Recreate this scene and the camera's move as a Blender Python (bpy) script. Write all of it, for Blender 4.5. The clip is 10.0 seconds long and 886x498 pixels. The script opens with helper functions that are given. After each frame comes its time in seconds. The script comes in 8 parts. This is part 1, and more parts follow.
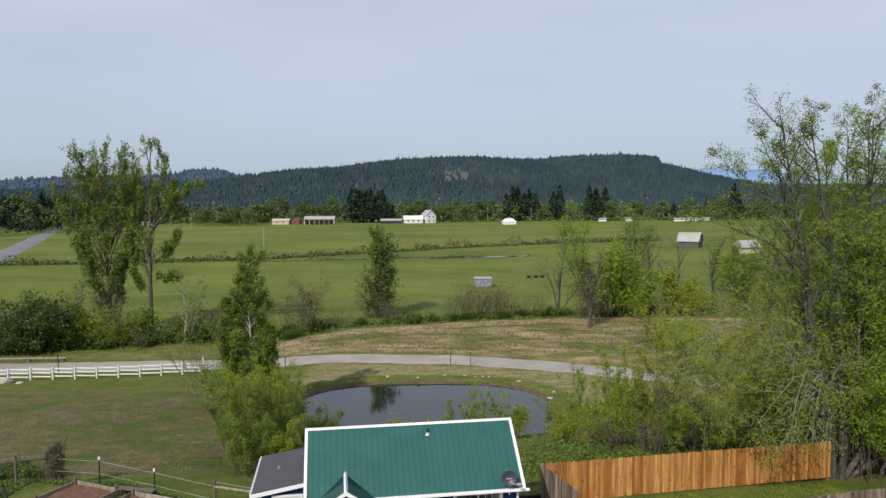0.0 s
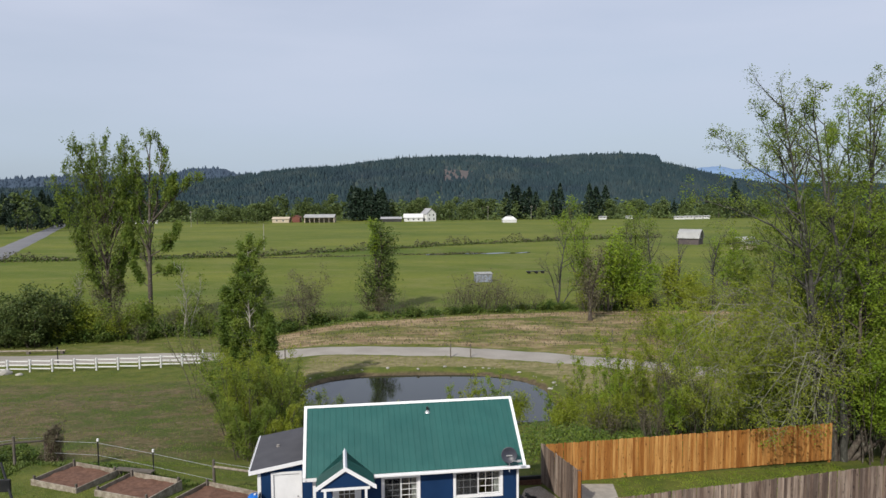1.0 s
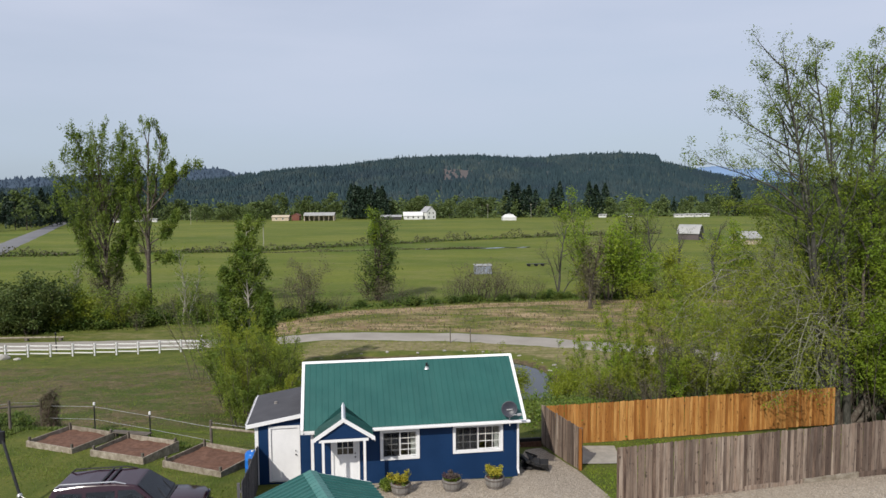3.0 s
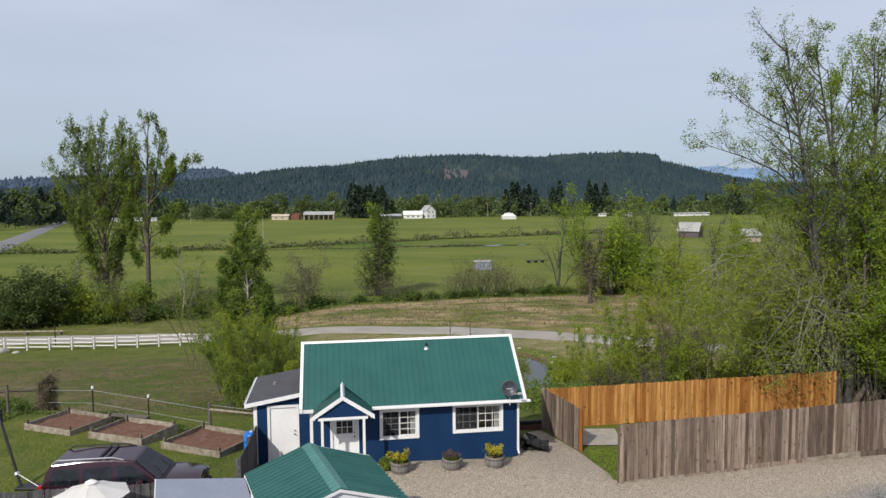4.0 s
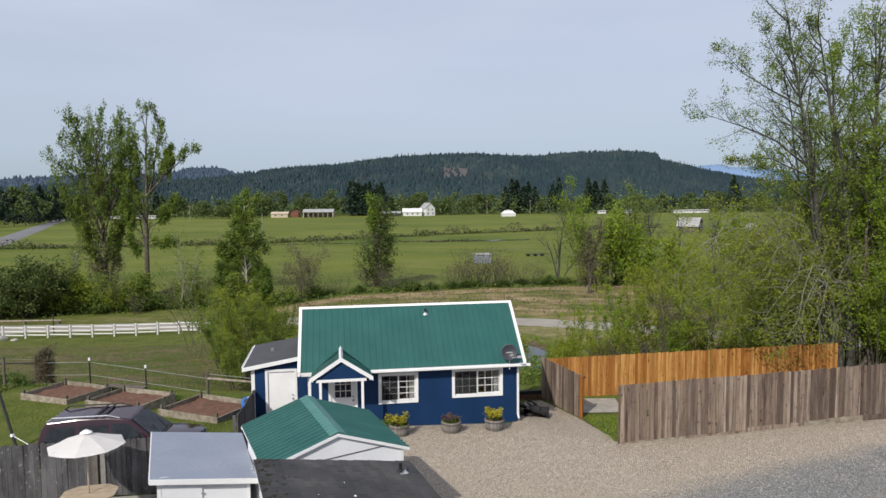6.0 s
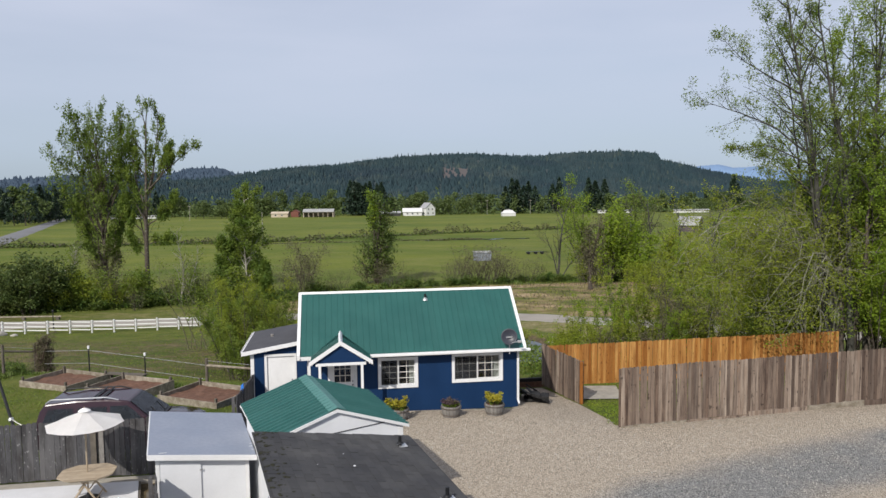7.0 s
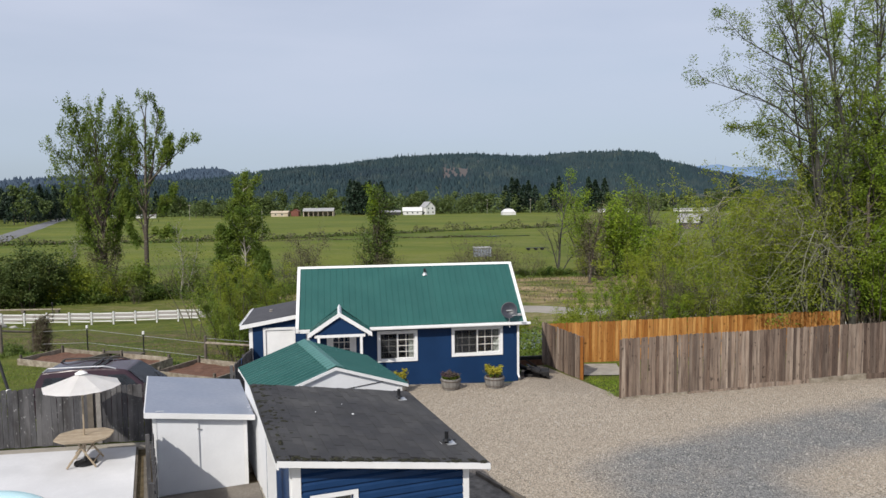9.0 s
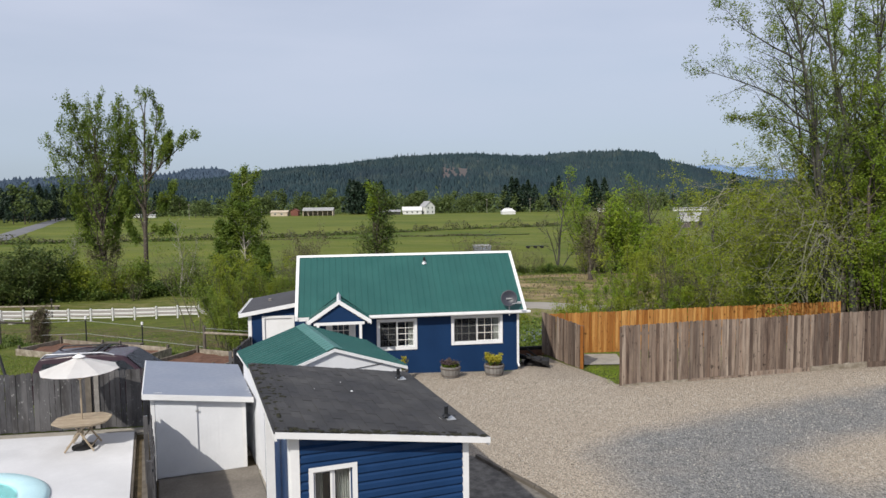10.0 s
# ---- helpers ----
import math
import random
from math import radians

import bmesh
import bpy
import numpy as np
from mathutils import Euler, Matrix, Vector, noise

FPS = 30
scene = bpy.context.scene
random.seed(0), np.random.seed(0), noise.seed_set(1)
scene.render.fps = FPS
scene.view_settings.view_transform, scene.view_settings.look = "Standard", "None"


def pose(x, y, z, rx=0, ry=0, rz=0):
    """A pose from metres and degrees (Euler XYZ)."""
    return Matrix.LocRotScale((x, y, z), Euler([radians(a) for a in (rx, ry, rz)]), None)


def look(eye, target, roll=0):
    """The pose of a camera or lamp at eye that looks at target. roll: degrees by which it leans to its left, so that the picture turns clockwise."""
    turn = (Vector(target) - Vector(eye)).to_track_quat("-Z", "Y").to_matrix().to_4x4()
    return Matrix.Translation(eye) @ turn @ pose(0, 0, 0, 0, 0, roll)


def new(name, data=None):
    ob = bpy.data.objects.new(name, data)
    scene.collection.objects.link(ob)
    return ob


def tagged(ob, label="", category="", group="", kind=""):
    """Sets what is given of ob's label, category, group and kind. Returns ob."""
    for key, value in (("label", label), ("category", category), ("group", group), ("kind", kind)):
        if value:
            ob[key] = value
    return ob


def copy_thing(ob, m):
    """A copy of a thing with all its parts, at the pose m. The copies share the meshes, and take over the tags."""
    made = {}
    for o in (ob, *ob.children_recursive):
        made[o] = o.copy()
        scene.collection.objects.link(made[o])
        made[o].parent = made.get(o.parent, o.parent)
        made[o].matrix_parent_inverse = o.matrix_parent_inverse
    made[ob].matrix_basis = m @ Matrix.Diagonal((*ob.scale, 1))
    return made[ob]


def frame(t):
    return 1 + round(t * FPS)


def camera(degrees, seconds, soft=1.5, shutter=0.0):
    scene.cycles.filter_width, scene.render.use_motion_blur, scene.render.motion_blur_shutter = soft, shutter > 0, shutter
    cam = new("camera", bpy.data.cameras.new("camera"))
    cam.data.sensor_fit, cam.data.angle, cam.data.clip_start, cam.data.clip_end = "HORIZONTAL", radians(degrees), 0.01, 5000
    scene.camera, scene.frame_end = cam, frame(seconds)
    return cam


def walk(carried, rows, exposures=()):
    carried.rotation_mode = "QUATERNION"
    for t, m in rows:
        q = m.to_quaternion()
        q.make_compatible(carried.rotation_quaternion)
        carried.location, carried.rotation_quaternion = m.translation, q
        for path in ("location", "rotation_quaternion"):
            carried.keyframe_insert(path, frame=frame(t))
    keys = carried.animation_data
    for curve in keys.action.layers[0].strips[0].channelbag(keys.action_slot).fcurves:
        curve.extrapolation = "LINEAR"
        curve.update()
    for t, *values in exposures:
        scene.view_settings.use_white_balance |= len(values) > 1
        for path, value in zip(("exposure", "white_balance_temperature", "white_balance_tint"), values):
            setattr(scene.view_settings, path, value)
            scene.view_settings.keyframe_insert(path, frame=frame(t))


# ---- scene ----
cam = camera(64.0, 10.0)
PATH = [
    (0.0, (0.042, -0.133, 13.335), (0.0365, 1.861, 13.1840), -0.380),
    (0.5, (0.049, -0.104, 12.909), (0.0434, 1.890, 12.7570), -0.390),
    (1.0, (0.054, -0.069, 12.448), (0.0480, 1.925, 12.2950), -0.400),
    (1.5, (0.057, -0.030, 11.975), (0.0510, 1.964, 11.8210), -0.410),
    (2.0, (0.058, 0.011, 11.501), (0.0528, 2.005, 11.3480), -0.425),
    (2.5, (0.059, 0.053, 11.051), (0.0538, 2.047, 10.8990), -0.440),
    (4.0, (0.060, 0.169, 9.809), (0.0550, 2.163, 9.6570), -0.490),
    (4.5, (0.060, 0.201, 9.452), (0.0557, 2.195, 9.2980), -0.505),
    (5.0, (0.061, 0.229, 9.105), (0.0567, 2.223, 8.9500), -0.520),
    (5.5, (0.062, 0.253, 8.781), (0.0582, 2.247, 8.6260), -0.540),
    (7.0, (0.069, 0.304, 7.862), (0.0651, 2.298, 7.7090), -0.590),
    (7.5, (0.072, 0.316, 7.605), (0.0680, 2.310, 7.4520), -0.605),
    (8.0, (0.075, 0.328, 7.351), (0.0707, 2.322, 7.1980), -0.620),
    (8.5, (0.077, 0.341, 7.101), (0.0731, 2.335, 6.9480), -0.640),
    (9.0, (0.079, 0.358, 6.856), (0.0748, 2.352, 6.7040), -0.660),
    (9.5, (0.079, 0.379, 6.613), (0.0755, 2.373, 6.4610), -0.675),
    (10.0, (0.078, 0.408, 6.414), (0.0747, 2.402, 6.2620), -0.690),
]
# the exposure stays the same all along
walk(cam, [(t, look(eye, aim, roll)) for t, eye, aim, roll in PATH], exposures=[(0.0, 0.0), (10.0, 0.0)])

# ---- light ----
SUN_EL, SUN_AZ = radians(39), radians(207)
world = bpy.data.worlds.new("world")
scene.world = world
world.use_nodes = True
wn, wl = world.node_tree.nodes, world.node_tree.links
wn.clear()
w_out, w_bg = wn.new("ShaderNodeOutputWorld"), wn.new("ShaderNodeBackground")
w_sky = wn.new("ShaderNodeTexSky")
w_sky.sky_type, w_sky.sun_disc = "NISHITA", False
w_sky.sun_elevation, w_sky.sun_rotation = SUN_EL, SUN_AZ
w_sky.air_density, w_sky.dust_density, w_sky.ozone_density = 1.0, 1.5, 1.2
w_tc, w_map = wn.new("ShaderNodeTexCoord"), wn.new("ShaderNodeMapping")
w_map.inputs["Scale"].default_value = (1.0, 1.0, 5.0)
w_noise = wn.new("ShaderNodeTexNoise")
w_noise.inputs["Scale"].default_value, w_noise.inputs["Detail"].default_value = 1.6, 5
w_ramp = wn.new("ShaderNodeMapRange")  # how much thin high cloud lies over the blue
w_ramp.inputs["From Min"].default_value, w_ramp.inputs["From Max"].default_value = 0.30, 0.70
w_ramp.inputs["To Min"].default_value, w_ramp.inputs["To Max"].default_value = 0.62, 0.90
w_sep = wn.new("ShaderNodeSeparateXYZ")
w_grad = wn.new("ShaderNodeValToRGB")  # the veil's colour from the horizon upwards
w_grad.color_ramp.elements[0].position, w_grad.color_ramp.elements[0].color = 0.0, (4.5, 5.65, 7.05, 1)
w_grad.color_ramp.elements[1].position, w_grad.color_ramp.elements[1].color = 0.30, (6.55, 6.98, 8.45, 1)
w_mid = w_grad.color_ramp.elements.new(0.12)
w_mid.color = (5.55, 6.25, 7.7, 1)
w_mix = wn.new("ShaderNodeMixRGB")
wl.new(w_tc.outputs["Generated"], w_map.inputs["Vector"])
wl.new(w_map.outputs["Vector"], w_noise.inputs["Vector"])
wl.new(w_noise.outputs["Fac"], w_ramp.inputs["Value"])
wl.new(w_tc.outputs["Generated"], w_sep.inputs["Vector"])
wl.new(w_sep.outputs["Z"], w_grad.inputs["Fac"])
wl.new(w_ramp.outputs["Result"], w_mix.inputs["Fac"])
wl.new(w_sky.outputs["Color"], w_mix.inputs["Color1"])
wl.new(w_grad.outputs["Color"], w_mix.inputs["Color2"])
wl.new(w_mix.outputs["Color"], w_bg.inputs["Color"])
w_bg.inputs["Strength"].default_value = 0.1
wl.new(w_bg.outputs["Background"], w_out.inputs["Surface"])

sun = new("sun", bpy.data.lights.new("sun", "SUN"))
sun.data.energy, sun.data.angle, sun.data.color = 4.3, radians(0.8), (1.0, 0.95, 0.87)
sun_from = Vector((math.sin(SUN_AZ) * math.cos(SUN_EL), math.cos(SUN_AZ) * math.cos(SUN_EL), math.sin(SUN_EL)))
sun.matrix_world = look(sun_from * 60, (0, 0, 0))

# ---- materials ----


class Nodes:
    """A small builder for one node material."""

    def __init__(self, name, rough=0.8, metal=0.0, spec=0.3):
        self.mat = bpy.data.materials.new(name)
        self.mat.use_nodes = True
        self.t = self.mat.node_tree
        self.b = self.t.nodes["Principled BSDF"]
        self.b.inputs["Roughness"].default_value = rough
        self.b.inputs["Metallic"].default_value = metal
        self.b.inputs["Specular IOR Level"].default_value = spec
        self.pos = self.add("ShaderNodeNewGeometry")
        self.coord = self.add("ShaderNodeTexCoord")

    def add(self, kind):
        return self.t.nodes.new(kind)

    def link(self, a, b):
        self.t.links.new(a, b)

    def noise(self, scale, detail=4, rough=0.6, stretch=None, local=False, own=False):
        n = self.add("ShaderNodeTexNoise")
        n.inputs["Scale"].default_value, n.inputs["Detail"].default_value, n.inputs["Roughness"].default_value = scale, detail, rough
        v = self.coord.outputs["Object"] if local else self.pos.outputs["Position"]
        if own:  # each object takes another place in the pattern
            o, k = self.add("ShaderNodeVectorMath"), self.add("ShaderNodeVectorMath")
            o.operation, k.operation = "ADD", "SCALE"
            k.inputs[0].default_value = (37.0, 91.0, 53.0)
            self.link(self.random(), k.inputs["Scale"])
            self.link(v, o.inputs[0])
            self.link(k.outputs[0], o.inputs[1])
            v = o.outputs[0]
        if stretch:
            m = self.add("ShaderNodeMapping")
            m.inputs["Scale"].default_value = stretch
            self.link(v, m.inputs["Vector"])
            v = m.outputs["Vector"]
        self.link(v, n.inputs["Vector"])
        return n.outputs["Fac"]

    def ramp(self, fac, lo, hi, a=0.0, b=1.0):
        r = self.add("ShaderNodeMapRange")
        r.inputs["From Min"].default_value, r.inputs["From Max"].default_value = lo, hi
        r.inputs["To Min"].default_value, r.inputs["To Max"].default_value = a, b
        self.link(fac, r.inputs["Value"])
        return r.outputs["Result"]

    def mix(self, fac, a, b, mode="MIX"):
        m = self.add("ShaderNodeMixRGB")
        m.blend_type = mode
        for sock, v in (("Fac", fac), ("Color1", a), ("Color2", b)):
            if isinstance(v, (int, float)):
                m.inputs[sock].default_value = v
            elif isinstance(v, tuple):
                m.inputs[sock].default_value = (*v, 1)
            else:
                self.link(v, m.inputs[sock])
        return m.outputs["Color"]

    def math(self, op, a, b):
        m = self.add("ShaderNodeMath")
        m.operation = op
        for i, v in enumerate((a, b)):
            if isinstance(v, (int, float)):
                m.inputs[i].default_value = v
            else:
                self.link(v, m.inputs[i])
        return m.outputs["Value"]

    def attr(self, name):
        a = self.add("ShaderNodeAttribute")
        a.attribute_name = name
        return a.outputs["Fac"]

    def random(self):
        return self.add("ShaderNodeObjectInfo").outputs["Random"]

    def island(self):
        return self.pos.outputs["Random Per Island"]

    def color(self, c):
        self.link(c, self.b.inputs["Base Color"])
        return self

    def bump(self, height, strength=0.4, distance=0.02):
        b = self.add("ShaderNodeBump")
        b.inputs["Strength"].default_value, b.inputs["Distance"].default_value = strength, distance
        self.link(height, b.inputs["Height"])
        self.link(b.outputs["Normal"], self.b.inputs["Normal"])
        return self


def plain(name, a, b, scale=3.0, rough=0.7, metal=0.0, spec=0.3, fine=60.0, bump=0.15, rand=0.0, speck=0.35):
    """Two close tones mixed at two scales, with fine relief."""
    n = Nodes(name, rough, metal, spec)
    c = n.mix(n.ramp(n.noise(scale), 0.35, 0.65), a, b)
    c = n.mix(n.ramp(n.noise(fine, 2), 0.3, 0.7, 0.0, speck), c, tuple(v * 0.72 for v in a))
    if rand:
        c = n.mix(n.ramp(n.random(), 0, 1, 0, rand), c, tuple(v * 0.45 for v in a))
    n.color(c).bump(n.noise(fine, 3), bump, 0.01)
    n.link(n.ramp(n.noise(scale * 2), 0.2, 0.8, rough - 0.08, min(1, rough + 0.1)), n.b.inputs["Roughness"])
    return n.mat


def weathered_wood(name, dark, light, warm, rand=0.8):
    """Vertical boards: grain along z, each board with a tone and streaks of its own, stains and knots."""
    n = Nodes(name, 0.85, 0, 0.2)
    grain = n.noise(9.0, 6, 0.7, (9, 9, 0.55), own=True)
    c = n.mix(n.ramp(grain, 0.3, 0.72), dark, light)
    c = n.mix(n.ramp(n.random(), 0, 1, 0, rand), c, warm)
    c = n.mix(n.ramp(n.noise(1.6, 4, 0.65, (5, 5, 0.45), own=True), 0.42, 0.68, 0, 0.85), c, dark)
    c = n.mix(n.ramp(n.noise(2.3, 4, 0.6, (4, 4, 0.35), own=True), 0.50, 0.68, 0, 0.7), c, light)
    odd = n.math("FRACT", n.math("MULTIPLY", n.random(), 7.31), 0.0)
    c = n.mix(n.ramp(odd, 0.45, 1.0, 0, 0.8), c, dark)
    knots = n.ramp(n.noise(7.0, 1, 0.5, (1.4, 1.4, 0.8), own=True), 0.68, 0.74, 0, 0.7)
    c = n.mix(knots, c, tuple(v * 0.4 for v in dark))
    n.color(c).bump(grain, 0.5, 0.01)
    return n.mat


def foliage(name, dark, light, young, glow=0.45, rough=0.55):
    """Leaves: tone by leaf and by clump, with light passing through."""
    n = Nodes(name, rough, 0, 0.25)
    c = n.mix(n.ramp(n.island(), 0, 1, 0.25, 0.8), dark, light)
    c = n.mix(n.ramp(n.noise(0.8, 3), 0.42, 0.66, 0.0, 0.85), c, young)
    c = n.mix(n.ramp(n.random(), 0, 1, 0, 0.35), c, dark)
    n.color(c)
    tr = n.add("ShaderNodeBsdfTranslucent")
    n.link(n.mix(0.5, c, young), tr.inputs["Color"])
    ms = n.add("ShaderNodeMixShader")
    ms.inputs["Fac"].default_value = glow
    n.link(n.b.outputs["BSDF"], ms.inputs[1])
    n.link(tr.outputs["BSDF"], ms.inputs[2])
    n.link(ms.outputs["Shader"], n.t.nodes["Material Output"].inputs["Surface"])
    return n.mat


def bark(name, dark, light, lichen=0.0):
    n = Nodes(name, 0.9, 0, 0.15)
    g = n.noise(5.0, 5, 0.7, (4, 4, 0.8))
    c = n.mix(n.ramp(g, 0.35, 0.65), dark, light)
    c = n.mix(n.ramp(n.noise(3.0, 3), 0.55, 0.7, 0, lichen), c, (0.42, 0.44, 0.36))
    n.color(c).bump(g, 0.6, 0.03)
    return n.mat


def glass_pane(name, tint=(0.02, 0.025, 0.03)):
    """A window pane before a dark room: clear gloss over a dim inside."""
    n = Nodes(name, 0.04, 0, 0.9)
    n.color(n.mix(n.ramp(n.noise(2.2, 2), 0.35, 0.7), tint, tuple(v * 2.6 for v in tint)))
    return n.mat


M = {}
M["house_blue"] = plain("house_blue_paint", (0.0045, 0.025, 0.078), (0.006, 0.031, 0.094), 1.2, 0.6, spec=0.2, fine=30)
M["siding_blue"] = plain("siding_blue_paint", (0.006, 0.032, 0.098), (0.008, 0.038, 0.114), 2.0, 0.5, spec=0.25, fine=40)
M["white"] = plain("white_paint", (0.74, 0.74, 0.74), (0.68, 0.68, 0.68), 2.5, 0.5, fine=25, bump=0.04, speck=0.12)
M["white_wall"] = plain("white_board_paint", (0.72, 0.73, 0.75), (0.66, 0.67, 0.69), 1.3, 0.6, fine=20, bump=0.05, speck=0.10)
M["white_rail"] = plain("white_vinyl", (0.72, 0.72, 0.71), (0.64, 0.64, 0.62), 0.8, 0.5, fine=12, bump=0.03)
M["green_metal"] = plain("green_roof_metal", (0.013, 0.082, 0.072), (0.017, 0.098, 0.085), 0.8, 0.42, 0.0, 0.5, fine=14, bump=0.05, rand=0.10)
M["green_metal_old"] = plain("faded_green_metal", (0.024, 0.106, 0.098), (0.036, 0.130, 0.120), 1.2, 0.42, 0.0, 0.5, fine=18, bump=0.06, rand=0.2)
M["green_metal_trim"] = plain("green_ridge_metal", (0.050, 0.170, 0.150), (0.070, 0.195, 0.170), 2.0, 0.45, 0.0, 0.5, fine=20, bump=0.05)
M["felt_grey"] = plain("grey_roll_roofing", (0.060, 0.060, 0.068), (0.078, 0.078, 0.086), 2.0, 0.9, fine=90, bump=0.3)
M["shed_roof"] = plain("pale_grey_roof_paint", (0.215, 0.245, 0.31), (0.26, 0.285, 0.345), 1.2, 0.5, spec=0.4, fine=10, bump=0.08)
M["shingle"] = plain("charcoal_shingle", (0.046, 0.046, 0.050), (0.088, 0.086, 0.085), 0.8, 0.92, fine=120, bump=0.5, rand=0.38)
M["moss"] = plain("moss", (0.016, 0.016, 0.010), (0.034, 0.034, 0.018), 8, 0.95, fine=80, bump=0.6)
M["cedar"] = weathered_wood("new_cedar", (0.19, 0.066, 0.014), (0.44, 0.196, 0.048), (0.54, 0.295, 0.098), 1.0)
M["old_wood"] = weathered_wood("old_fence_wood", (0.046, 0.031, 0.026), (0.235, 0.165, 0.122), (0.37, 0.30, 0.24), 1.0)
_n = Nodes("spotted_fence_wood", 0.9, 0, 0.15)
_g = _n.noise(9.0, 6, 0.7, (9, 9, 0.55))
_c = _n.mix(_n.ramp(_g, 0.3, 0.72), (0.024, 0.024, 0.027), (0.095, 0.094, 0.10))
_c = _n.mix(_n.ramp(_n.random(), 0, 1, 0, 0.7), _c, (0.14, 0.135, 0.135))
_c = _n.mix(_n.ramp(_n.noise(1.1, 3, 0.6, (3, 3, 0.7)), 0.45, 0.7, 0, 0.7), _c, (0.022, 0.020, 0.020))
_c = _n.mix(_n.ramp(_n.noise(13.0, 2, 0.5, (1.3, 1.3, 0.7)), 0.66, 0.72, 0, 0.7), _c, (0.26, 0.26, 0.255))
M["grey_wood"] = _n.color(_c).bump(_g, 0.5, 0.01).mat
M["bed_wood"] = plain("bed_board", (0.20, 0.165, 0.120), (0.47, 0.425, 0.35), 4.5, 0.9, fine=26, bump=0.5, rand=0.45, speck=0.6)
M["post_wood"] = plain("post_wood", (0.10, 0.085, 0.068), (0.17, 0.15, 0.125), 4, 0.9, fine=50, bump=0.4, rand=0.4)
M["teak"] = plain("teak", (0.36, 0.285, 0.20), (0.46, 0.38, 0.28), 6, 0.6, fine=50, bump=0.15, rand=0.4)
M["soil"] = plain("bark_mulch", (0.10, 0.050, 0.032), (0.17, 0.092, 0.062), 6, 0.95, fine=30, bump=0.9)
M["rubble"] = plain("rubble", (0.11, 0.10, 0.088), (0.24, 0.22, 0.19), 5, 0.95, fine=26, bump=0.9)
M["black_wood"] = plain("black_board", (0.010, 0.010, 0.011), (0.026, 0.024, 0.022), 5, 0.7, fine=40, bump=0.3)
M["barrel"] = plain("barrel_stave", (0.20, 0.185, 0.17), (0.29, 0.275, 0.255), 8, 0.8, fine=50, bump=0.3, rand=0.4)
M["hoop"] = plain("rusty_hoop", (0.14, 0.115, 0.10), (0.20, 0.17, 0.15), 12, 0.6, 0.6, fine=60)
M["black_metal"] = plain("dark_metal", (0.018, 0.019, 0.021), (0.028, 0.028, 0.03), 6, 0.45, 0.3, fine=60, bump=0.05)
M["dish"] = plain("dish_grey", (0.030, 0.033, 0.045), (0.040, 0.043, 0.056), 3, 0.4, fine=40, bump=0.03)
M["galv"] = plain("galvanised", (0.55, 0.56, 0.57), (0.42, 0.43, 0.44), 9, 0.4, 0.5, fine=60, bump=0.1)
M["canvas"] = plain("canvas", (0.88, 0.86, 0.84), (0.83, 0.81, 0.79), 3, 0.9, fine=120, bump=0.15)
M["concrete"] = plain("pale_concrete", (0.60, 0.60, 0.61), (0.52, 0.52, 0.53), 0.9, 0.8, fine=24, bump=0.15, speck=0.2)
M["dirty_concrete"] = plain("dirty_concrete", (0.13, 0.115, 0.098), (0.24, 0.215, 0.185), 0.9, 0.9, fine=18, bump=0.3, speck=0.5)
M["path"] = plain("path_gravel", (0.36, 0.33, 0.28), (0.27, 0.25, 0.215), 3, 0.95, fine=90, bump=0.8)
M["pool_rim"] = plain("pool_liner_rim", (0.52, 0.74, 0.78), (0.47, 0.69, 0.74), 3, 0.4, fine=30, bump=0.05)
M["pool_in"] = plain("pool_liner", (0.36, 0.72, 0.72), (0.42, 0.76, 0.76), 1.5, 0.35, fine=20, bump=0.05)
M["car_paint"] = plain("dark_plum_car_paint", (0.024, 0.006, 0.012), (0.030, 0.008, 0.015), 1.0, 0.14, 0.0, 0.6, fine=8, bump=0.0)
M["car_dark"] = plain("car_trim_black", (0.012, 0.012, 0.014), (0.018, 0.018, 0.02), 4, 0.5, fine=40, bump=0.05)
M["tyre"] = plain("tyre", (0.015, 0.015, 0.016), (0.024, 0.024, 0.025), 6, 0.9, fine=50, bump=0.2)
M["chrome"] = plain("silver_rail", (0.34, 0.35, 0.38), (0.28, 0.29, 0.32), 3, 0.45, 0.5, fine=20, bump=0.0)
M["lamp_red"] = plain("red_lamp", (0.35, 0.012, 0.012), (0.42, 0.02, 0.02), 4, 0.2, fine=30, bump=0.0)
M["car_glass"] = glass_pane("car_glass", (0.012, 0.016, 0.02))
M["pane"] = glass_pane("window_pane", (0.022, 0.026, 0.030))
M["curtain"] = plain("curtain", (0.50, 0.50, 0.47), (0.42, 0.42, 0.40), 9, 0.9, fine=60)
M["blue_plastic"] = plain("blue_plastic", (0.012, 0.13, 0.50), (0.016, 0.16, 0.55), 3, 0.35, fine=20, bump=0.02)
M["stone"] = plain("stone", (0.34, 0.32, 0.28), (0.44, 0.42, 0.38), 1.5, 0.9, fine=18, bump=0.6, rand=0.5)
M["farm_white"] = plain("farm_white", (0.66, 0.66, 0.64), (0.58, 0.58, 0.56), 0.3, 0.6, fine=2, bump=0.05)
M["farm_roof"] = plain("farm_roof", (0.28, 0.28, 0.29), (0.36, 0.36, 0.37), 0.2, 0.6, fine=2, bump=0.1)
M["pale_roof"] = plain("pale_metal_roof", (0.36, 0.36, 0.35), (0.28, 0.28, 0.27), 0.25, 0.5, fine=2, bump=0.1)
M["farm_red"] = plain("farm_red", (0.15, 0.055, 0.04), (0.19, 0.08, 0.06), 0.3, 0.8, fine=2, bump=0.1)
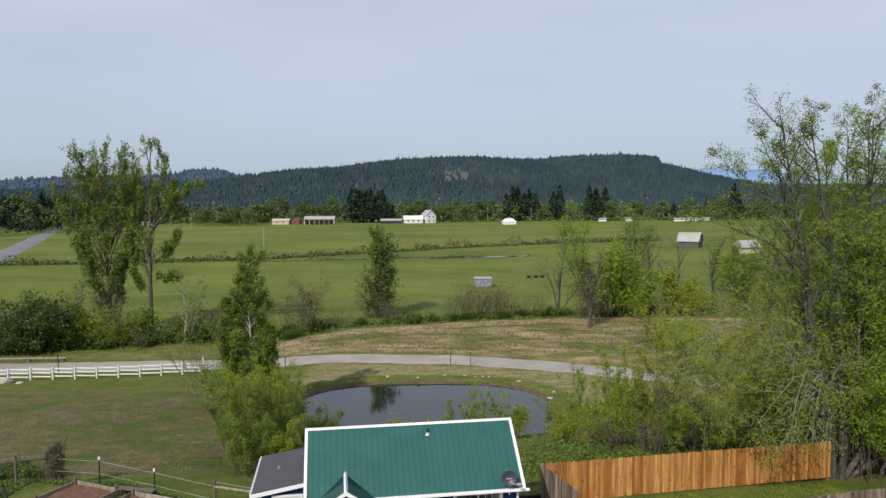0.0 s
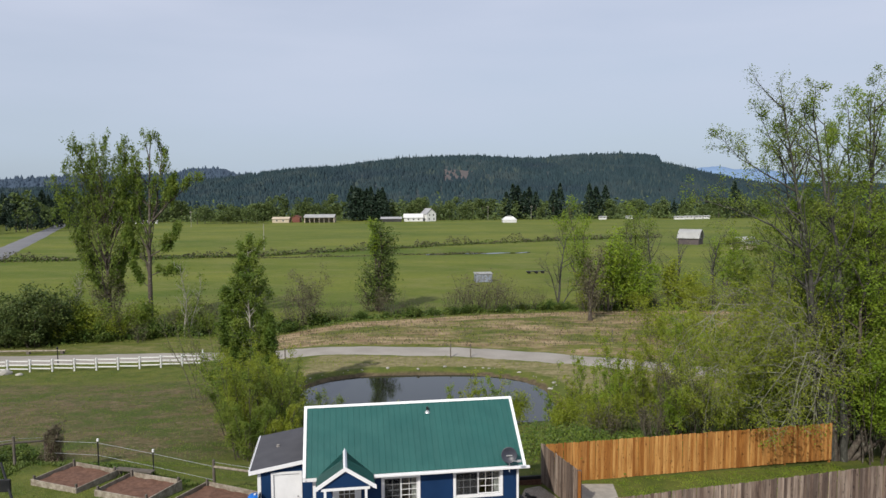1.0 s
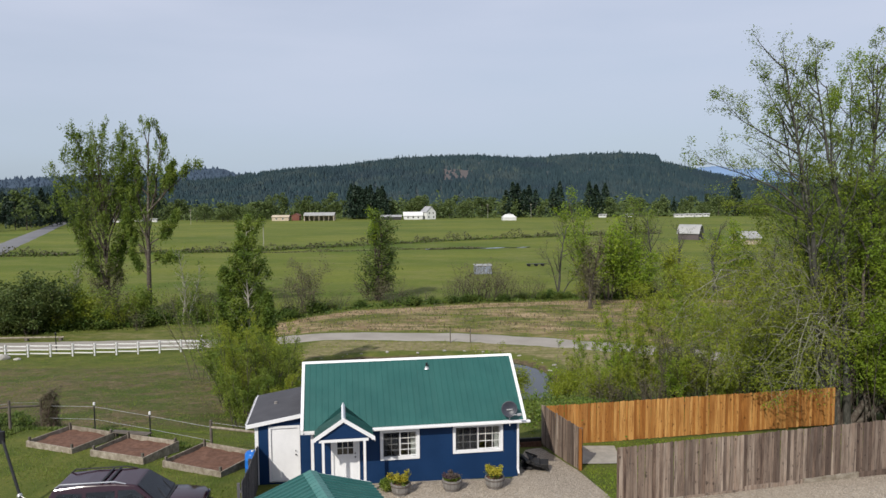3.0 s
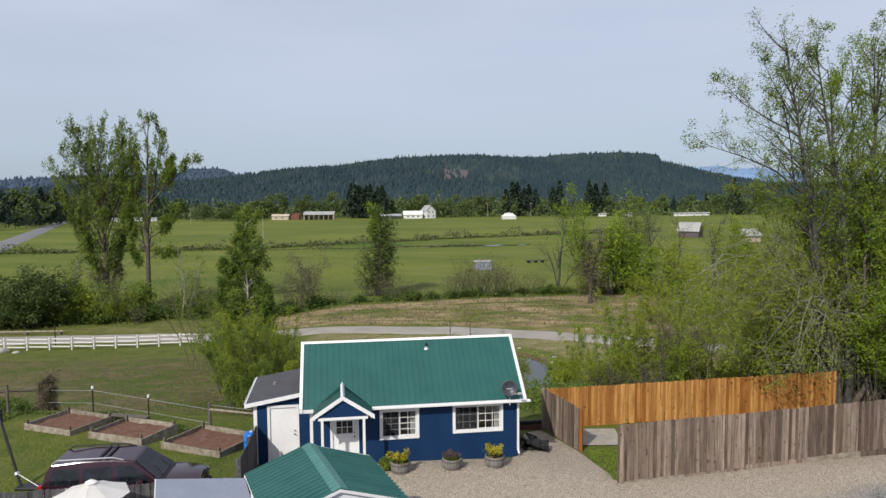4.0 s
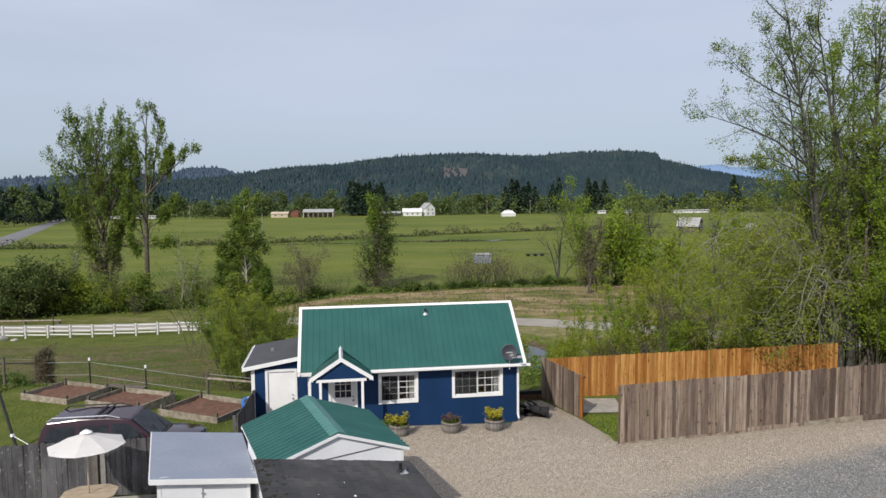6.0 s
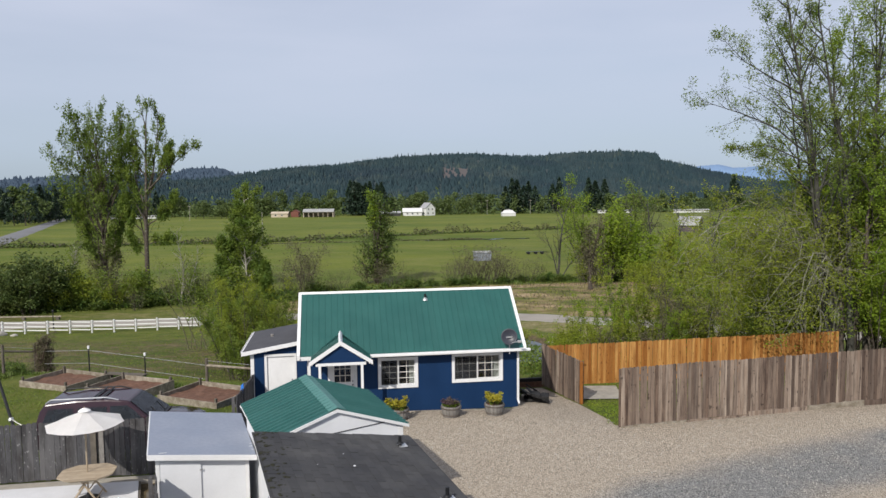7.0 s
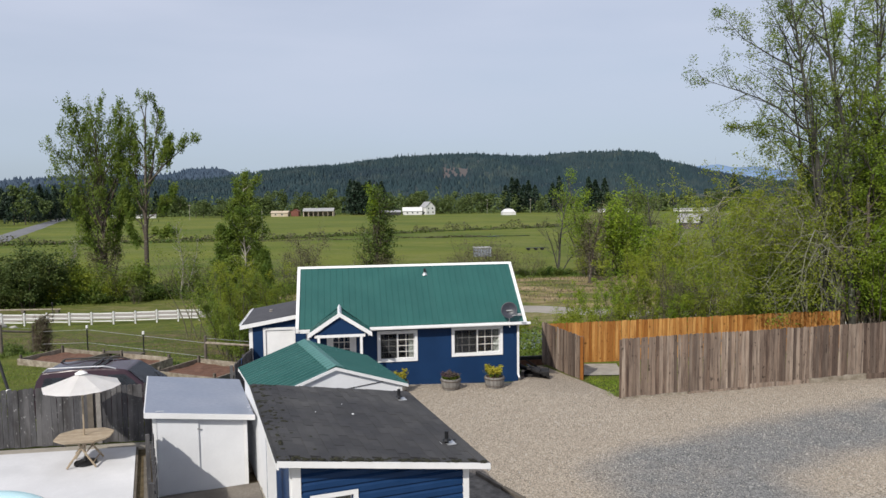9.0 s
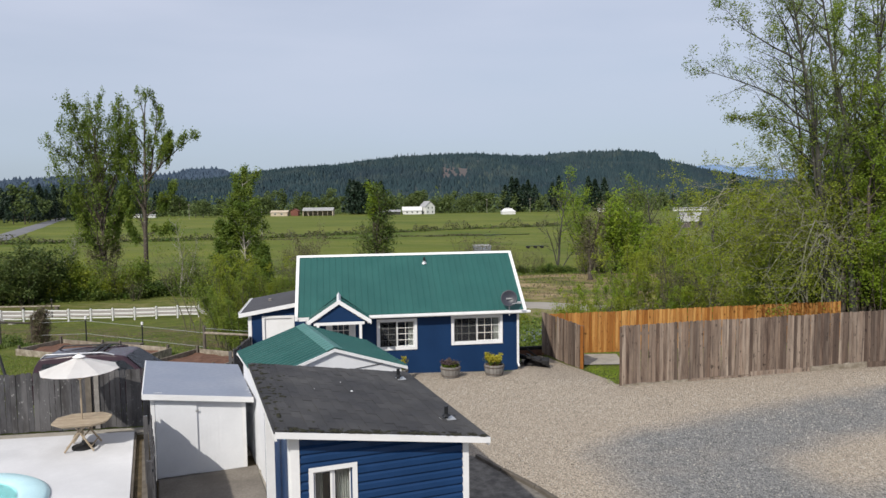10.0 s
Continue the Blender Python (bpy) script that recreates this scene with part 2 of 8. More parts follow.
M["farm_tan"] = plain("farm_tan", (0.46, 0.38, 0.28), (0.52, 0.45, 0.35), 0.3, 0.8, fine=2, bump=0.1)
M["barn_board"] = plain("old_barn_board", (0.085, 0.070, 0.072), (0.125, 0.105, 0.100), 0.4, 0.9, fine=3, bump=0.15)
M["farm_dark"] = plain("shade_dark", (0.035, 0.034, 0.034), (0.06, 0.058, 0.055), 0.4, 0.9, fine=2, bump=0.1)
M["leaf_fresh"] = foliage("fresh_leaf", (0.104, 0.184, 0.017), (0.212, 0.31, 0.027), (0.3, 0.372, 0.037))
M["leaf_willow"] = foliage("willow_leaf", (0.126, 0.174, 0.016), (0.25, 0.302, 0.027), (0.33, 0.36, 0.042))
M["leaf_mid"] = foliage("cottonwood_leaf", (0.075, 0.132, 0.02), (0.168, 0.242, 0.035), (0.255, 0.3, 0.048))
M["leaf_cotton"] = foliage("cottonwood_crown_leaf", (0.058, 0.108, 0.019), (0.148, 0.222, 0.036), (0.240, 0.300, 0.050))
M["leaf_dark"] = foliage("dark_leaf", (0.030, 0.056, 0.014), (0.070, 0.108, 0.025), (0.125, 0.150, 0.040), 0.25)
M["leaf_ivy"] = foliage("ivy_leaf", (0.032, 0.066, 0.013), (0.086, 0.132, 0.022), (0.130, 0.165, 0.032), 0.3)
M["leaf_bramble"] = foliage("bramble_leaf", (0.034, 0.072, 0.012), (0.080, 0.135, 0.022), (0.150, 0.185, 0.036), 0.25)
M["leaf_bud"] = foliage("bud_brown", (0.085, 0.076, 0.044), (0.135, 0.120, 0.070), (0.135, 0.135, 0.060), 0.2)
M["leaf_ditch"] = foliage("ditch_brush_leaf", (0.052, 0.050, 0.026), (0.105, 0.096, 0.050), (0.095, 0.110, 0.040), 0.2)
M["straw"] = foliage("straw", (0.16, 0.125, 0.065), (0.30, 0.245, 0.135), (0.22, 0.19, 0.09), 0.2)
M["leaf_yellow"] = foliage("yellow_bloom", (0.26, 0.23, 0.02), (0.42, 0.36, 0.04), (0.34, 0.34, 0.05), 0.3)
M["leaf_purple"] = foliage("purple_bloom", (0.09, 0.05, 0.07), (0.15, 0.09, 0.12), (0.10, 0.12, 0.04), 0.3)
M["far_leaf"] = foliage("far_wood_leaf", (0.056, 0.092, 0.028), (0.105, 0.148, 0.045), (0.165, 0.200, 0.062), 0.25)
M["far_conifer"] = foliage("far_conifer", (0.013, 0.029, 0.018), (0.026, 0.047, 0.029), (0.034, 0.055, 0.031), 0.1)
M["bark_grey"] = bark("grey_bark", (0.030, 0.029, 0.025), (0.085, 0.083, 0.072), 0.3)
M["bark_dark"] = bark("dark_bark", (0.040, 0.032, 0.026), (0.11, 0.092, 0.076), 0.25)
M["bark_vine"] = bark("vine_bark", (0.075, 0.048, 0.038), (0.20, 0.145, 0.12), 0.15)
M["bark_pale"] = bark("pale_bark", (0.20, 0.185, 0.155), (0.42, 0.40, 0.35), 0.3)
M["lichen_bough"] = bark("lichen_bough", (0.085, 0.080, 0.055), (0.30, 0.295, 0.225), 0.6)
M["twig"] = bark("lichen_twig", (0.065, 0.060, 0.036), (0.15, 0.145, 0.085), 0.3)

# hill forest: conifers with lighter broadleaf drifts; blue distance haze mixed into the colours
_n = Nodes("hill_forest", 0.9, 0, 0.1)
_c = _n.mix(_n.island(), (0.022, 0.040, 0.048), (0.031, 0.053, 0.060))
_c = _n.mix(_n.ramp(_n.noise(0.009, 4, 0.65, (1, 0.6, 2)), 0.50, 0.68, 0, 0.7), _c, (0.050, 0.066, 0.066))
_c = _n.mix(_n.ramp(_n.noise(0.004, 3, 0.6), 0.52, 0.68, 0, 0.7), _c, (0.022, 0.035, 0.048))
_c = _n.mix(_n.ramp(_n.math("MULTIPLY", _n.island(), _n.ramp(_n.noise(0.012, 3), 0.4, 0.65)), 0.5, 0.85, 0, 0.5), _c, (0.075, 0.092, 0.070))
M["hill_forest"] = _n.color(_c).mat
# hill ground between the trees carries the same blue haze in its colour
M["hazed_hill_earth"] = plain("hazed_hill_earth", (0.034, 0.050, 0.054), (0.050, 0.062, 0.062), 0.01, 0.95, fine=0.2, bump=0.1)
M["clearcut"] = plain("clearcut", (0.105, 0.085, 0.085), (0.085, 0.080, 0.075), 0.03, 0.95, fine=0.3, bump=0.1)
# farthest ridges: air haze stands in the base colour as pale blue
M["hazed_ridge"] = plain("hazed_ridge", (0.16, 0.25, 0.40), (0.18, 0.27, 0.42), 0.002, 1.0, fine=0.02, bump=0.0)
M["hazed_hill"] = plain("hazed_hill", (0.042, 0.066, 0.100), (0.052, 0.076, 0.110), 0.004, 1.0, fine=0.04, bump=0.0)

# the land: grass, scrubby paddock, bare earth of the cleared field, pasture
_n = Nodes("land", 0.95, 0, 0.12)
_big, _mid, _fine = _n.noise(0.06, 5), _n.noise(0.55, 5, 0.65), _n.noise(9.0, 4, 0.7)
_grass = _n.mix(_n.ramp(_mid, 0.35, 0.65), (0.076, 0.099, 0.019), (0.156, 0.156, 0.038))
_grass = _n.mix(_n.ramp(_fine, 0.35, 0.7, 0, 0.7), _grass, (0.038, 0.062, 0.012))
_past = _n.mix(_n.ramp(_n.noise(0.018, 6, 0.7, (0.7, 1.3, 1)), 0.36, 0.64), (0.072, 0.105, 0.015), (0.146, 0.160, 0.027))
_past = _n.mix(_n.ramp(_n.noise(0.11, 6, 0.75, (0.7, 1.3, 1)), 0.48, 0.64, 0, 0.6), _past, (0.165, 0.165, 0.056))
_past = _n.mix(_n.ramp(_n.noise(1.1, 4, 0.7, (0.7, 1.2, 1)), 0.45, 0.7, 0, 0.5), _past, (0.058, 0.090, 0.016))
_scrub = _n.mix(_n.ramp(_n.noise(0.9, 6, 0.75), 0.40, 0.62), (0.062, 0.070, 0.022), (0.145, 0.104, 0.060))
_scrub = _n.mix(_n.ramp(_n.noise(4.0, 5, 0.75), 0.52, 0.66, 0, 0.8), _scrub, (0.235, 0.195, 0.115))
_patch = _n.noise(0.17, 6, 0.72)
_scrub = _n.mix(_n.ramp(_patch, 0.47, 0.58, 0, 0.85), _scrub, _n.mix(_n.ramp(_fine, 0.35, 0.7), (0.070, 0.100, 0.017), (0.034, 0.060, 0.012)))
_scrub = _n.mix(_n.ramp(_n.noise(0.7, 4, 0.7), 0.58, 0.68, 0, 0.6), _scrub, (0.105, 0.070, 0.045))
_earth = _n.mix(_n.ramp(_n.noise(0.45, 6, 0.75, (0.5, 1.5, 1)), 0.38, 0.62), (0.155, 0.105, 0.058), (0.36, 0.275, 0.165))
_bank = _n.mix(_n.ramp(_n.noise(2.2, 4, 0.7), 0.4, 0.65), (0.070, 0.055, 0.032), (0.130, 0.100, 0.060))


def _mask(name, soft_noise, amount=0.55):
    return _n.ramp(_n.math("ADD", _n.attr(name), _n.math("MULTIPLY", _n.math("SUBTRACT", soft_noise, 0.5), amount)), 0.35, 0.65)


_c = _n.mix(_mask("pasture", _mid, 0.2), _grass, _past)
_c = _n.mix(_mask("scrub", _n.noise(0.28, 5, 0.7), 1.3), _c, _scrub)
_c = _n.mix(_mask("bare", _n.noise(0.20, 6, 0.75, (0.6, 1.5, 1)), 1.9), _c, _earth)
# dry grass by the pond; the same straw tones paint the sunlit verge
_c = _n.mix(_mask("dry", _n.noise(0.5, 5, 0.7, (0.5, 1.6, 1)), 1.0), _c, _n.mix(_n.ramp(_n.noise(1.6, 4, 0.7), 0.35, 0.65), (0.135, 0.120, 0.050), (0.265, 0.225, 0.125)))
_c = _n.mix(_mask("bank", _fine, 0.4), _c, _bank)
M["land"] = _n.color(_c).bump(_fine, 0.8, 0.05).mat

# drive: pale crushed stone with a darker, bluer stretch along the way out
_n = Nodes("crushed_stone", 0.95, 0, 0.15)
_v = _n.add("ShaderNodeTexVoronoi")
_v.inputs["Scale"].default_value = 31
_n.link(_n.pos.outputs["Position"], _v.inputs["Vector"])
_bw = _n.add("ShaderNodeRGBToBW")
_n.link(_v.outputs["Color"], _bw.inputs["Color"])
_pale = _n.mix(_bw.outputs["Val"], (0.122, 0.100, 0.076), (0.60, 0.515, 0.41))
_pale = _n.mix(_n.ramp(_n.noise(0.45, 5, 0.7), 0.42, 0.68, 0, 0.45), _pale, (0.355, 0.300, 0.235))
_cool = _n.mix(_bw.outputs["Val"], (0.055, 0.056, 0.056), (0.345, 0.340, 0.325))
_wet = _n.ramp(_n.math("ADD", _n.attr("cool"), _n.math("MULTIPLY", _n.math("SUBTRACT", _n.noise(0.5, 5, 0.65), 0.5), 0.8)), 0.25, 0.85)
_c = _n.mix(_wet, _pale, _cool)
_c = _n.mix(_n.ramp(_n.noise(55, 2), 0.55, 0.75, 0, 0.4), _c, (0.10, 0.095, 0.09))
M["crushed_stone"] = _n.color(_c).bump(_v.outputs["Distance"], 0.9, 0.03).mat
M["lane"] = plain("lane_gravel", (0.262, 0.240, 0.208), (0.335, 0.310, 0.272), 0.3, 0.95, fine=12, bump=0.4)
M["asphalt"] = plain("old_asphalt", (0.14, 0.14, 0.145), (0.18, 0.18, 0.185), 0.1, 0.9, fine=3, bump=0.1)

_n = Nodes("pond_water", 0.04, 0, 0.5)
_n.color(_n.mix(_n.noise(0.3, 2), (0.010, 0.012, 0.010), (0.018, 0.020, 0.015)))
_n.bump(_n.noise(1.6, 3, 0.5, (1, 2.2, 1)), 0.05, 0.02)
M["pond_water"] = _n.mat
_n = Nodes("pool_water", 0.03, 0, 0.5)
_n.b.inputs["Transmission Weight"].default_value = 0.9
_n.b.inputs["IOR"].default_value = 1.33
_n.color(_n.mix(_n.noise(1.0, 2), (0.55, 0.92, 0.90), (0.65, 0.96, 0.94)))
_n.bump(_n.noise(4, 2), 0.05, 0.02)
M["pool_water"] = _n.mat

# ---- building helpers ----


def ss(a, b, v):
    k = min(max((v - a) / (b - a), 0.0), 1.0)
    return k * k * (3 - 2 * k)


def mesh_of(name, verts, faces, mat, smooth=False):
    me = bpy.data.meshes.new(name)
    me.from_pydata(verts, [], faces)
    me.materials.append(mat)
    if smooth:
        me.polygons.foreach_set("use_smooth", [True] * len(me.polygons))
    me.update()
    return me


def bm_mesh(name, bm, mat, smooth=False):
    me = bpy.data.meshes.new(name)
    bmesh.ops.recalc_face_normals(bm, faces=bm.faces)
    bm.to_mesh(me)
    bm.free()
    me.materials.append(mat)
    if smooth:
        me.polygons.foreach_set("use_smooth", [True] * len(me.polygons))
    return me


def part(name, bm, mat, parent, label="", smooth=False, at=None):
    """One mesh object under a thing or a part; bm is a bmesh or a ready mesh."""
    me = bm if isinstance(bm, bpy.types.Mesh) else bm_mesh(name, bm, mat, smooth)
    ob = new(name, me)
    ob.parent = parent
    if at is not None:
        ob.matrix_basis = at
    return tagged(ob, label)


def thing(name, label, category, at=None, group="", kind=""):
    ob = new(name)
    ob.empty_display_size = 0.1
    if at is not None:
        ob.matrix_basis = at
    return tagged(ob, label, category, group, kind)


def box(x0, x1, y0, y1, z0, z1, bevel=0.0, bm=None):
    bm = bm or bmesh.new()
    made = bmesh.ops.create_cube(bm, size=1, matrix=Matrix.Translation(((x0 + x1) / 2, (y0 + y1) / 2, (z0 + z1) / 2)) @ Matrix.Diagonal((x1 - x0, y1 - y0, z1 - z0, 1)))
    if bevel:
        edges = list({e for v in made["verts"] for e in v.link_edges})
        bmesh.ops.bevel(bm, geom=edges, offset=bevel, segments=1, affect="EDGES")
    return bm


def prism(outline, axis, a, b, bm=None):
    """An outline of (p, q) drawn out along an axis from a to b."""
    bm = bm or bmesh.new()
    order = {"x": lambda p, q, r: (r, p, q), "y": lambda p, q, r: (p, r, q), "z": lambda p, q, r: (p, q, r)}[axis]
    lo = [bm.verts.new(order(p, q, a)) for p, q in outline]
    hi = [bm.verts.new(order(p, q, b)) for p, q in outline]
    n = len(outline)
    bm.faces.new(lo)
    bm.faces.new(hi[::-1])
    for i in range(n):
        bm.faces.new((lo[i], hi[i], hi[(i + 1) % n], lo[(i + 1) % n]))
    return bm


def rod(p, q, r0, r1=None, sides=8, bm=None):
    bm = bm or bmesh.new()
    p, q = Vector(p), Vector(q)
    m = Matrix.Translation((p + q) / 2) @ (q - p).to_track_quat("Z", "Y").to_matrix().to_4x4()
    bmesh.ops.create_cone(bm, cap_ends=True, segments=sides, radius1=r0, radius2=r0 if r1 is None else r1, depth=(q - p).length, matrix=m)
    return bm


def lathe(profile, sides=20, bm=None):
    """A turned shape from (radius, height) pairs."""
    bm = bm or bmesh.new()
    rings = [[bm.verts.new((r * math.cos(2 * math.pi * i / sides), r * math.sin(2 * math.pi * i / sides), z)) for i in range(sides)] for r, z in profile]
    for a, b in zip(rings, rings[1:]):
        for i in range(sides):
            bm.faces.new((a[i], a[(i + 1) % sides], b[(i + 1) % sides], b[i]))
    return bm


# ---- the lie of the land ----
POND = (-2.2, 62.5, 12.2, 11.4, -6.62)


def pond_d(x, y):
    return abs((x - POND[0]) / POND[2]) ** 3 + abs((y - POND[1]) / POND[3]) ** 3


LEFT_Y, LEFT_Z = (26, 30, 32.6, 33.8, 34.8, 36, 45, 66, 80, 100, 125, 250, 560, 1300), (0, -0.2, -0.30, -0.60, -1.0, -1.4, -2.8, -6.0, -7.4, -7.1, -6.6, -6.8, -8.6, -8.6)
MID_Y, MID_Z = (25, 30, 34, 44, 50, 56, 75, 120, 250, 560, 1300), (0, -0.45, -1.2, -3.8, -6.0, -6.3, -6.2, -6.2, -6.8, -8.6, -8.6)
RIGHT_Y, RIGHT_Z = (24, 28, 31, 34, 38, 56, 64, 120, 250, 560, 1300), (0, -0.5, -0.65, -0.85, -1.6, -5.4, -6.2, -6.2, -6.8, -8.6, -8.6)


def ground_z(x, y):
    a, b, c = np.interp(y, LEFT_Y, LEFT_Z), np.interp(y, MID_Y, MID_Z), np.interp(y, RIGHT_Y, RIGHT_Z)
    w = ss(-16, -8, x) if y < 60 else ss(-26, -12, x)
    z = a * (1 - w) + b * w
    # right of the house the yard falls a little earlier, but the drive by the fence stays level
    w = ss(3.0, 5.0, x)
    if x > 5.5 and y < 32:
        w *= 1 - ss(0.0, 9.0, x - 5.5) * (1 - ss(24.0 + 0.266 * (x - 5.9), 29.0 + 0.266 * (x - 5.9), y))
    z = z * (1 - w) + c * w
    z += 0.10 * ss(34, 50, y) * noise.noise((x * 0.11, y * 0.11, 0)) + 0.03 * ss(27, 34, y) * noise.noise((x * 0.7, y * 0.7, 3))
    d = pond_d(x, y)
    if d < 1.25:
        z = z + (min(z, POND[4] - 0.05 - 0.9 * (1 - d)) - z) * ss(1.25, 0.95, d) if d > 0.95 else min(z, POND[4] - 0.05 - 0.9 * (1 - d))
    return float(z)


def ticks(fine_a, fine_b, step, lo, hi, grow=1.12):
    out = list(np.arange(fine_a, fine_b, step))
    s, v = step, fine_a
    while v > lo:
        s *= grow
        v -= s
        out.insert(0, v)
    s, v = step, out[-1]
    while v < hi:
        s *= grow
        v += s
        out.append(v)
    return out


def field_sheet(name, xs, ys, mat, masks, lift=0.0):
    nx = len(xs)
    verts = [(x, y, ground_z(x, y) + lift) for y in ys for x in xs]
    faces = [(j * nx + i, j * nx + i + 1, (j + 1) * nx + i + 1, (j + 1) * nx + i) for j in range(len(ys) - 1) for i in range(nx - 1)]
    me = mesh_of(name, verts, faces, mat, True)
    for key, fn in masks.items():
        at = me.attributes.new(key, "FLOAT", "POINT")
        at.data.foreach_set("value", [fn(v[0], v[1]) for v in verts])
    return new(name, me)


def hedge_y(x):
    """The line of the bramble hedge between the cleared field and the pasture."""
    return float(np.interp(x, (-75, -50, -37, -25, -19, -3, 19, 40, 80), (90, 93, 98, 98, 102, 108, 113, 113, 105)))


def lane_y(x):
    return float(np.interp(x, (-140, -51, -36, -25, -13, 1, 10.5, 18.4, 36, 70, 120), (80, 84.6, 86.0, 86.0, 84.2, 83.2, 80.4, 76.8, 69.2, 58, 46)))


def m_pasture(x, y):
    return ss(hedge_y(x) - 2, hedge_y(x) + 2, y)


def m_scrub(x, y):
    k = ss(33, 40, y) * (1 - ss(68, 77, y)) * (1 - ss(-16, -9, x))
    return k * (0.64 + 0.24 * ss(70, 50, y))


def m_bare(x, y):
    h = hedge_y(x)
    k = ss(lane_y(x) + 1.5, lane_y(x) + 5, y) * (1 - ss(h - 2.2, h - 0.6, y)) * ss(-29, -20, x)
    k *= 0.50 + 0.28 * ss(h - 6, h - 4, y) + 0.12 * ss(lane_y(x) + 7, lane_y(x) + 4, y)
    t1 = max(0, 1 - abs(y - (h - 3.4)) / 1.4)
    return min(1.0, k + 0.75 * t1 * ss(-24, -17, x) + 0.45 * max(0, 1 - abs(y - lane_y(x)) / 4.5))


def m_dry_bright(x, y):
    d = pond_d(x, y)
    # verge term: straw colour imitates sunlit grass between lane and hedge
    verge = 0.42 * ss(lane_y(x) + 2, lane_y(x) + 3, y) * ss(hedge_y(x), hedge_y(x) - 2, y) * ss(-18, -24, x)
    return verge + 0.60 * ss(60, 66, y) * ss(1.35, 1.7, d) * ss(lane_y(x) - 1.5, lane_y(x) - 3, y) * ss(-19, -14, x) * ss(40, 30, x)


def m_bank(x, y):
    d = pond_d(x, y)
    yard = ss(-9.0, -8.0, x) * (1 - ss(-3.5, -2.5, x)) * (1 - ss(19.5, 20.5, y))
    return max(ss(1.22, 1.04, d), yard)


ground = field_sheet("ground", ticks(-60, 44, 0.8, -4200, 4200, 1.16), ticks(-24, 116, 0.8, -900, 4700, 1.14), M["land"],
                     {"pasture": m_pasture, "scrub": m_scrub, "bare": m_bare, "dry": m_dry_bright, "bank": m_bank})
tagged(ground, "grassy land with a scrubby paddock, cleared field and green pasture", "ground", kind="structure")

# pond
bm = bmesh.new()
ring = [bm.verts.new((POND[0] + POND[2] * 1.03 * math.copysign(abs(math.cos(a)) ** (2 / 3), math.cos(a)), POND[1] + POND[3] * 1.03 * math.copysign(abs(math.sin(a)) ** (2 / 3), math.sin(a)), POND[4]))
        for a in (2 * math.pi * i / 72 for i in range(72))]
bm.faces.new(ring)
tagged(new("water", bm_mesh("water", bm, M["pond_water"])), "still dark pond water mirroring sky and trees", "pond", kind="structure")


def ribbon(name, line, half, mat, lift, step=1.5, rag=0.25):
    """A road laid on the land along y = line(x) or a list of points."""
    pts = [Vector((x, y, 0)) for x, y in line]
    fine = []
    for a, b in zip(pts, pts[1:]):
        n = max(1, int((b - a).length / step))
        fine += [a.lerp(b, i / n) for i in range(n)]
    fine.append(pts[-1])
    verts, faces, cols = [], [], 7
    for i, p in enumerate(fine):
        d = (fine[min(i + 1, len(fine) - 1)] - fine[max(i - 1, 0)]).normalized()
        side = Vector((-d.y, d.x, 0))
        for j in range(cols):
            k = -1 + 2 * j / (cols - 1)
            w = half * (1 + (rag * noise.noise((p.x * 0.35, p.y * 0.35, j)) if j in (0, cols - 1) else 0))
            q = p + side * k * w
            verts.append((q.x, q.y, ground_z(q.x, q.y) + (lift if 0 < j < cols - 1 else -0.02)))
    for i in range(len(fine) - 1):
        for j in range(cols - 1):
            faces.append((i * cols + j, (i + 1) * cols + j, (i + 1) * cols + j + 1, i * cols + j + 1))
    return new(name, mesh_of(name, verts, faces, mat, True))


tagged(ribbon("road_lane", [(x, lane_y(x)) for x in range(-139, 120, 3)], 2.5, M["lane"], 0.06), "pale grey gravel lane curving past the pond", "lane", kind="structure")
tagged(ribbon("road_far", [(-110, 150), (-157.6, 252), (-214, 373), (-271, 495), (-330, 620)], 4.6, M["asphalt"], 0.25, 6, 0.03), "straight grey country road beyond the pasture", "road", kind="structure")


def drive_north(x):
    if x < 2.5:
        return 26.2
    if x < 4.3:
        return 26.2 + 4.5 * ss(2.5, 3.7, x)
    if x < 5.35:
        return 30.85 - (x - 4.32) * 2.82
    return max(27.9 - (x - 5.35) * 7.5, 23.72 + 0.266 * (x - 5.9)) if x < 6.2 else 23.72 + 0.266 * (x - 5.9)


def cool_mask(x, y):
    d = (y - (20.3 + 0.444 * (x - 6.3))) / 1.1
    k = 1 - ss(-1.6, 0.6, d)
    k *= 1 - 0.95 * ss(0.95, 0.1, abs(d + 4.7) / 2.0) * ss(7.0, 10.0, x)
    return 0.85 * k * ss(1.5, 5.5, x)


xs = sorted(set([-6.0, -5, -4, -3, -2, -1, 0, 1, 2, 2.5, 2.7, 2.9, 3.1, 3.3, 3.5, 3.9, 4.3, 4.6, 4.8, 5.0, 5.2, 5.34] + list(np.arange(5.5, 8, 0.2)) + list(np.arange(8, 60, 1.0))))
rows = 70
verts, faces = [], []
for x in xs:
    top = drive_north(x) + 0.12 * noise.noise((x * 1.3, 0, 0))
    foot = -24 if x > -2.6 else 17.5
    for j in range(rows + 1):
        y = foot + (top - foot) * (j / rows) ** 0.8
        verts.append((x, y, ground_z(x, y) + (0.035 if j < rows else 0.004)))
faces = [(i * (rows + 1) + j, (i + 1) * (rows + 1) + j, (i + 1) * (rows + 1) + j + 1, i * (rows + 1) + j + 1) for i in range(len(xs) - 1) for j in range(rows)]
me = mesh_of("pavement_drive", verts, faces, M["crushed_stone"], True)
at = me.attributes.new("cool", "FLOAT", "POINT")
at.data.foreach_set("value", [cool_mask(v[0], v[1]) for v in verts])
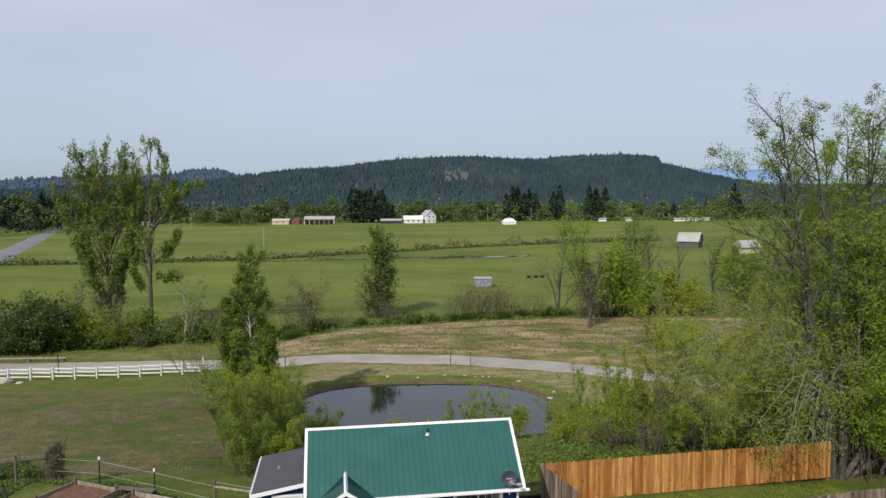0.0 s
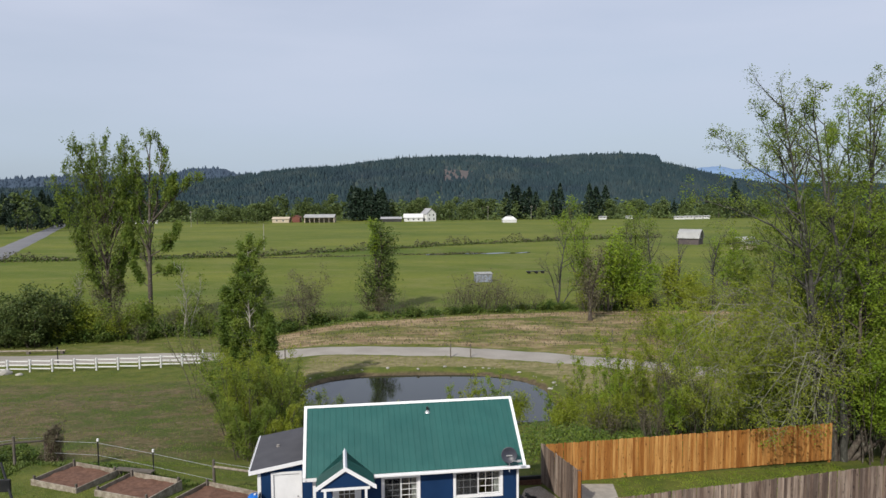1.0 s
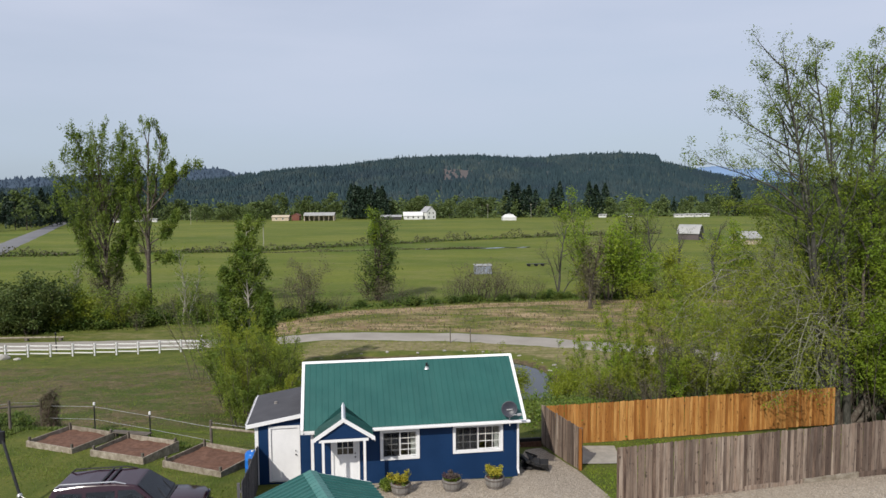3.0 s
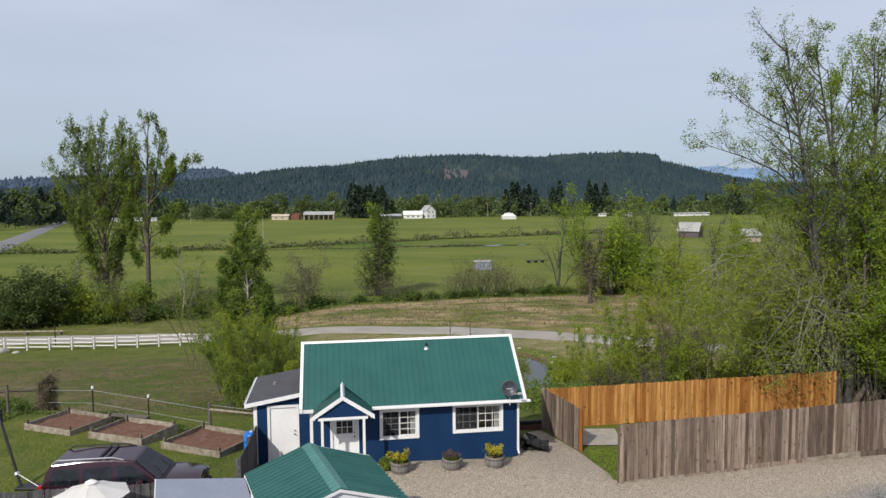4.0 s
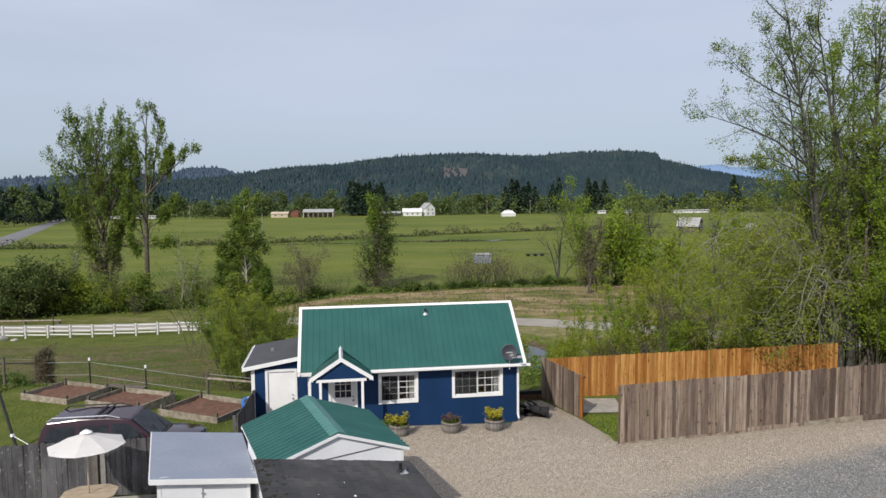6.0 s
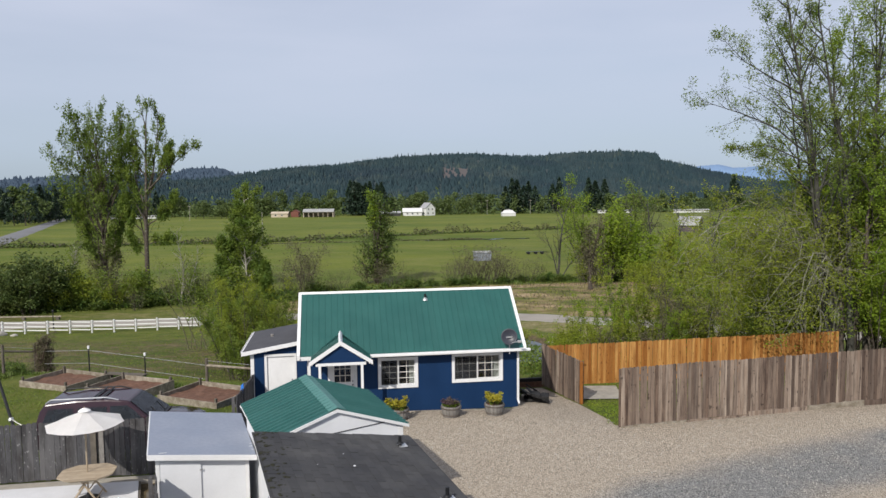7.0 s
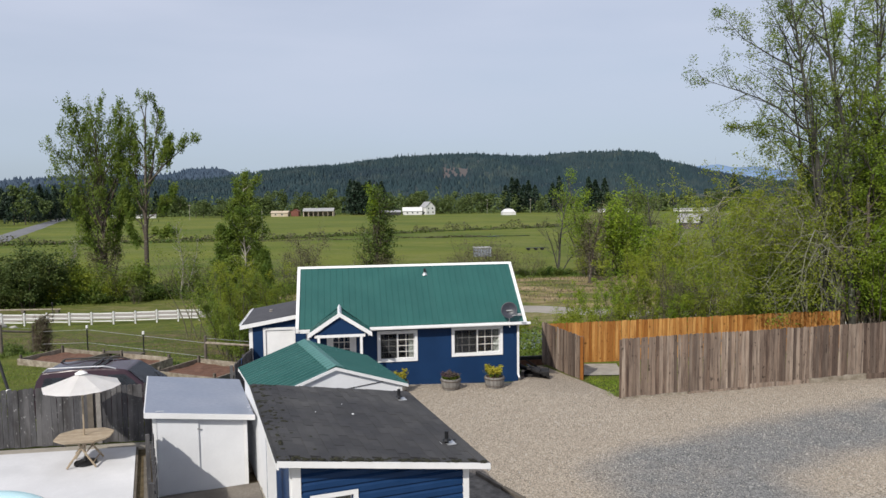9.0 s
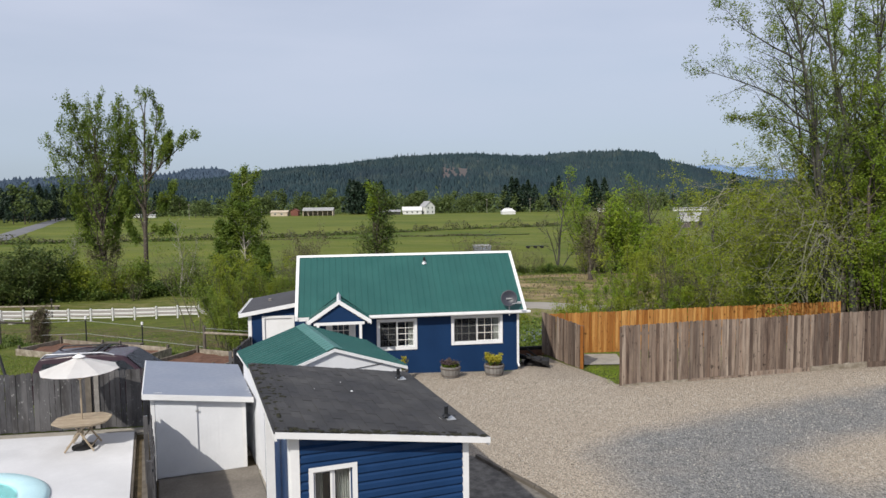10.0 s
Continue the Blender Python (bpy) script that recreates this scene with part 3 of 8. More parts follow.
tagged(new("pavement_drive", me), "pale crushed-stone drive with a darker grey stretch", "gravel drive", kind="structure")

# ---- hills ----
RIDGE_X = (-1500, -900, -640, -500, -310, -160, -130, 30, 120, 290, 380, 470, 560, 655, 670, 740, 820, 900, 1000, 1500)
RIDGE_Z = (26, 43, 58, 80, 92, 111, 117, 118, 118, 110, 115, 121, 122, 116, 95, 82, 62, 42, 30, 25)


def hill_z(x, y):
    ridge = np.interp(x * 2200 / max(y, 1), RIDGE_X, RIDGE_Z)
    k = ss(1150, 2200, y) if y < 2200 else 1 - 0.25 * ss(2200, 3000, y)
    k = k ** 0.8
    return -9 + (ridge + 9) * k + k * (1 - ss(2000, 2200, y)) * (16 * noise.noise((x * 0.0045, y * 0.003, 7)) + 7 * noise.noise((x * 0.013, y * 0.008, 3)))


def cleared(x, y):
    a, b = x / y, hill_z(x, y)
    return abs(a - 0.017) < 0.018 and 42 < b + 10 * noise.noise((x * 0.02, y * 0.01, 2)) < 72


hx, hy = list(np.arange(-1700, 1750, 32)), list(np.arange(1120, 2500, 34))
verts = [(x * y / 2200, y, hill_z(x * y / 2200, y)) for y in hy for x in hx]
faces = [(j * len(hx) + i, j * len(hx) + i + 1, (j + 1) * len(hx) + i + 1, (j + 1) * len(hx) + i) for j in range(len(hy) - 1) for i in range(len(hx) - 1)]
me = mesh_of("backdrop_hill", verts, faces, M["hazed_hill_earth"], True)
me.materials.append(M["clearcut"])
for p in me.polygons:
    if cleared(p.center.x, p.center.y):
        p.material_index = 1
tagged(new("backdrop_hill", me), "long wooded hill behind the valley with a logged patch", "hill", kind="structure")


def ridge_wall(name, dist, xs, zs, mat, label, back=260):
    n = 160
    px = np.linspace(xs[0], xs[-1], n)
    verts = []
    for depth, k in ((0, 0.0), (back * 0.6, 0.75), (back, 1.0), (back * 2, 0.4)):
        for x in px:
            z = np.interp(x, xs, zs) + 6 * noise.noise((x * 0.008, 1, 0)) + 3 * noise.noise((x * 0.05, 2, 0))
            verts.append((x, dist + depth, -10 + (z + 10) * k))
    faces = [(j * n + i, j * n + i + 1, (j + 1) * n + i + 1, (j + 1) * n + i) for j in range(3) for i in range(n - 1)]
    return tagged(new(name, mesh_of(name, verts, faces, mat, True)), label, "hill", kind="structure")


ridge_wall("backdrop_hill_left", 3000, (-2600, -2000, -1640, -1250, -1130, -1000, -960, -700), (102, 98, 110, 116, 140, 136, 116, 88), M["hazed_hill"], "low wooded hills far away, painted blue for haze")
ridge_wall("backdrop_mountains", 4300, (1200, 1450, 1640, 1760, 1850, 2000, 2300), (120, 130, 175, 182, 160, 168, 120), M["hazed_ridge"], "mountains on the horizon in a faint painted haze blue")


def conifer_mesh(name, spots, mat, tiers=2, sides=5, seed=3):
    """Many small far conifers in one mesh."""
    rng = np.random.default_rng(seed)
    verts, faces = [], []
    for x, y, z, h, r in spots:
        a0 = rng.random() * 6.28
        for k in range(tiers):
            zb, zt = z + h * (0.05 + 0.42 * k / max(1, tiers - 1) * (tiers > 1)), z + h * (1.0 if k == tiers - 1 else 0.72)
            rr = r * (1 - 0.42 * k)
            base = len(verts)
            for i in range(sides):
                a = a0 + 6.283 * i / sides
                q = rr * (0.8 + 0.4 * rng.random())
                verts.append((x + q * math.cos(a), y + q * math.sin(a), zb + h * 0.06 * rng.random()))
            verts.append((x, y, zt))
            faces += [(base + i, base + (i + 1) % sides, base + sides) for i in range(sides)]
    return mesh_of(name, verts, faces, mat)


rng = np.random.default_rng(11)
spots = []
while len(spots) < 26000:
    y = 1180 + 1060 * rng.random() ** 0.8
    x = (rng.random() * 2 - 1) * 0.72 * y
    if (cleared(x, y) or cleared(x, y + 40)) and rng.random() < 0.85:
        continue
    stand = 0.5 + 0.9 * noise.noise((x * 0.008, y * 0.008, 11))  # older and younger stands
    h = 8 + 6 * rng.random() + 6 * stand + (6 if rng.random() < 0.03 else 0)
    spots.append((x, y, hill_z(x, y) - 3, h, 3.8 + 3.2 * rng.random()))
for i in range(700):  # a denser fringe along the skyline
    x = -1200 + 2300 * i / 700 + 3 * rng.random()
    spots.append((x, 2185 + 25 * rng.random(), hill_z(x, 2195) - 2, 12 + 13 * rng.random() ** 2, 4.0))
far_spots = []
for i in range(1600):  # far wooded ridge to the left
    k, x = rng.random(), -2500 + 1750 * rng.random()
    z = float(np.interp(x, (-2600, -2000, -1640, -1250, -1130, -1000, -960, -700), (102, 98, 110, 116, 140, 136, 116, 88)))
    far_spots.append((x, 3000 + 255 * k, -10 + (z + 10) * (k / 0.6 * 0.75 if k < 0.6 else 0.75 + 0.25 * (k - 0.6) / 0.4) - 6, 15 + 10 * rng.random(), 9.0))
tagged(new("ridge_forest", conifer_mesh("ridge_forest", far_spots, M["hazed_hill"], 1, 6)), "forest on a far ridge, its blue haze painted in", "forest", kind="stuff")
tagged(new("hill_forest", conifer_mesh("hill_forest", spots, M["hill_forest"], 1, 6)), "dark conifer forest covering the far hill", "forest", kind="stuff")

# ---- cottage ----


def panel_mesh(name, width, length, mat, rib=0.032, ribs=1):
    """A metal roof panel: x across, y up the slope, z out; with raised ribs."""
    bm = box(0, width, 0, length, 0, 0.012)
    for i in range(ribs):
        x = width * i / ribs
        prism([(x + 0.002, 0.010), (x + 0.010, rib), (x + 0.026, rib), (x + 0.036, 0.010)], "y", 0.0, length, bm)
    return bm_mesh(name, bm, mat)


def slope_pose(x, y, z, run, rise, toward):
    """A frame whose y axis climbs a roof slope; toward: 0 climbs to +y, 180 to -y, 90 to -x, -90 to +x."""
    return Matrix.Translation((x, y, z)) @ Matrix.Rotation(radians(toward), 4, "Z") @ Matrix.Rotation(math.atan2(rise, run), 4, "X")


def wall_with_holes(x0, x1, z0, z1, y0, y1, holes):
    """An upright wall along x with square openings (xa, xb, za, zb), one closed shell."""
    bm = bmesh.new()
    xs = sorted({x0, x1, *[v for h in holes for v in h[:2]]})
    zs = sorted({z0, z1, *[v for h in holes for v in h[2:]]})
    made = {}

    def vert(i, k, y):
        if (i, k, y) not in made:
            made[i, k, y] = bm.verts.new((xs[i], y, zs[k]))
        return made[i, k, y]

    def solid(i, k):
        if not (0 <= i < len(xs) - 1 and 0 <= k < len(zs) - 1):
            return False
        cx, cz = (xs[i] + xs[i + 1]) / 2, (zs[k] + zs[k + 1]) / 2
        return not any(h[0] < cx < h[1] and h[2] < cz < h[3] for h in holes)

    for i in range(len(xs) - 1):
        for k in range(len(zs) - 1):
            if not solid(i, k):
                continue
            bm.faces.new([vert(i, k, y0), vert(i + 1, k, y0), vert(i + 1, k + 1, y0), vert(i, k + 1, y0)])
            bm.faces.new([vert(i, k, y1), vert(i, k + 1, y1), vert(i + 1, k + 1, y1), vert(i + 1, k, y1)])
            for di, dk, a, b in ((-1, 0, (i, k), (i, k + 1)), (1, 0, (i + 1, k), (i + 1, k + 1)), (0, -1, (i, k), (i + 1, k)), (0, 1, (i, k + 1), (i + 1, k + 1))):
                if not solid(i + di, k + dk):
                    bm.faces.new([vert(*a, y0), vert(*b, y0), vert(*b, y1), vert(*a, y1)])
    return bm


_n = Nodes("clear_glass", 0.02, 0, 0.5)
_n.b.inputs["Transmission Weight"].default_value = 1.0
_n.b.inputs["Base Color"].default_value = (0.80, 0.86, 0.86, 1)
M["glass"] = _n.mat


_n = Nodes("insect_screen", 0.8, 0, 0.1)
_n.color(_n.mix(_n.noise(40, 2), (0.030, 0.032, 0.036), (0.045, 0.047, 0.050)))
_t, _m = _n.add("ShaderNodeBsdfTransparent"), _n.add("ShaderNodeMixShader")
_m.inputs["Fac"].default_value = 0.62
_n.link(_n.b.outputs["BSDF"], _m.inputs[1])
_n.link(_t.outputs["BSDF"], _m.inputs[2])
_n.link(_m.outputs["Shader"], _n.t.nodes["Material Output"].inputs["Surface"])
M["screen"] = _n.mat


def sash_window(parent, x0, x1, z0, z1, y, panes=2, cols=3, rows=3, trim=0.10, curtain=True):
    """A sliding window in the wall's outer face at y, seen from -y: casing, sashes, bars, glass, curtain."""
    w = part("window", wall_with_holes(x0, x1, z0, z1, y - 0.035, y + 0.02, [(x0 + trim, x1 - trim, z0 + trim, z1 - trim)]), M["white"], parent, "white painted window casing")
    a, b, lo, hi = x0 + trim, x1 - trim, z0 + trim, z1 - trim
    step = (b - a) / panes
    for i in range(panes):
        p, q = a + i * step, a + (i + 1) * step
        yy = y + 0.02 + 0.02 * i
        part("sash", wall_with_holes(p, q, lo, hi, yy, yy + 0.03, [(p + 0.035, q - 0.035, lo + 0.035, hi - 0.035)]), M["white"], w)
        bars = bmesh.new()
        for c in range(1, cols):
            x = p + 0.035 + (q - p - 0.07) * c / cols
            box(x - 0.009, x + 0.009, yy + 0.004, yy + 0.02, lo + 0.035, hi - 0.035, bm=bars)
        for r in range(1, rows):
            z = lo + 0.035 + (hi - lo - 0.07) * r / rows
            box(p + 0.035, q - 0.035, yy + 0.006, yy + 0.022, z - 0.009, z + 0.009, bm=bars)
        part("glazing_bar", bars, M["white"], w)
        if i == 0 and rows > 1:
            part("insect_screen", box(p + 0.02, q - 0.02, y + 0.012, y + 0.015, lo + 0.02, hi - 0.02), M["screen"], w, "dark insect screen")
        g = part("pane", box(p + 0.03, q - 0.03, yy + 0.022, yy + 0.026, lo + 0.03, hi - 0.03), M["glass"], w)
        g.visible_shadow = False
    if curtain:
        for p, q in ((a, a + 0.16), (b - 0.22, b)):
            folds = [(p + (q - p) * i / 12, y + 0.14 + 0.02 * (i % 2)) for i in range(13)]
            bm = bmesh.new()
            lo_v, hi_v = [bm.verts.new((u, v, lo - 0.05)) for u, v in folds], [bm.verts.new((u, v, hi + 0.03)) for u, v in folds]
            for i in range(12):
                bm.faces.new((lo_v[i], lo_v[i + 1], hi_v[i + 1], hi_v[i]))
            bmesh.ops.solidify(bm, geom=list(bm.faces), thickness=0.004)
            part("curtain", bm, M["curtain"], w, "pale curtain behind the glass")
    return w


def panelled_door(parent, x0, x1, z0, z1, y, glazed, trim=0.09):
    """A white door in a white casing, seen from -y."""
    d = part("door", box(x0, x1, y, y + 0.04, z0, z1, 0.004) if not glazed else wall_with_holes(x0, x1, z0, z1, y, y + 0.04, [(x0 + 0.14, x1 - 0.14, z0 + 1.08, z1 - 0.16)]), M["white"], parent, "white door with glazed top" if glazed else "plain white door")
    part("casing", wall_with_holes(x0 - trim, x1 + trim, z0 - 0.02, z1 + trim, y - 0.05, y - 0.004, [(x0, x1, z0 - 0.02, z1)]), M["white"], d)
    part("threshold", box(x0, x1, y - 0.06, y - 0.004, z0 - 0.03, z0), M["galv"], d)
    if glazed:
        a, b, lo, hi = x0 + 0.14, x1 - 0.14, z0 + 1.08, z1 - 0.16
        bars = bmesh.new()
        for i in (1, 2):
            box(a + (b - a) * i / 3 - 0.012, a + (b - a) * i / 3 + 0.012, y + 0.002, y + 0.02, lo, hi, bm=bars)
            box(a, b, y + 0.003, y + 0.021, lo + (hi - lo) * i / 3 - 0.012, lo + (hi - lo) * i / 3 + 0.012, bm=bars)
        part("glazing_bar", bars, M["white"], d)
        part("pane", box(a, b, y + 0.022, y + 0.026, lo, hi), M["glass"], d).visible_shadow = False
        for p, q in ((x0 + 0.1, (x0 + x1) / 2 - 0.04), ((x0 + x1) / 2 + 0.04, x1 - 0.1)):
            part("panel", box(p, q, y - 0.004, y + 0.001, z0 + 0.2, z0 + 0.92, 0.0015), M["white"], d)
    for z in (0.98, 1.12):
        bm = rod((x1 - 0.07, y, z0 + z), (x1 - 0.07, y - 0.045, z0 + z), 0.014, sides=10)
        bmesh.ops.create_uvsphere(bm, u_segments=10, v_segments=6, radius=0.03 if z < 1 else 0.022, matrix=Matrix.Translation((x1 - 0.07, y - 0.055, z0 + z)))
        part("knob" if z < 1 else "deadbolt", bm, M["black_metal"], d, smooth=True)
    return d


HOUSE = pose(-5.473, 27.275, 0, 0, 0, 8.6)
W0, W1, WF, WB, EAVE, RIDGE, RUN = 0.30, 8.02, -2.05, 2.05, 2.20, 4.13, 2.34
house = thing("cottage", "small navy-blue cottage with white trim and green metal roof", "house", HOUSE)
rise = RIDGE - EAVE
wall_top = 2.36
holes = [(2.90, 4.18, 0.92, 1.88), (5.62, 7.36, 1.01, 1.92), (1.10, 1.96, 0.04, 2.02)]
front = part("wall_front", wall_with_holes(W0, W1, -0.35, wall_top, WF, WF + 0.14, holes), M["house_blue"], house)
part("wall_back", box(W0, W1, WB - 0.14, WB, -1.4, wall_top), M["house_blue"], house)
gable = [(WF + 0.14, -1.2), (WB - 0.14, -1.2), (WB - 0.14, wall_top), (0, RIDGE - 0.10), (WF + 0.14, wall_top)]
part("wall_left", prism(gable, "x", W0, W0 + 0.14), M["house_blue"], house)
part("wall_right", prism(gable, "x", W1 - 0.14, W1), M["house_blue"], house)
part("inner_floor", box(W0 + 0.15, W1 - 0.15, WF + 0.15, WB - 0.15, -0.1, 0.0), M["post_wood"], house)
part("inner_ceiling", box(W0 + 0.15, W1 - 0.15, WF + 0.15, WB - 0.15, 2.30, 2.35), M["white_wall"], house)
length = math.hypot(RUN, rise)
pw = 8.23 / 36
pm = panel_mesh("roof_panel", pw, length, M["green_metal"], 0.022)
for toward, side in ((0, -1), (180, 1)):
    roof = part("roof", prism([(side * RUN, EAVE - 0.02), (0, RIDGE - 0.02), (0, RIDGE - 0.09), (side * RUN, EAVE - 0.09)], "x", 0.02, 8.21), M["white"], house)
    for i in range(36):
        x = i * pw if side < 0 else 8.23 - i * pw
        part("roof_panel", pm, None, roof, at=slope_pose(x, side * RUN, EAVE - 0.012, RUN, rise, toward))
    for x in (-0.06, 8.17):
        part("rake_board", prism([(side * (RUN + 0.03), EAVE - 0.13), (side * (RUN + 0.03), EAVE + 0.045), (0, RIDGE + 0.045), (0, RIDGE - 0.13)], "x", x, x + 0.11), M["white"], roof, "white rake board")
part("ridge_cap", prism([(-0.07, RIDGE - 0.03), (0, RIDGE + 0.05), (0.07, RIDGE - 0.03), (0, RIDGE + 0.02)], "x", -0.02, 8.25), M["white"], house, "white ridge cap")
bm = box(2.42, 8.42, -RUN - 0.12, -RUN - 0.012, EAVE - 0.115, EAVE - 0.025, 0.012)
part("gutter", bm, M["white"], house, "white gutter")
part("fascia", box(0.08, 8.16, -RUN + 0.01, -RUN + 0.035, EAVE - 0.15, EAVE - 0.095), M["white"], house)
part("soffit", box(0.05, 8.18, -RUN + 0.04, WF - 0.002, EAVE - 0.135, EAVE - 0.115), M["house_blue"], house)
bm = box(7.99, 8.07, WF - 0.075, WF - 0.004, 0.15, EAVE - 0.14, 0.01)
rod((8.03, WF - 0.04, EAVE - 0.16), (8.22, -RUN - 0.06, EAVE - 0.09), 0.035, bm=bm)
rod((8.03, WF - 0.04, 0.17), (8.03, WF - 0.20, 0.06), 0.038, bm=bm)
part("downpipe", bm, M["white"], house, "white downpipe")
for x in (W0 - 0.012, W1 - 0.10):
    part("corner_board", box(x, x + 0.11, WF - 0.014, WF - 0.002, -0.1, 2.10), M["white"] if x < 1 else M["house_blue"], house)
sash_window(house, 2.81, 4.27, 0.83, 1.97, WF, cols=2, rows=4)
sash_window(house, 5.53, 7.45, 0.92, 2.01, WF, cols=3, rows=3)
panelled_door(house, 1.10, 1.96, 0.05, 2.02, WF + 0.03, True)
# porch: a small gable on two posts
PX, PF, PZ, PE, PH = 1.48, -3.30, 2.86, 2.20, 1.03
porch = part("porch", box(PX - PH + 0.30, PX + PH - 0.30, PF + 0.12, WF - 0.002, -0.05, 0.04, 0.01), M["concrete"], house, "small gabled porch on two white posts")
for toward, side in ((-90, -1), (90, 1)):
    bm = bmesh.new()
    vs = [bm.verts.new(v) for v in ((PX + side * PH, PF, PE), (PX, PF, PZ), (PX, -1.30, PZ), (PX + side * PH, -2.28, PE))]
    f = bm.faces.new(vs)
    bmesh.ops.solidify(bm, geom=[f], thickness=0.03)
    pr = part("porch_roof", bm, M["green_metal"], porch)
    ribs = bmesh.new()
    for i in range(1, 7):
        y = PF + i * 0.15
        t = min(1.0, max(0.05, 1 - (y + 2.28) / 0.98)) if y > -2.28 else 1.0
        rod((PX, y, PZ + 0.012), (PX + side * PH * t, y, PZ + 0.012 - (PZ - PE) * t), 0.012, sides=4, bm=ribs)
    part("roof_rib", ribs, M["green_metal"], pr)
    part("rake_board", prism([(PX + side * (PH + 0.06), PE - 0.15), (PX + side * (PH + 0.06), PE + 0.0), (PX, PZ + 0.05), (PX, PZ - 0.10)], "y", PF - 0.05, PF - 0.01), M["white"], pr, "white rake board")
    part("post", box(PX + side * 0.72 - 0.045, PX + side * 0.72 + 0.045, PF + 0.03, PF + 0.12, 0.0, PE - 0.16, 0.004), M["white"], porch)
    part("bracket_block", box(PX + side * 0.98 - 0.02, PX + side * 0.98 + 0.02, PF + 0.02, WF - 0.01, PE - 0.13, PE - 0.05), M["white"], pr)
part("ridge_cap", prism([(PX - 0.07, PZ - 0.02), (PX, PZ + 0.07), (PX + 0.07, PZ - 0.02)], "y", PF - 0.03, -1.25), M["white_wall"], porch, "pale ridge cap")
part("beam", box(PX - 0.86, PX + 0.86, PF + 0.03, PF + 0.12, PE - 0.16, PE - 0.06, 0.004), M["white"], porch)
part("gable_board", prism([(PX - 0.84, PE - 0.06), (PX + 0.84, PE - 0.06), (PX, PZ - 0.06)], "y", PF + 0.04, PF + 0.07), M["house_blue"], porch)
part("porch_lamp", lathe([(0.0, 0.0), (0.05, 0.0), (0.06, 0.16), (0.03, 0.2), (0.0, 0.2)], 10), M["black_metal"], house, at=pose(0.72, WF - 0.08, 1.62))
# annex: lean-to with a plain white door
AZ0, AZ1, AF, AB = 2.27, 2.60, -1.40, 2.42


def annex_z(x):
    return AZ0 + (AZ1 - AZ0) * (x + 2.0) / 2.0


annex = part("annex", wall_with_holes(-1.75, 0.29, -0.4, 2.18, AF, AF + 0.12, [(-1.18, -0.22, 0.02, 2.05)]), M["house_blue"], house, "lean-to annex with grey roll roofing")
part("wall", prism([(-1.75, 2.18), (0.29, 2.18), (0.29, annex_z(0.29) - 0.06), (-1.75, annex_z(-1.75) - 0.06)], "y", AF, AF + 0.12), M["house_blue"], annex)
part("wall", box(-1.75, -1.63, AF + 0.12, AB - 0.15, -1.4, 2.24), M["house_blue"], annex)
part("wall", box(-1.63, 0.29, AB - 0.27, AB - 0.15, -1.4, 2.24), M["house_blue"], annex)
part("annex_roof", prism([(-2.02, annex_z(-2.02)), (-0.02, annex_z(-0.02)), (-0.02, annex_z(-0.02) - 0.05), (-2.02, annex_z(-2.02) - 0.05)], "y", AF - 0.16, AB), M["felt_grey"], annex, "grey roll roofing")
part("fascia", prism([(-2.06, annex_z(-2.06) - 0.13), (-2.06, annex_z(-2.06) + 0.012), (-0.08, annex_z(-0.08) + 0.012), (-0.08, annex_z(-0.08) - 0.13)], "y", AF - 0.195, AF - 0.162), M["white"], annex)
part("fascia", box(-2.06, -2.022, AF - 0.16, AB, annex_z(-2.06) - 0.12, annex_z(-2.06) + 0.012), M["white"], annex)
part("corner_board", box(-1.765, -1.64, AF - 0.014, AF - 0.002, -0.1, 2.16), M["white"], annex)
bm = lathe([(0.10, 0.0), (0.09, 0.03), (0.05, 0.05), (0.05, 0.10), (0.09, 0.11), (0.07, 0.15), (0.0, 0.16)], 12)
part("roof_vent", bm, M["barrel"], annex, at=pose(-1.15, 0.6, annex_z(-1.15)) @ Matrix.Diagonal((0.8, 0.8, 0.55, 1)))
for i in range(14):
    y = AF - 0.1 + i * 0.27
    part("light_clip", box(-2.085, -2.062, y, y + 0.05, annex_z(-2.06), annex_z(-2.06) + 0.05), M["white"], annex)
panelled_door(annex, -1.18, -0.22, 0.04, 2.04, AF + 0.03, False)
# roof vent and dish
bm = lathe([(0.11, -0.05), (0.08, 0.01), (0.05, 0.03), (0.05, 0.07), (0.0, 0.07)], 14)
part("roof_vent", bm, M["galv"], house, "pipe vent with pale flashing", at=pose(4.77, -0.38, RIDGE - 0.38 * rise / RUN + 0.01))
part("vent_pipe", rod((4.77, -0.38, 3.86), (4.77, -0.38, 4.03), 0.042), M["black_metal"], house)
dish = thing("satellite_dish", "dark grey satellite dish bolted to the eave", "satellite dish", HOUSE @ pose(7.62, -2.40, 2.62))
bm = bmesh.new()
prof = [(0.30 * k / 8, 0.08 * (k / 8) ** 2) for k in range(9)]
lathe(prof, 26, bm)
bmesh.ops.remove_doubles(bm, verts=bm.verts, dist=0.0005)
bmesh.ops.solidify(bm, geom=list(bm.faces), thickness=0.008)
part("reflector", bm, M["dish"], dish, smooth=True, at=pose(0, 0, 0, 72, 0, -14))
part("mark", box(-0.13, 0.10, -0.09, -0.084, -0.01, 0.035), M["galv"], dish, "pale printed bar")
bm = rod((0.02, 0.02, -0.1), (0.02, 0.05, -0.52), 0.02)
rod((0.02, 0.05, -0.5), (0.0, -0.06, -0.62), 0.018, bm=bm)
part("mast", bm, M["galv"], dish)
bm = rod((0.0, -0.02, -0.22), (0.26, -0.40, -0.10), 0.014)
part("arm", bm, M["galv"], dish)
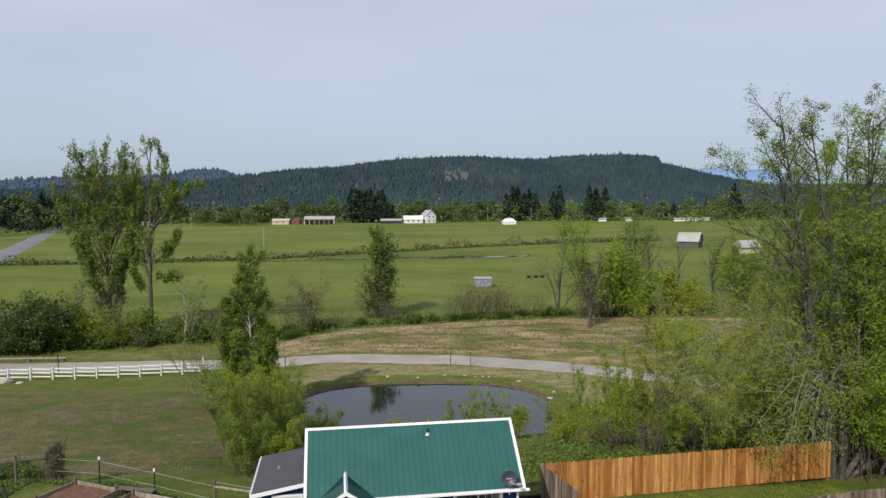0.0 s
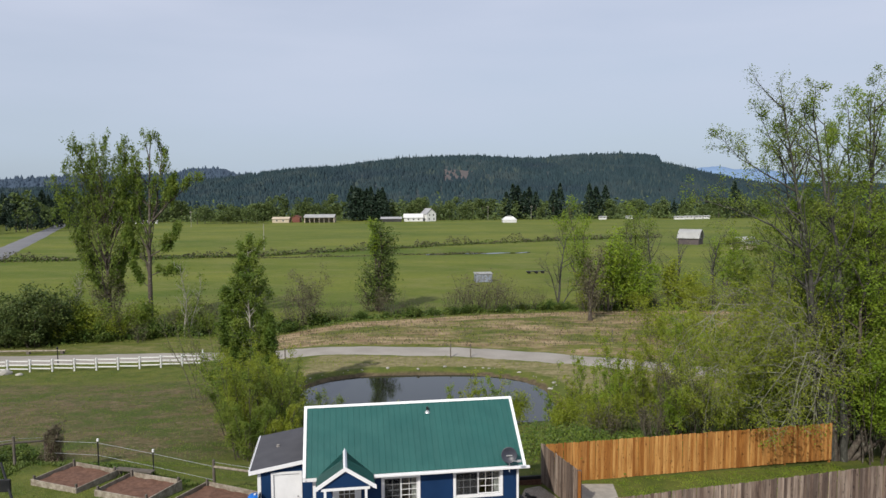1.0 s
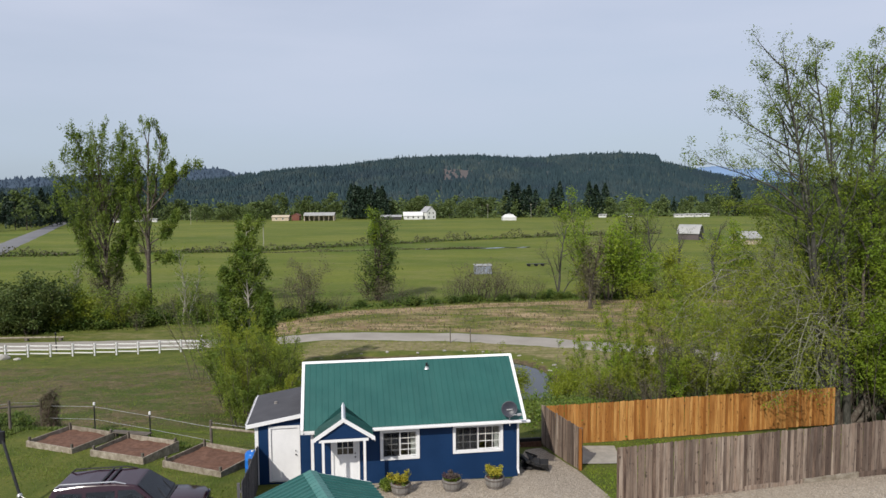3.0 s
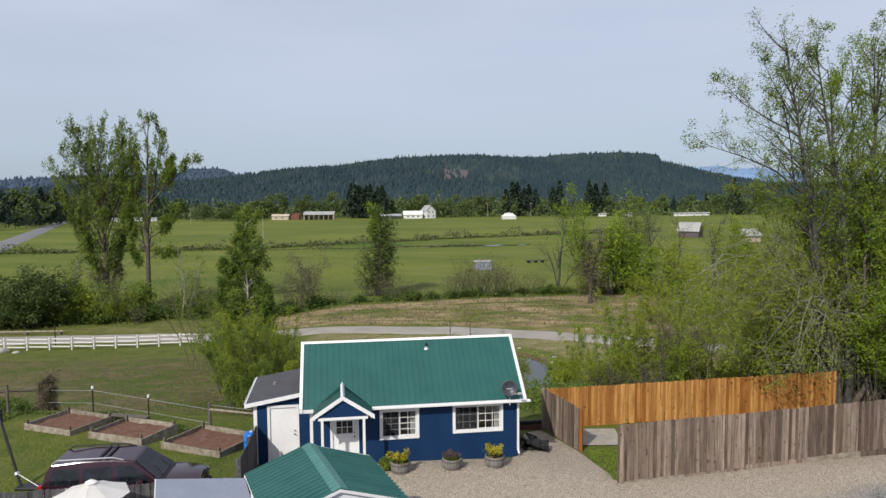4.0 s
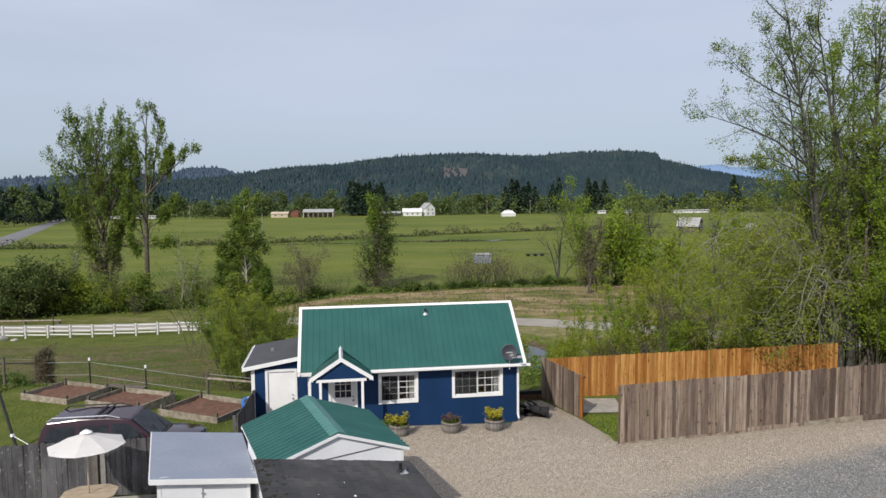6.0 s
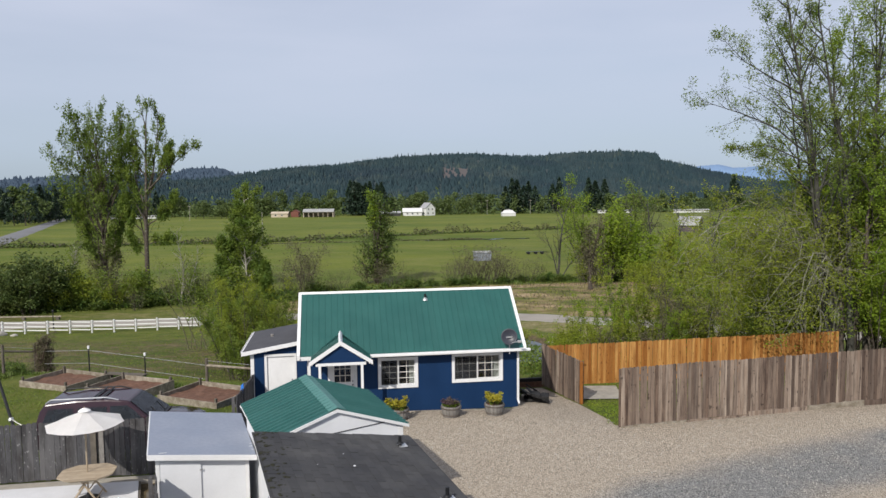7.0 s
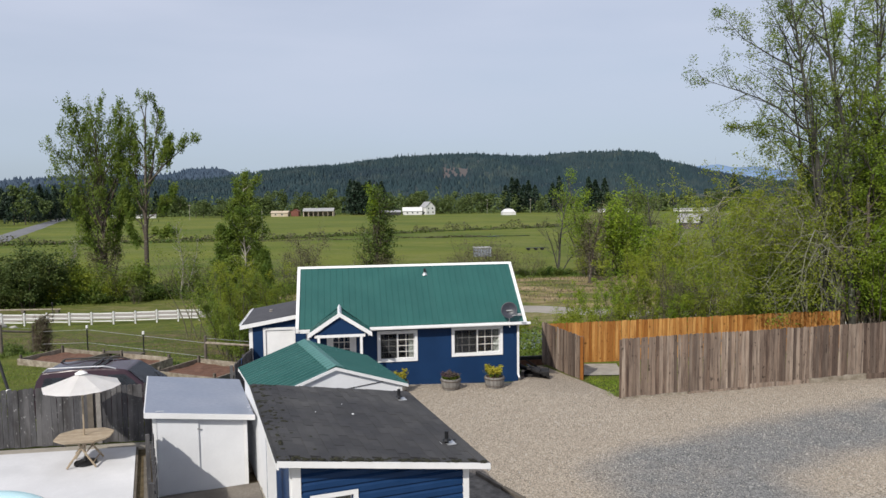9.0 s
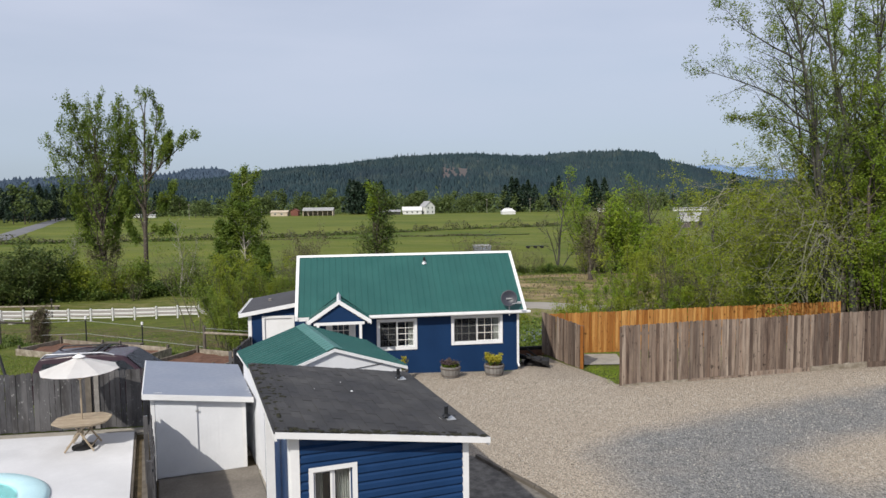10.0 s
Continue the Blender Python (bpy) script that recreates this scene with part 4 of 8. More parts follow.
part("receiver", box(0.20, 0.36, -0.46, -0.38, -0.13, -0.05, 0.01), M["galv"], dish)

# ---- small white garage with a green ribbed roof ----
GX, GZ, GE, GL = 1.73, 2.97, 2.38, 3.30
garage = thing("garage", "small white garage with a green ribbed metal roof", "garage", pose(-3.75, 19.30, 0, 0, 0, 23.6))
part("wall_left", box(-1.60, -1.52, -GL + 0.14, -0.14, -0.1, 2.40), M["white_wall"], garage)
part("wall_right", box(1.52, 1.60, -GL + 0.14, -0.14, -0.1, 2.40), M["white_wall"], garage)
gab = [(-1.60, -0.1), (1.60, -0.1), (1.60, 2.36), (0, 2.90), (-1.60, 2.36)]
part("wall_back", prism(gab, "y", -0.14, -0.06), M["white_wall"], garage)
gfront = part("wall_front", prism(gab, "y", -GL + 0.06, -GL + 0.14), M["white_wall"], garage)
part("cable", rod((-1.30, -GL + 0.045, 2.30), (1.50, -GL + 0.045, 2.52), 0.008, sides=5), M["black_metal"], gfront, "thin dark cable")
part("door_panel", box(-1.2, 1.2, -GL + 0.03, -GL + 0.057, 0.0, 2.1, 0.004), M["white"], gfront)
glen = math.hypot(GX, GZ - GE)
gp = panel_mesh("roof_panel", GL / 16, glen, M["green_metal_old"], 0.055)
for toward, side in ((-90, -1), (90, 1)):
    roof = part("roof", prism([(side * GX, GE - 0.02), (0, GZ - 0.02), (0, GZ - 0.07), (side * GX, GE - 0.07)], "y", -GL + 0.01, -0.01), M["white"], garage)
    for i in range(16):
        y = -i * GL / 16 if side < 0 else -GL + i * GL / 16
        part("roof_panel", gp, None, roof, at=slope_pose(side * GX, y, GE - 0.012, GX, GZ - GE, toward))
    for y in (-GL - 0.02, -0.01):
        part("rake_board", prism([(side * (GX + 0.02), GE - 0.075), (side * (GX + 0.02), GE - 0.004), (0, GZ - 0.004), (0, GZ - 0.075)], "y", y, y + 0.03), M["white"], roof)
for s in (-1, 1):
    bm = prism([(s * 0.20, GZ - 0.030), (0, GZ + 0.045), (0, GZ + 0.03), (s * 0.20, GZ - 0.042)], "y", -GL - 0.02, 0.0)
    part("ridge_cap", bm, M["green_metal_trim"], garage, "faded green ridge cap")
part("corner_board", box(1.50, 1.615, -GL + 0.045, -GL + 0.058, 0.0, 2.33), M["white"], garage)

# ---- blue workshop with a charcoal shingle roof ----
SHOP = pose(-2.32, 10.22, 0, 0, 0, 20)
shop = thing("workshop", "navy lap-sided workshop with a charcoal shingle roof", "outbuilding", SHOP)
SW, SL, SZ, SK = 3.25, 4.40, 3.10, -0.154
slope = math.atan(SK)


def shop_z(x):
    return SZ + SK * x


front = part("wall_front", wall_with_holes(0.22, 2.98, -0.1, 2.5, 0.25, 0.37, [(0.55, 1.10, 1.45, 2.34)]), M["siding_blue"], shop)
part("wall_front_top", prism([(0.22, 2.5), (2.98, 2.5), (2.98, shop_z(2.98) - 0.06), (0.22, shop_z(0.22) - 0.06)], "y", 0.25, 0.37), M["siding_blue"], shop)
part("wall_right", box(2.86, 2.98, 0.37, SL - 0.2, -0.1, 2.56), M["siding_blue"], shop)
part("wall_back", box(0.34, 2.86, SL - 0.32, SL - 0.2, -0.1, 2.6), M["siding_blue"], shop)
part("wall_left", box(0.22, 0.34, 0.37, SL - 0.2, -0.1, shop_z(0.34) - 0.08), M["siding_blue"], shop)
part("inner_floor", box(0.4, 2.8, 0.4, SL - 0.4, -0.05, 0.02), M["post_wood"], shop)
for i in range(22):  # lap boards
    z = -0.05 + i * 0.135
    for a, b in (((0.33, 0.46), (1.19, 2.90)) if 1.30 < z < 2.36 else ((0.33, 2.90),)):
        if z + 0.14 > shop_z(b) - 0.10:
            b = (SZ - 0.10 - z - 0.14) / -SK
        if b - a > 0.1:
            part("board", prism([(0.247, z - 0.004), (0.204, z - 0.004), (0.207, z + 0.070), (0.238, z + 0.104), (0.241, z + 0.130), (0.247, z + 0.130)], "x", a, min(b, 2.90)), M["siding_blue"], front)
for a, b in ((0.20, 0.33), (2.90, 3.0)):
    part("corner_board", box(a, b, 0.195, 0.246, -0.1, shop_z(b) - 0.10), M["white"], shop)
part("corner_board", box(0.180, 0.218, 0.215, 0.36, -0.1, shop_z(0.2) - 0.12), M["white"], shop)
part("post", box(-0.03, 0.10, 1.34, 1.46, 0.0, shop_z(0.1) - 0.07), M["white"], shop, "white post under the eave")
sash_window(shop, 0.46, 1.19, 1.36, 2.42, 0.235, cols=1, rows=1, trim=0.07)
roof = part("roof", prism([(-0.05, shop_z(-0.05)), (SW + 0.045, shop_z(SW + 0.045)), (SW + 0.045, shop_z(SW + 0.045) - 0.03), (-0.05, shop_z(-0.05) - 0.03)], "y", -0.02, SL), M["shingle"], shop)
tilt = Matrix.Translation((0, 0, SZ + 0.002)) @ Matrix.Rotation(-slope, 4, "Y")
cols, lanes = 21, 13
srng = random.Random(5)
sv = [bm_mesh("shingle", box(0, 0.160, 0.004, SL / lanes - 0.006, 0, 0.007 + 0.004 * k), M["shingle"]) for k in range(3)]
for i in range(cols):  # courses run along the slope's foot, tabs side by side
    for j in range(lanes):
        y = ((j + (0.5 if i % 2 else 0)) % lanes) * SL / lanes
        if y + SL / lanes > SL + 0.01:
            y = SL - SL / lanes
        part("shingle", sv[srng.randrange(3)], None, roof, at=tilt @ pose(i * 0.1568, y, 0.006 + 0.003 * srng.random(), 0, srng.uniform(1.0, 2.6), srng.uniform(-0.5, 0.5)))
part("fascia", prism([(-0.03, shop_z(0) - 0.09), (-0.03, shop_z(0) + 0.002), (SW + 0.03, shop_z(SW) + 0.002), (SW + 0.03, shop_z(SW) - 0.09)], "y", -0.035, -0.003), M["white"], shop)
part("fascia", box(-0.035, -0.003, 0.0, SL, SZ - 0.14, SZ - 0.032), M["white"], shop)
part("fascia", box(SW + 0.003, SW + 0.03, 0.0, SL, shop_z(SW) - 0.13, shop_z(SW) - 0.042), M["white"], shop)
for x, y in ((2.86, 3.68), (2.88, 0.90)):
    v = part("roof_vent", rod((0, 0, 0), (0, 0, 0.22), 0.035), M["black_metal"], shop, "black vent pipe on pale flashing", at=pose(x, y, shop_z(x) + 0.01))
    part("flashing", box(-0.14, 0.14, -0.11, 0.11, 0.004, 0.016, 0.003), M["galv"], v)
    part("storm_collar", lathe([(0.06, 0.05), (0.08, 0.06), (0.05, 0.09), (0.035, 0.09)], 10), M["black_metal"], v)
moss = bmesh.new()
mr = random.Random(8)
for i in range(260):
    a = mr.random()
    x, y = (mr.random() * SW, abs(mr.gauss(0, 0.06))) if a < 0.6 else (abs(mr.gauss(0, 0.2)), mr.random() ** 0.7 * SL)
    s = mr.uniform(0.010, 0.038)
    bmesh.ops.create_icosphere(moss, subdivisions=1, radius=s, matrix=Matrix.Translation((x, y, shop_z(x) + 0.016)) @ Matrix.Diagonal((1.4, 1.2, 0.5, 1)))
for x, y, r in ((1.62, 2.45, 0.028), (0.95, 2.5, 0.010), (1.55, 3.1, 0.010)):
    part("leaf_scrap", lathe([(0.0, 0.004), (r, 0.0), (r * 0.8, 0.008), (0.0, 0.012)], 7), M["white_wall"], roof, at=pose(x, y, shop_z(x) + 0.022))
tagged(part("moss", moss, M["moss"], roof, "dark moss clumps"), kind="stuff")

# ---- white garden shed ----
shed = thing("garden_shed", "white board garden shed with a flat pale-grey roof", "shed", pose(-6.65, 15.85, 0, 0, 0, 21.5))


def shed_z(x):
    return 2.09 - 0.145 * x


sfront = part("wall_front", prism([(0.14, 0.0), (2.20, 0.0), (2.20, shed_z(2.2) - 0.05), (0.14, shed_z(0.14) - 0.05)], "y", 0.14, 0.20), M["white_wall"], shed)
part("wall_left", box(0.14, 0.20, 0.20, 3.1, 0.0, shed_z(0.14) - 0.06), M["white_wall"], shed)
part("wall_right", box(2.14, 2.20, 0.20, 3.1, 0.0, shed_z(2.2) - 0.05), M["white_wall"], shed)
part("wall_back", box(0.20, 2.14, 3.04, 3.1, 0.0, shed_z(2.2) - 0.06), M["white_wall"], shed)
part("shed_roof", prism([(0, shed_z(0)), (2.36, shed_z(2.36)), (2.36, shed_z(2.36) - 0.04), (0, shed_z(0) - 0.04)], "y", 0, 3.5), M["shed_roof"], shed, "flat pale grey painted roof")
part("fascia", prism([(-0.02, shed_z(0) - 0.125), (-0.02, shed_z(0) - 0.002), (2.38, shed_z(2.36) - 0.002), (2.38, shed_z(2.36) - 0.125)], "y", -0.028, -0.003), M["white"], shed)
part("fascia", box(-0.028, -0.003, 0.0, 3.5, shed_z(0) - 0.12, shed_z(0) + 0.004), M["white"], shed)
for i in range(10):
    x = 1.30 + i * 0.09
    part("batten", box(x, x + 0.008, 0.1365, 0.139, 0.02, shed_z(x) - 0.06), M["white_wall"], sfront)
door = part("door", box(0.24, 1.12, 0.105, 0.138, 0.08, 1.84, 0.003), M["white_wall"], shed)
part("hasp", box(1.09, 1.16, 0.095, 0.104, 1.52, 1.56), M["galv"], door)
part("sill", box(0.2, 1.16, 0.06, 0.138, 0.0, 0.05), M["post_wood"], shed)
for x in (0.14, 2.12):
    part("corner_board", box(x, x + 0.085, 0.118, 0.138, 0.0, shed_z(x) - 0.06), M["white"], shed)
chips = bmesh.new()
for i, (x, y) in enumerate(((0.22, 0.06), (0.30, 0.09), (2.30, 0.35), (2.27, 0.6), (2.31, 0.8))):
    box(x, x + 0.1 - 0.01 * i, y, y + 0.02, shed_z(x) + 0.002, shed_z(x) + 0.006, bm=chips)
part("bird_lime", chips, M["white"], shed)

apron = thing("shed_apron", "dirty brown concrete apron before the garden shed", "slab", pose(-6.65, 15.85, 0, 0, 0, 21.5), kind="structure")
part("slab", box(0.25, 2.42, -3.4, 0.13, -0.08, 0.055, 0.01), M["dirty_concrete"], apron)
part("grit", box(2.43, 3.30, -3.4, 2.6, -0.08, 0.050), M["path"], apron, "gravel strip")
for x, y, a in ((2.5, -0.35, 20), (2.62, -1.0, 70), (2.5, -1.75, 40)):
    part("rock", rod((-0.07, 0, 0.06), (0.07, 0.02, 0.07), 0.06, 0.045, 7), M["stone"], apron, at=pose(x, y, 0, 0, 0, a))

# ---- fences ----


def picket_meshes(name, mat, height, width=0.138, thick=0.018, kinds=5, seed=1, dog=0.03):
    rng = random.Random(seed)
    out = []
    for k in range(kinds):
        h, lean = height + rng.uniform(-0.5, 0.4) * dog, rng.uniform(-0.006, 0.006)
        w = width * rng.uniform(0.93, 0.995)
        outline = [(-w / 2, 0), (w / 2, 0), (w / 2 + lean, h - dog), (w / 2 - dog + lean, h), (-w / 2 + dog + lean, h - rng.uniform(0, 0.008)), (-w / 2 + lean, h - dog)]
        out.append(bm_mesh(name, prism(outline, "y", -thick / 2, thick / 2), mat))
    return out


def board_fence(label, mat, a, b, top_a, top_b, height, seed=1, step=0.14, kick=False, post_mat=None, dog=0.03):
    """Close-boarded fence from a to b; the tops run from top_a to top_b."""
    a, b = Vector((*a, 0)), Vector((*b, 0))
    d = b - a
    n, ang = max(1, int(d.length / step)), math.degrees(math.atan2(d.y, d.x))
    f = thing("board_fence", label, "fence", pose(a.x, a.y, 0, 0, 0, ang))
    rng = random.Random(seed)
    kinds = picket_meshes("picket", mat, height, seed=seed, dog=dog)
    for i in range(n):
        t = (i + 0.5) / n
        top = top_a + (top_b - top_a) * t
        part("picket", kinds[rng.randrange(5)], None, f, at=pose((i + 0.5) * d.length / n, rng.uniform(-0.010, 0.010), top - height + rng.uniform(-0.015, 0.012), rng.uniform(-0.6, 0.6), rng.uniform(-0.5, 0.5), rng.uniform(-1.2, 1.2)))
    for k in (0.3, height - 0.35):
        part("rail", prism([(0, top_a - height + k), (d.length, top_b - height + k), (d.length, top_b - height + k + 0.09), (0, top_a - height + k + 0.09)], "y", 0.02, 0.06), post_mat or mat, f)
    m = max(1, round(d.length / 2.4))
    for i in range(m + 1):
        t = i / m
        top = top_a + (top_b - top_a) * t
        x = 0.05 + (d.length - 0.1) * t
        part("post", box(x - 0.045, x + 0.045, 0.062, 0.152, top - height - 0.4, top - 0.06), post_mat or mat, f)
    if kick:
        m = max(1, round(d.length / 2.4))
        for i in range(m):
            x0, x1 = i * d.length / m, (i + 1) * d.length / m
            z = top_a + (top_b - top_a) * (i + 0.5) / m - height
            lift = 0.02 if i < 2 else 0.10 + 0.02 * (i % 2)
            bm = bmesh.new()
            cuts = 9
            top = [(x0 + 0.01 + (x1 - x0 - 0.02) * k / cuts, z + lift + rng.uniform(-0.03, 0.012)) for k in range(cuts + 1)]
            prism([(x0 + 0.01, z - 0.2), (x1 - 0.01, z - 0.2)] + top[::-1], "y", -0.055 - 0.02 * (i % 2), -0.014, bm)
            part("kickboard", bm, M["bed_wood"] if i % 3 == 0 else mat, f, "rotted pale kickboard" if i % 3 == 0 else "")
    return f


board_fence("weathered grey-brown board fence along the drive", M["old_wood"], (5.90, 23.50), (27.5, 29.24), 2.05, 1.95, 1.98, 2, kick=True)
board_fence("new honey-coloured cedar board fence", M["cedar"], (4.42, 31.25), (19.05, 34.09), 1.14, 1.12, 1.84, 3)
board_fence("weathered board fence panel beside the yard opening", M["old_wood"], (4.32, 31.1), (5.42, 28.0), 1.27, 1.26, 1.80, 4)
patio_fence = board_fence("dark grey weathered board fence round the patio", M["grey_wood"], (-19.5, 18.05), (-6.0, 20.10), 1.71, 1.73, 1.62, 5)
board_fence("dark grey board fence by the annex", M["grey_wood"], (-6.22, 21.2), (-7.12, 26.9), 1.90, 1.30, 1.75, 6)
board_fence("dark weathered board fence beside the garden shed", M["grey_wood"], (-5.28, 13.1), (-6.50, 15.84), 1.66, 1.68, 1.64, 7, step=0.125, dog=0.006)
part("cap_post", box(-0.06, 0.06, -0.06, 0.06, -1.0, 1.22, 0.006), M["cedar"], thing("gate_post", "orange-brown cedar gate post at the yard opening", "post", pose(5.44, 27.92, 0)))

# pale and brown upright strips on the fence behind the parasol
part("plank", box(10.02, 10.15, -0.045, -0.025, 0.1, 1.69, 0.003), M["barrel"], patio_fence, "pale upright strip on the fence")
part("plank", box(9.80, 9.95, -0.045, -0.025, 0.1, 1.66, 0.003), M["post_wood"], patio_fence, "brown plank nailed on")

# white rail fence along the lane
wf = thing("rail_fence", "white three-rail paddock fence along the lane", "fence")


def rail_line(x):
    return 78.4 + 0.16 * (x + 48.6)


wx = [-63.2 + 2.32 * i for i in range(16)]
for i, x in enumerate(wx):
    y = rail_line(x)
    z = ground_z(x, y)
    tall = 1.42 if x < -29 else 1.9
    bm = box(-0.075, 0.075, -0.075, 0.075, -0.3, tall, 0.008)
    prism([(-0.09, tall), (0.09, tall), (0.0, tall + 0.07)], "y", -0.09, 0.09, bm)
    part("post", bm, M["white_rail"], wf, at=pose(x, y, z))
    if i + 1 < len(wx):
        x2 = wx[i + 1]
        y2 = rail_line(x2)
        z2 = ground_z(x2, y2)
        for h in (0.35, 0.78, 1.22):
            part("rail", prism([(x + 0.07, z + h), (x2 - 0.07, z2 + h), (x2 - 0.07, z2 + h + 0.125), (x + 0.07, z + h + 0.125)], "y", (y + y2) / 2 - 0.06, (y + y2) / 2 - 0.015), M["white_rail"], wf)

# wire fence behind the garden beds
gw = thing("wire_fence", "garden fence of posts and wire strands", "fence")
PTS = [(-24.0, 30.2, "wood"), (-20.6, 32.9, "wood"), (-19.65, 33.85, "wood"), (-16.45, 32.65, "steel"), (-13.3, 31.35, "steel"), (-10.05, 29.85, "wood"), (-7.75, 29.0, "wood")]
for (x, y, kind), nxt in zip(PTS, PTS[1:] + [None]):
    z = ground_z(x, y)
    if kind == "wood":
        part("post", rod((0, 0, -0.3), (0, 0, 1.45), 0.07, 0.06, 9), M["post_wood"], gw, at=pose(x, y, z))
    else:
        p = part("post", box(-0.022, 0.022, -0.022, 0.022, -0.3, 1.25), M["black_metal"], gw, "dark steel post with white cap", at=pose(x, y, z))
        part("cap", box(-0.04, 0.04, -0.04, 0.04, 1.22, 1.36, 0.008), M["white"], p)
    if nxt:
        z2 = ground_z(nxt[0], nxt[1])
        wooden = kind == "wood" and nxt[2] == "wood"
        for h in ((1.15,) if wooden else (0.55, 1.15)):
            if wooden:
                part("rail", rod((x, y, z + h), (nxt[0], nxt[1], z2 + h), 0.055, 0.05, 7), M["post_wood"] if x < -15 else M["bed_wood"], gw)
            else:
                part("wire", rod((x, y, z + h), (nxt[0], nxt[1], z2 + h), 0.008, None, 5), M["galv"], gw)
        if wooden:
            part("wire", rod((x, y, z + 1.35), (nxt[0], nxt[1], z2 + 1.3), 0.007, None, 5), M["galv"], gw)

# low posts along the lane by the pond
lp = thing("post_rail", "slim dark posts with a low bar beside the lane", "fence")
for x, y in ((0.6, 80.2), (2.9, 80.2), (-18.6, 81.0), (21.0, 88.0)):
    part("post", box(-0.06, 0.06, -0.06, 0.06, -0.3, 1.6), M["post_wood"], lp, at=pose(x, y, ground_z(x, y)))

# ---- plants ----


def tubes_mesh(name, paths, mat):
    """Tapered tubes along branch lines; paths: (points, radii, sides)."""
    verts, faces, base = [], [], 0
    for pts, radii, sides in paths:
        p = np.array(pts)
        d = np.gradient(p, axis=0)
        d /= np.linalg.norm(d, axis=1)[:, None] + 1e-9
        u = np.cross(d, (0.31, 0.87, 0.39))
        u /= np.linalg.norm(u, axis=1)[:, None] + 1e-9
        w = np.cross(d, u)
        a = 6.2832 * np.arange(sides) / sides
        r = np.array(radii)[:, None, None]
        verts.append((p[:, None] + r * (np.cos(a)[None, :, None] * u[:, None] + np.sin(a)[None, :, None] * w[:, None])).reshape(-1, 3))
        i, k = np.meshgrid(np.arange(len(p) - 1), np.arange(sides), indexing="ij")
        k2 = (k + 1) % sides
        faces.append((base + np.stack([i * sides + k, i * sides + k2, (i + 1) * sides + k2, (i + 1) * sides + k], -1)).reshape(-1, 4))
        base += len(p) * sides
    v, f = np.concatenate(verts), np.concatenate(faces)
    me = bpy.data.meshes.new(name)
    me.vertices.add(len(v))
    me.vertices.foreach_set("co", v.reshape(-1))
    me.loops.add(len(f) * 4)
    me.loops.foreach_set("vertex_index", f.reshape(-1))
    me.polygons.add(len(f))
    me.polygons.foreach_set("loop_start", np.arange(0, len(f) * 4, 4))
    me.polygons.foreach_set("use_smooth", [True] * len(f))
    me.materials.append(mat)
    me.update(calc_edges=True)
    return me


def leaves_mesh(name, at, size, mat, rng, thin=0.5, droop=0.0):
    """One folded leaf or leaf spray at each place."""
    n = len(at)
    a = rng.normal(size=(n, 3))
    a[:, 2] = a[:, 2] * 0.7 - droop
    a /= np.linalg.norm(a, axis=1)[:, None]
    b = np.cross(rng.normal(size=(n, 3)) * 0.8 + np.array((0.0, -0.35, 0.85)), a)  # blades turn their faces to the light
    b /= np.linalg.norm(b, axis=1)[:, None] + 1e-9
    c = np.cross(a, b)
    s = (size * (0.6 + 0.8 * rng.random(n)))[:, None]
    v = np.empty((n, 4, 3))
    v[:, 0] = at - a * s
    v[:, 1] = at + b * s * thin + c * s * 0.16
    v[:, 2] = at + a * s
    v[:, 3] = at - b * s * thin + c * s * 0.16
    me = bpy.data.meshes.new(name)
    me.vertices.add(n * 4)
    me.vertices.foreach_set("co", v.reshape(-1))
    me.loops.add(n * 4)
    me.loops.foreach_set("vertex_index", np.arange(n * 4))
    me.polygons.add(n)
    me.polygons.foreach_set("loop_start", np.arange(0, n * 4, 4))
    me.materials.append(mat)
    me.update(calc_edges=True)
    return me


def branch(rng, start, way, length, r, levels, paths, tips, k=0, up=0.12, wob=0.16):
    """Grows one branch and its children; tips collects places for leaves."""
    n = (8, 4, 2, 2)[min(k, 3)]
    pts, d = [np.array(start, float)], np.array(way, float)
    d /= np.linalg.norm(d)
    for i in range(n):
        d = d + rng.normal(size=3) * wob * (0.5 if k == 0 else 1) + np.array((0, 0, up if k else 0.05))
        d /= np.linalg.norm(d)
        pts.append(pts[-1] + d * length / n)
    paths.append((pts, [max(0.004, r * (1 - 0.82 * i / n)) for i in range(n + 1)], (7, 5, 3, 3)[min(k, 3)]))
    offshoots(rng, pts, length, r, levels, paths, tips, k, up, wob)


def offshoots(rng, pts, length, r, levels, paths, tips, k, up, wob):
    n = len(pts) - 1
    last = k + 1 >= len(levels)
    if last:
        for i in range(1, n + 1):
            tips.append(pts[i])
        return
    count, frac, ang, lo = levels[k + 1]
    for j in range(count):
        t = lo + (1 - lo) * (j + rng.random()) / count
        i = min(int(t * n), n - 1)
        p = pts[i] + (pts[i + 1] - pts[i]) * (t * n - i)
        dd = (pts[i + 1] - pts[i]) / np.linalg.norm(pts[i + 1] - pts[i])
        side = np.cross(dd, rng.normal(size=3))
        side /= np.linalg.norm(side) + 1e-9
        a = radians(ang * (0.7 + 0.6 * rng.random()))
        branch(rng, p, dd * math.cos(a) + side * math.sin(a), length * frac * (1.15 - 0.65 * t) * (0.7 + 0.6 * rng.random()), r * (0.42 - 0.2 * t), levels, paths, tips, k + 1, up, wob)


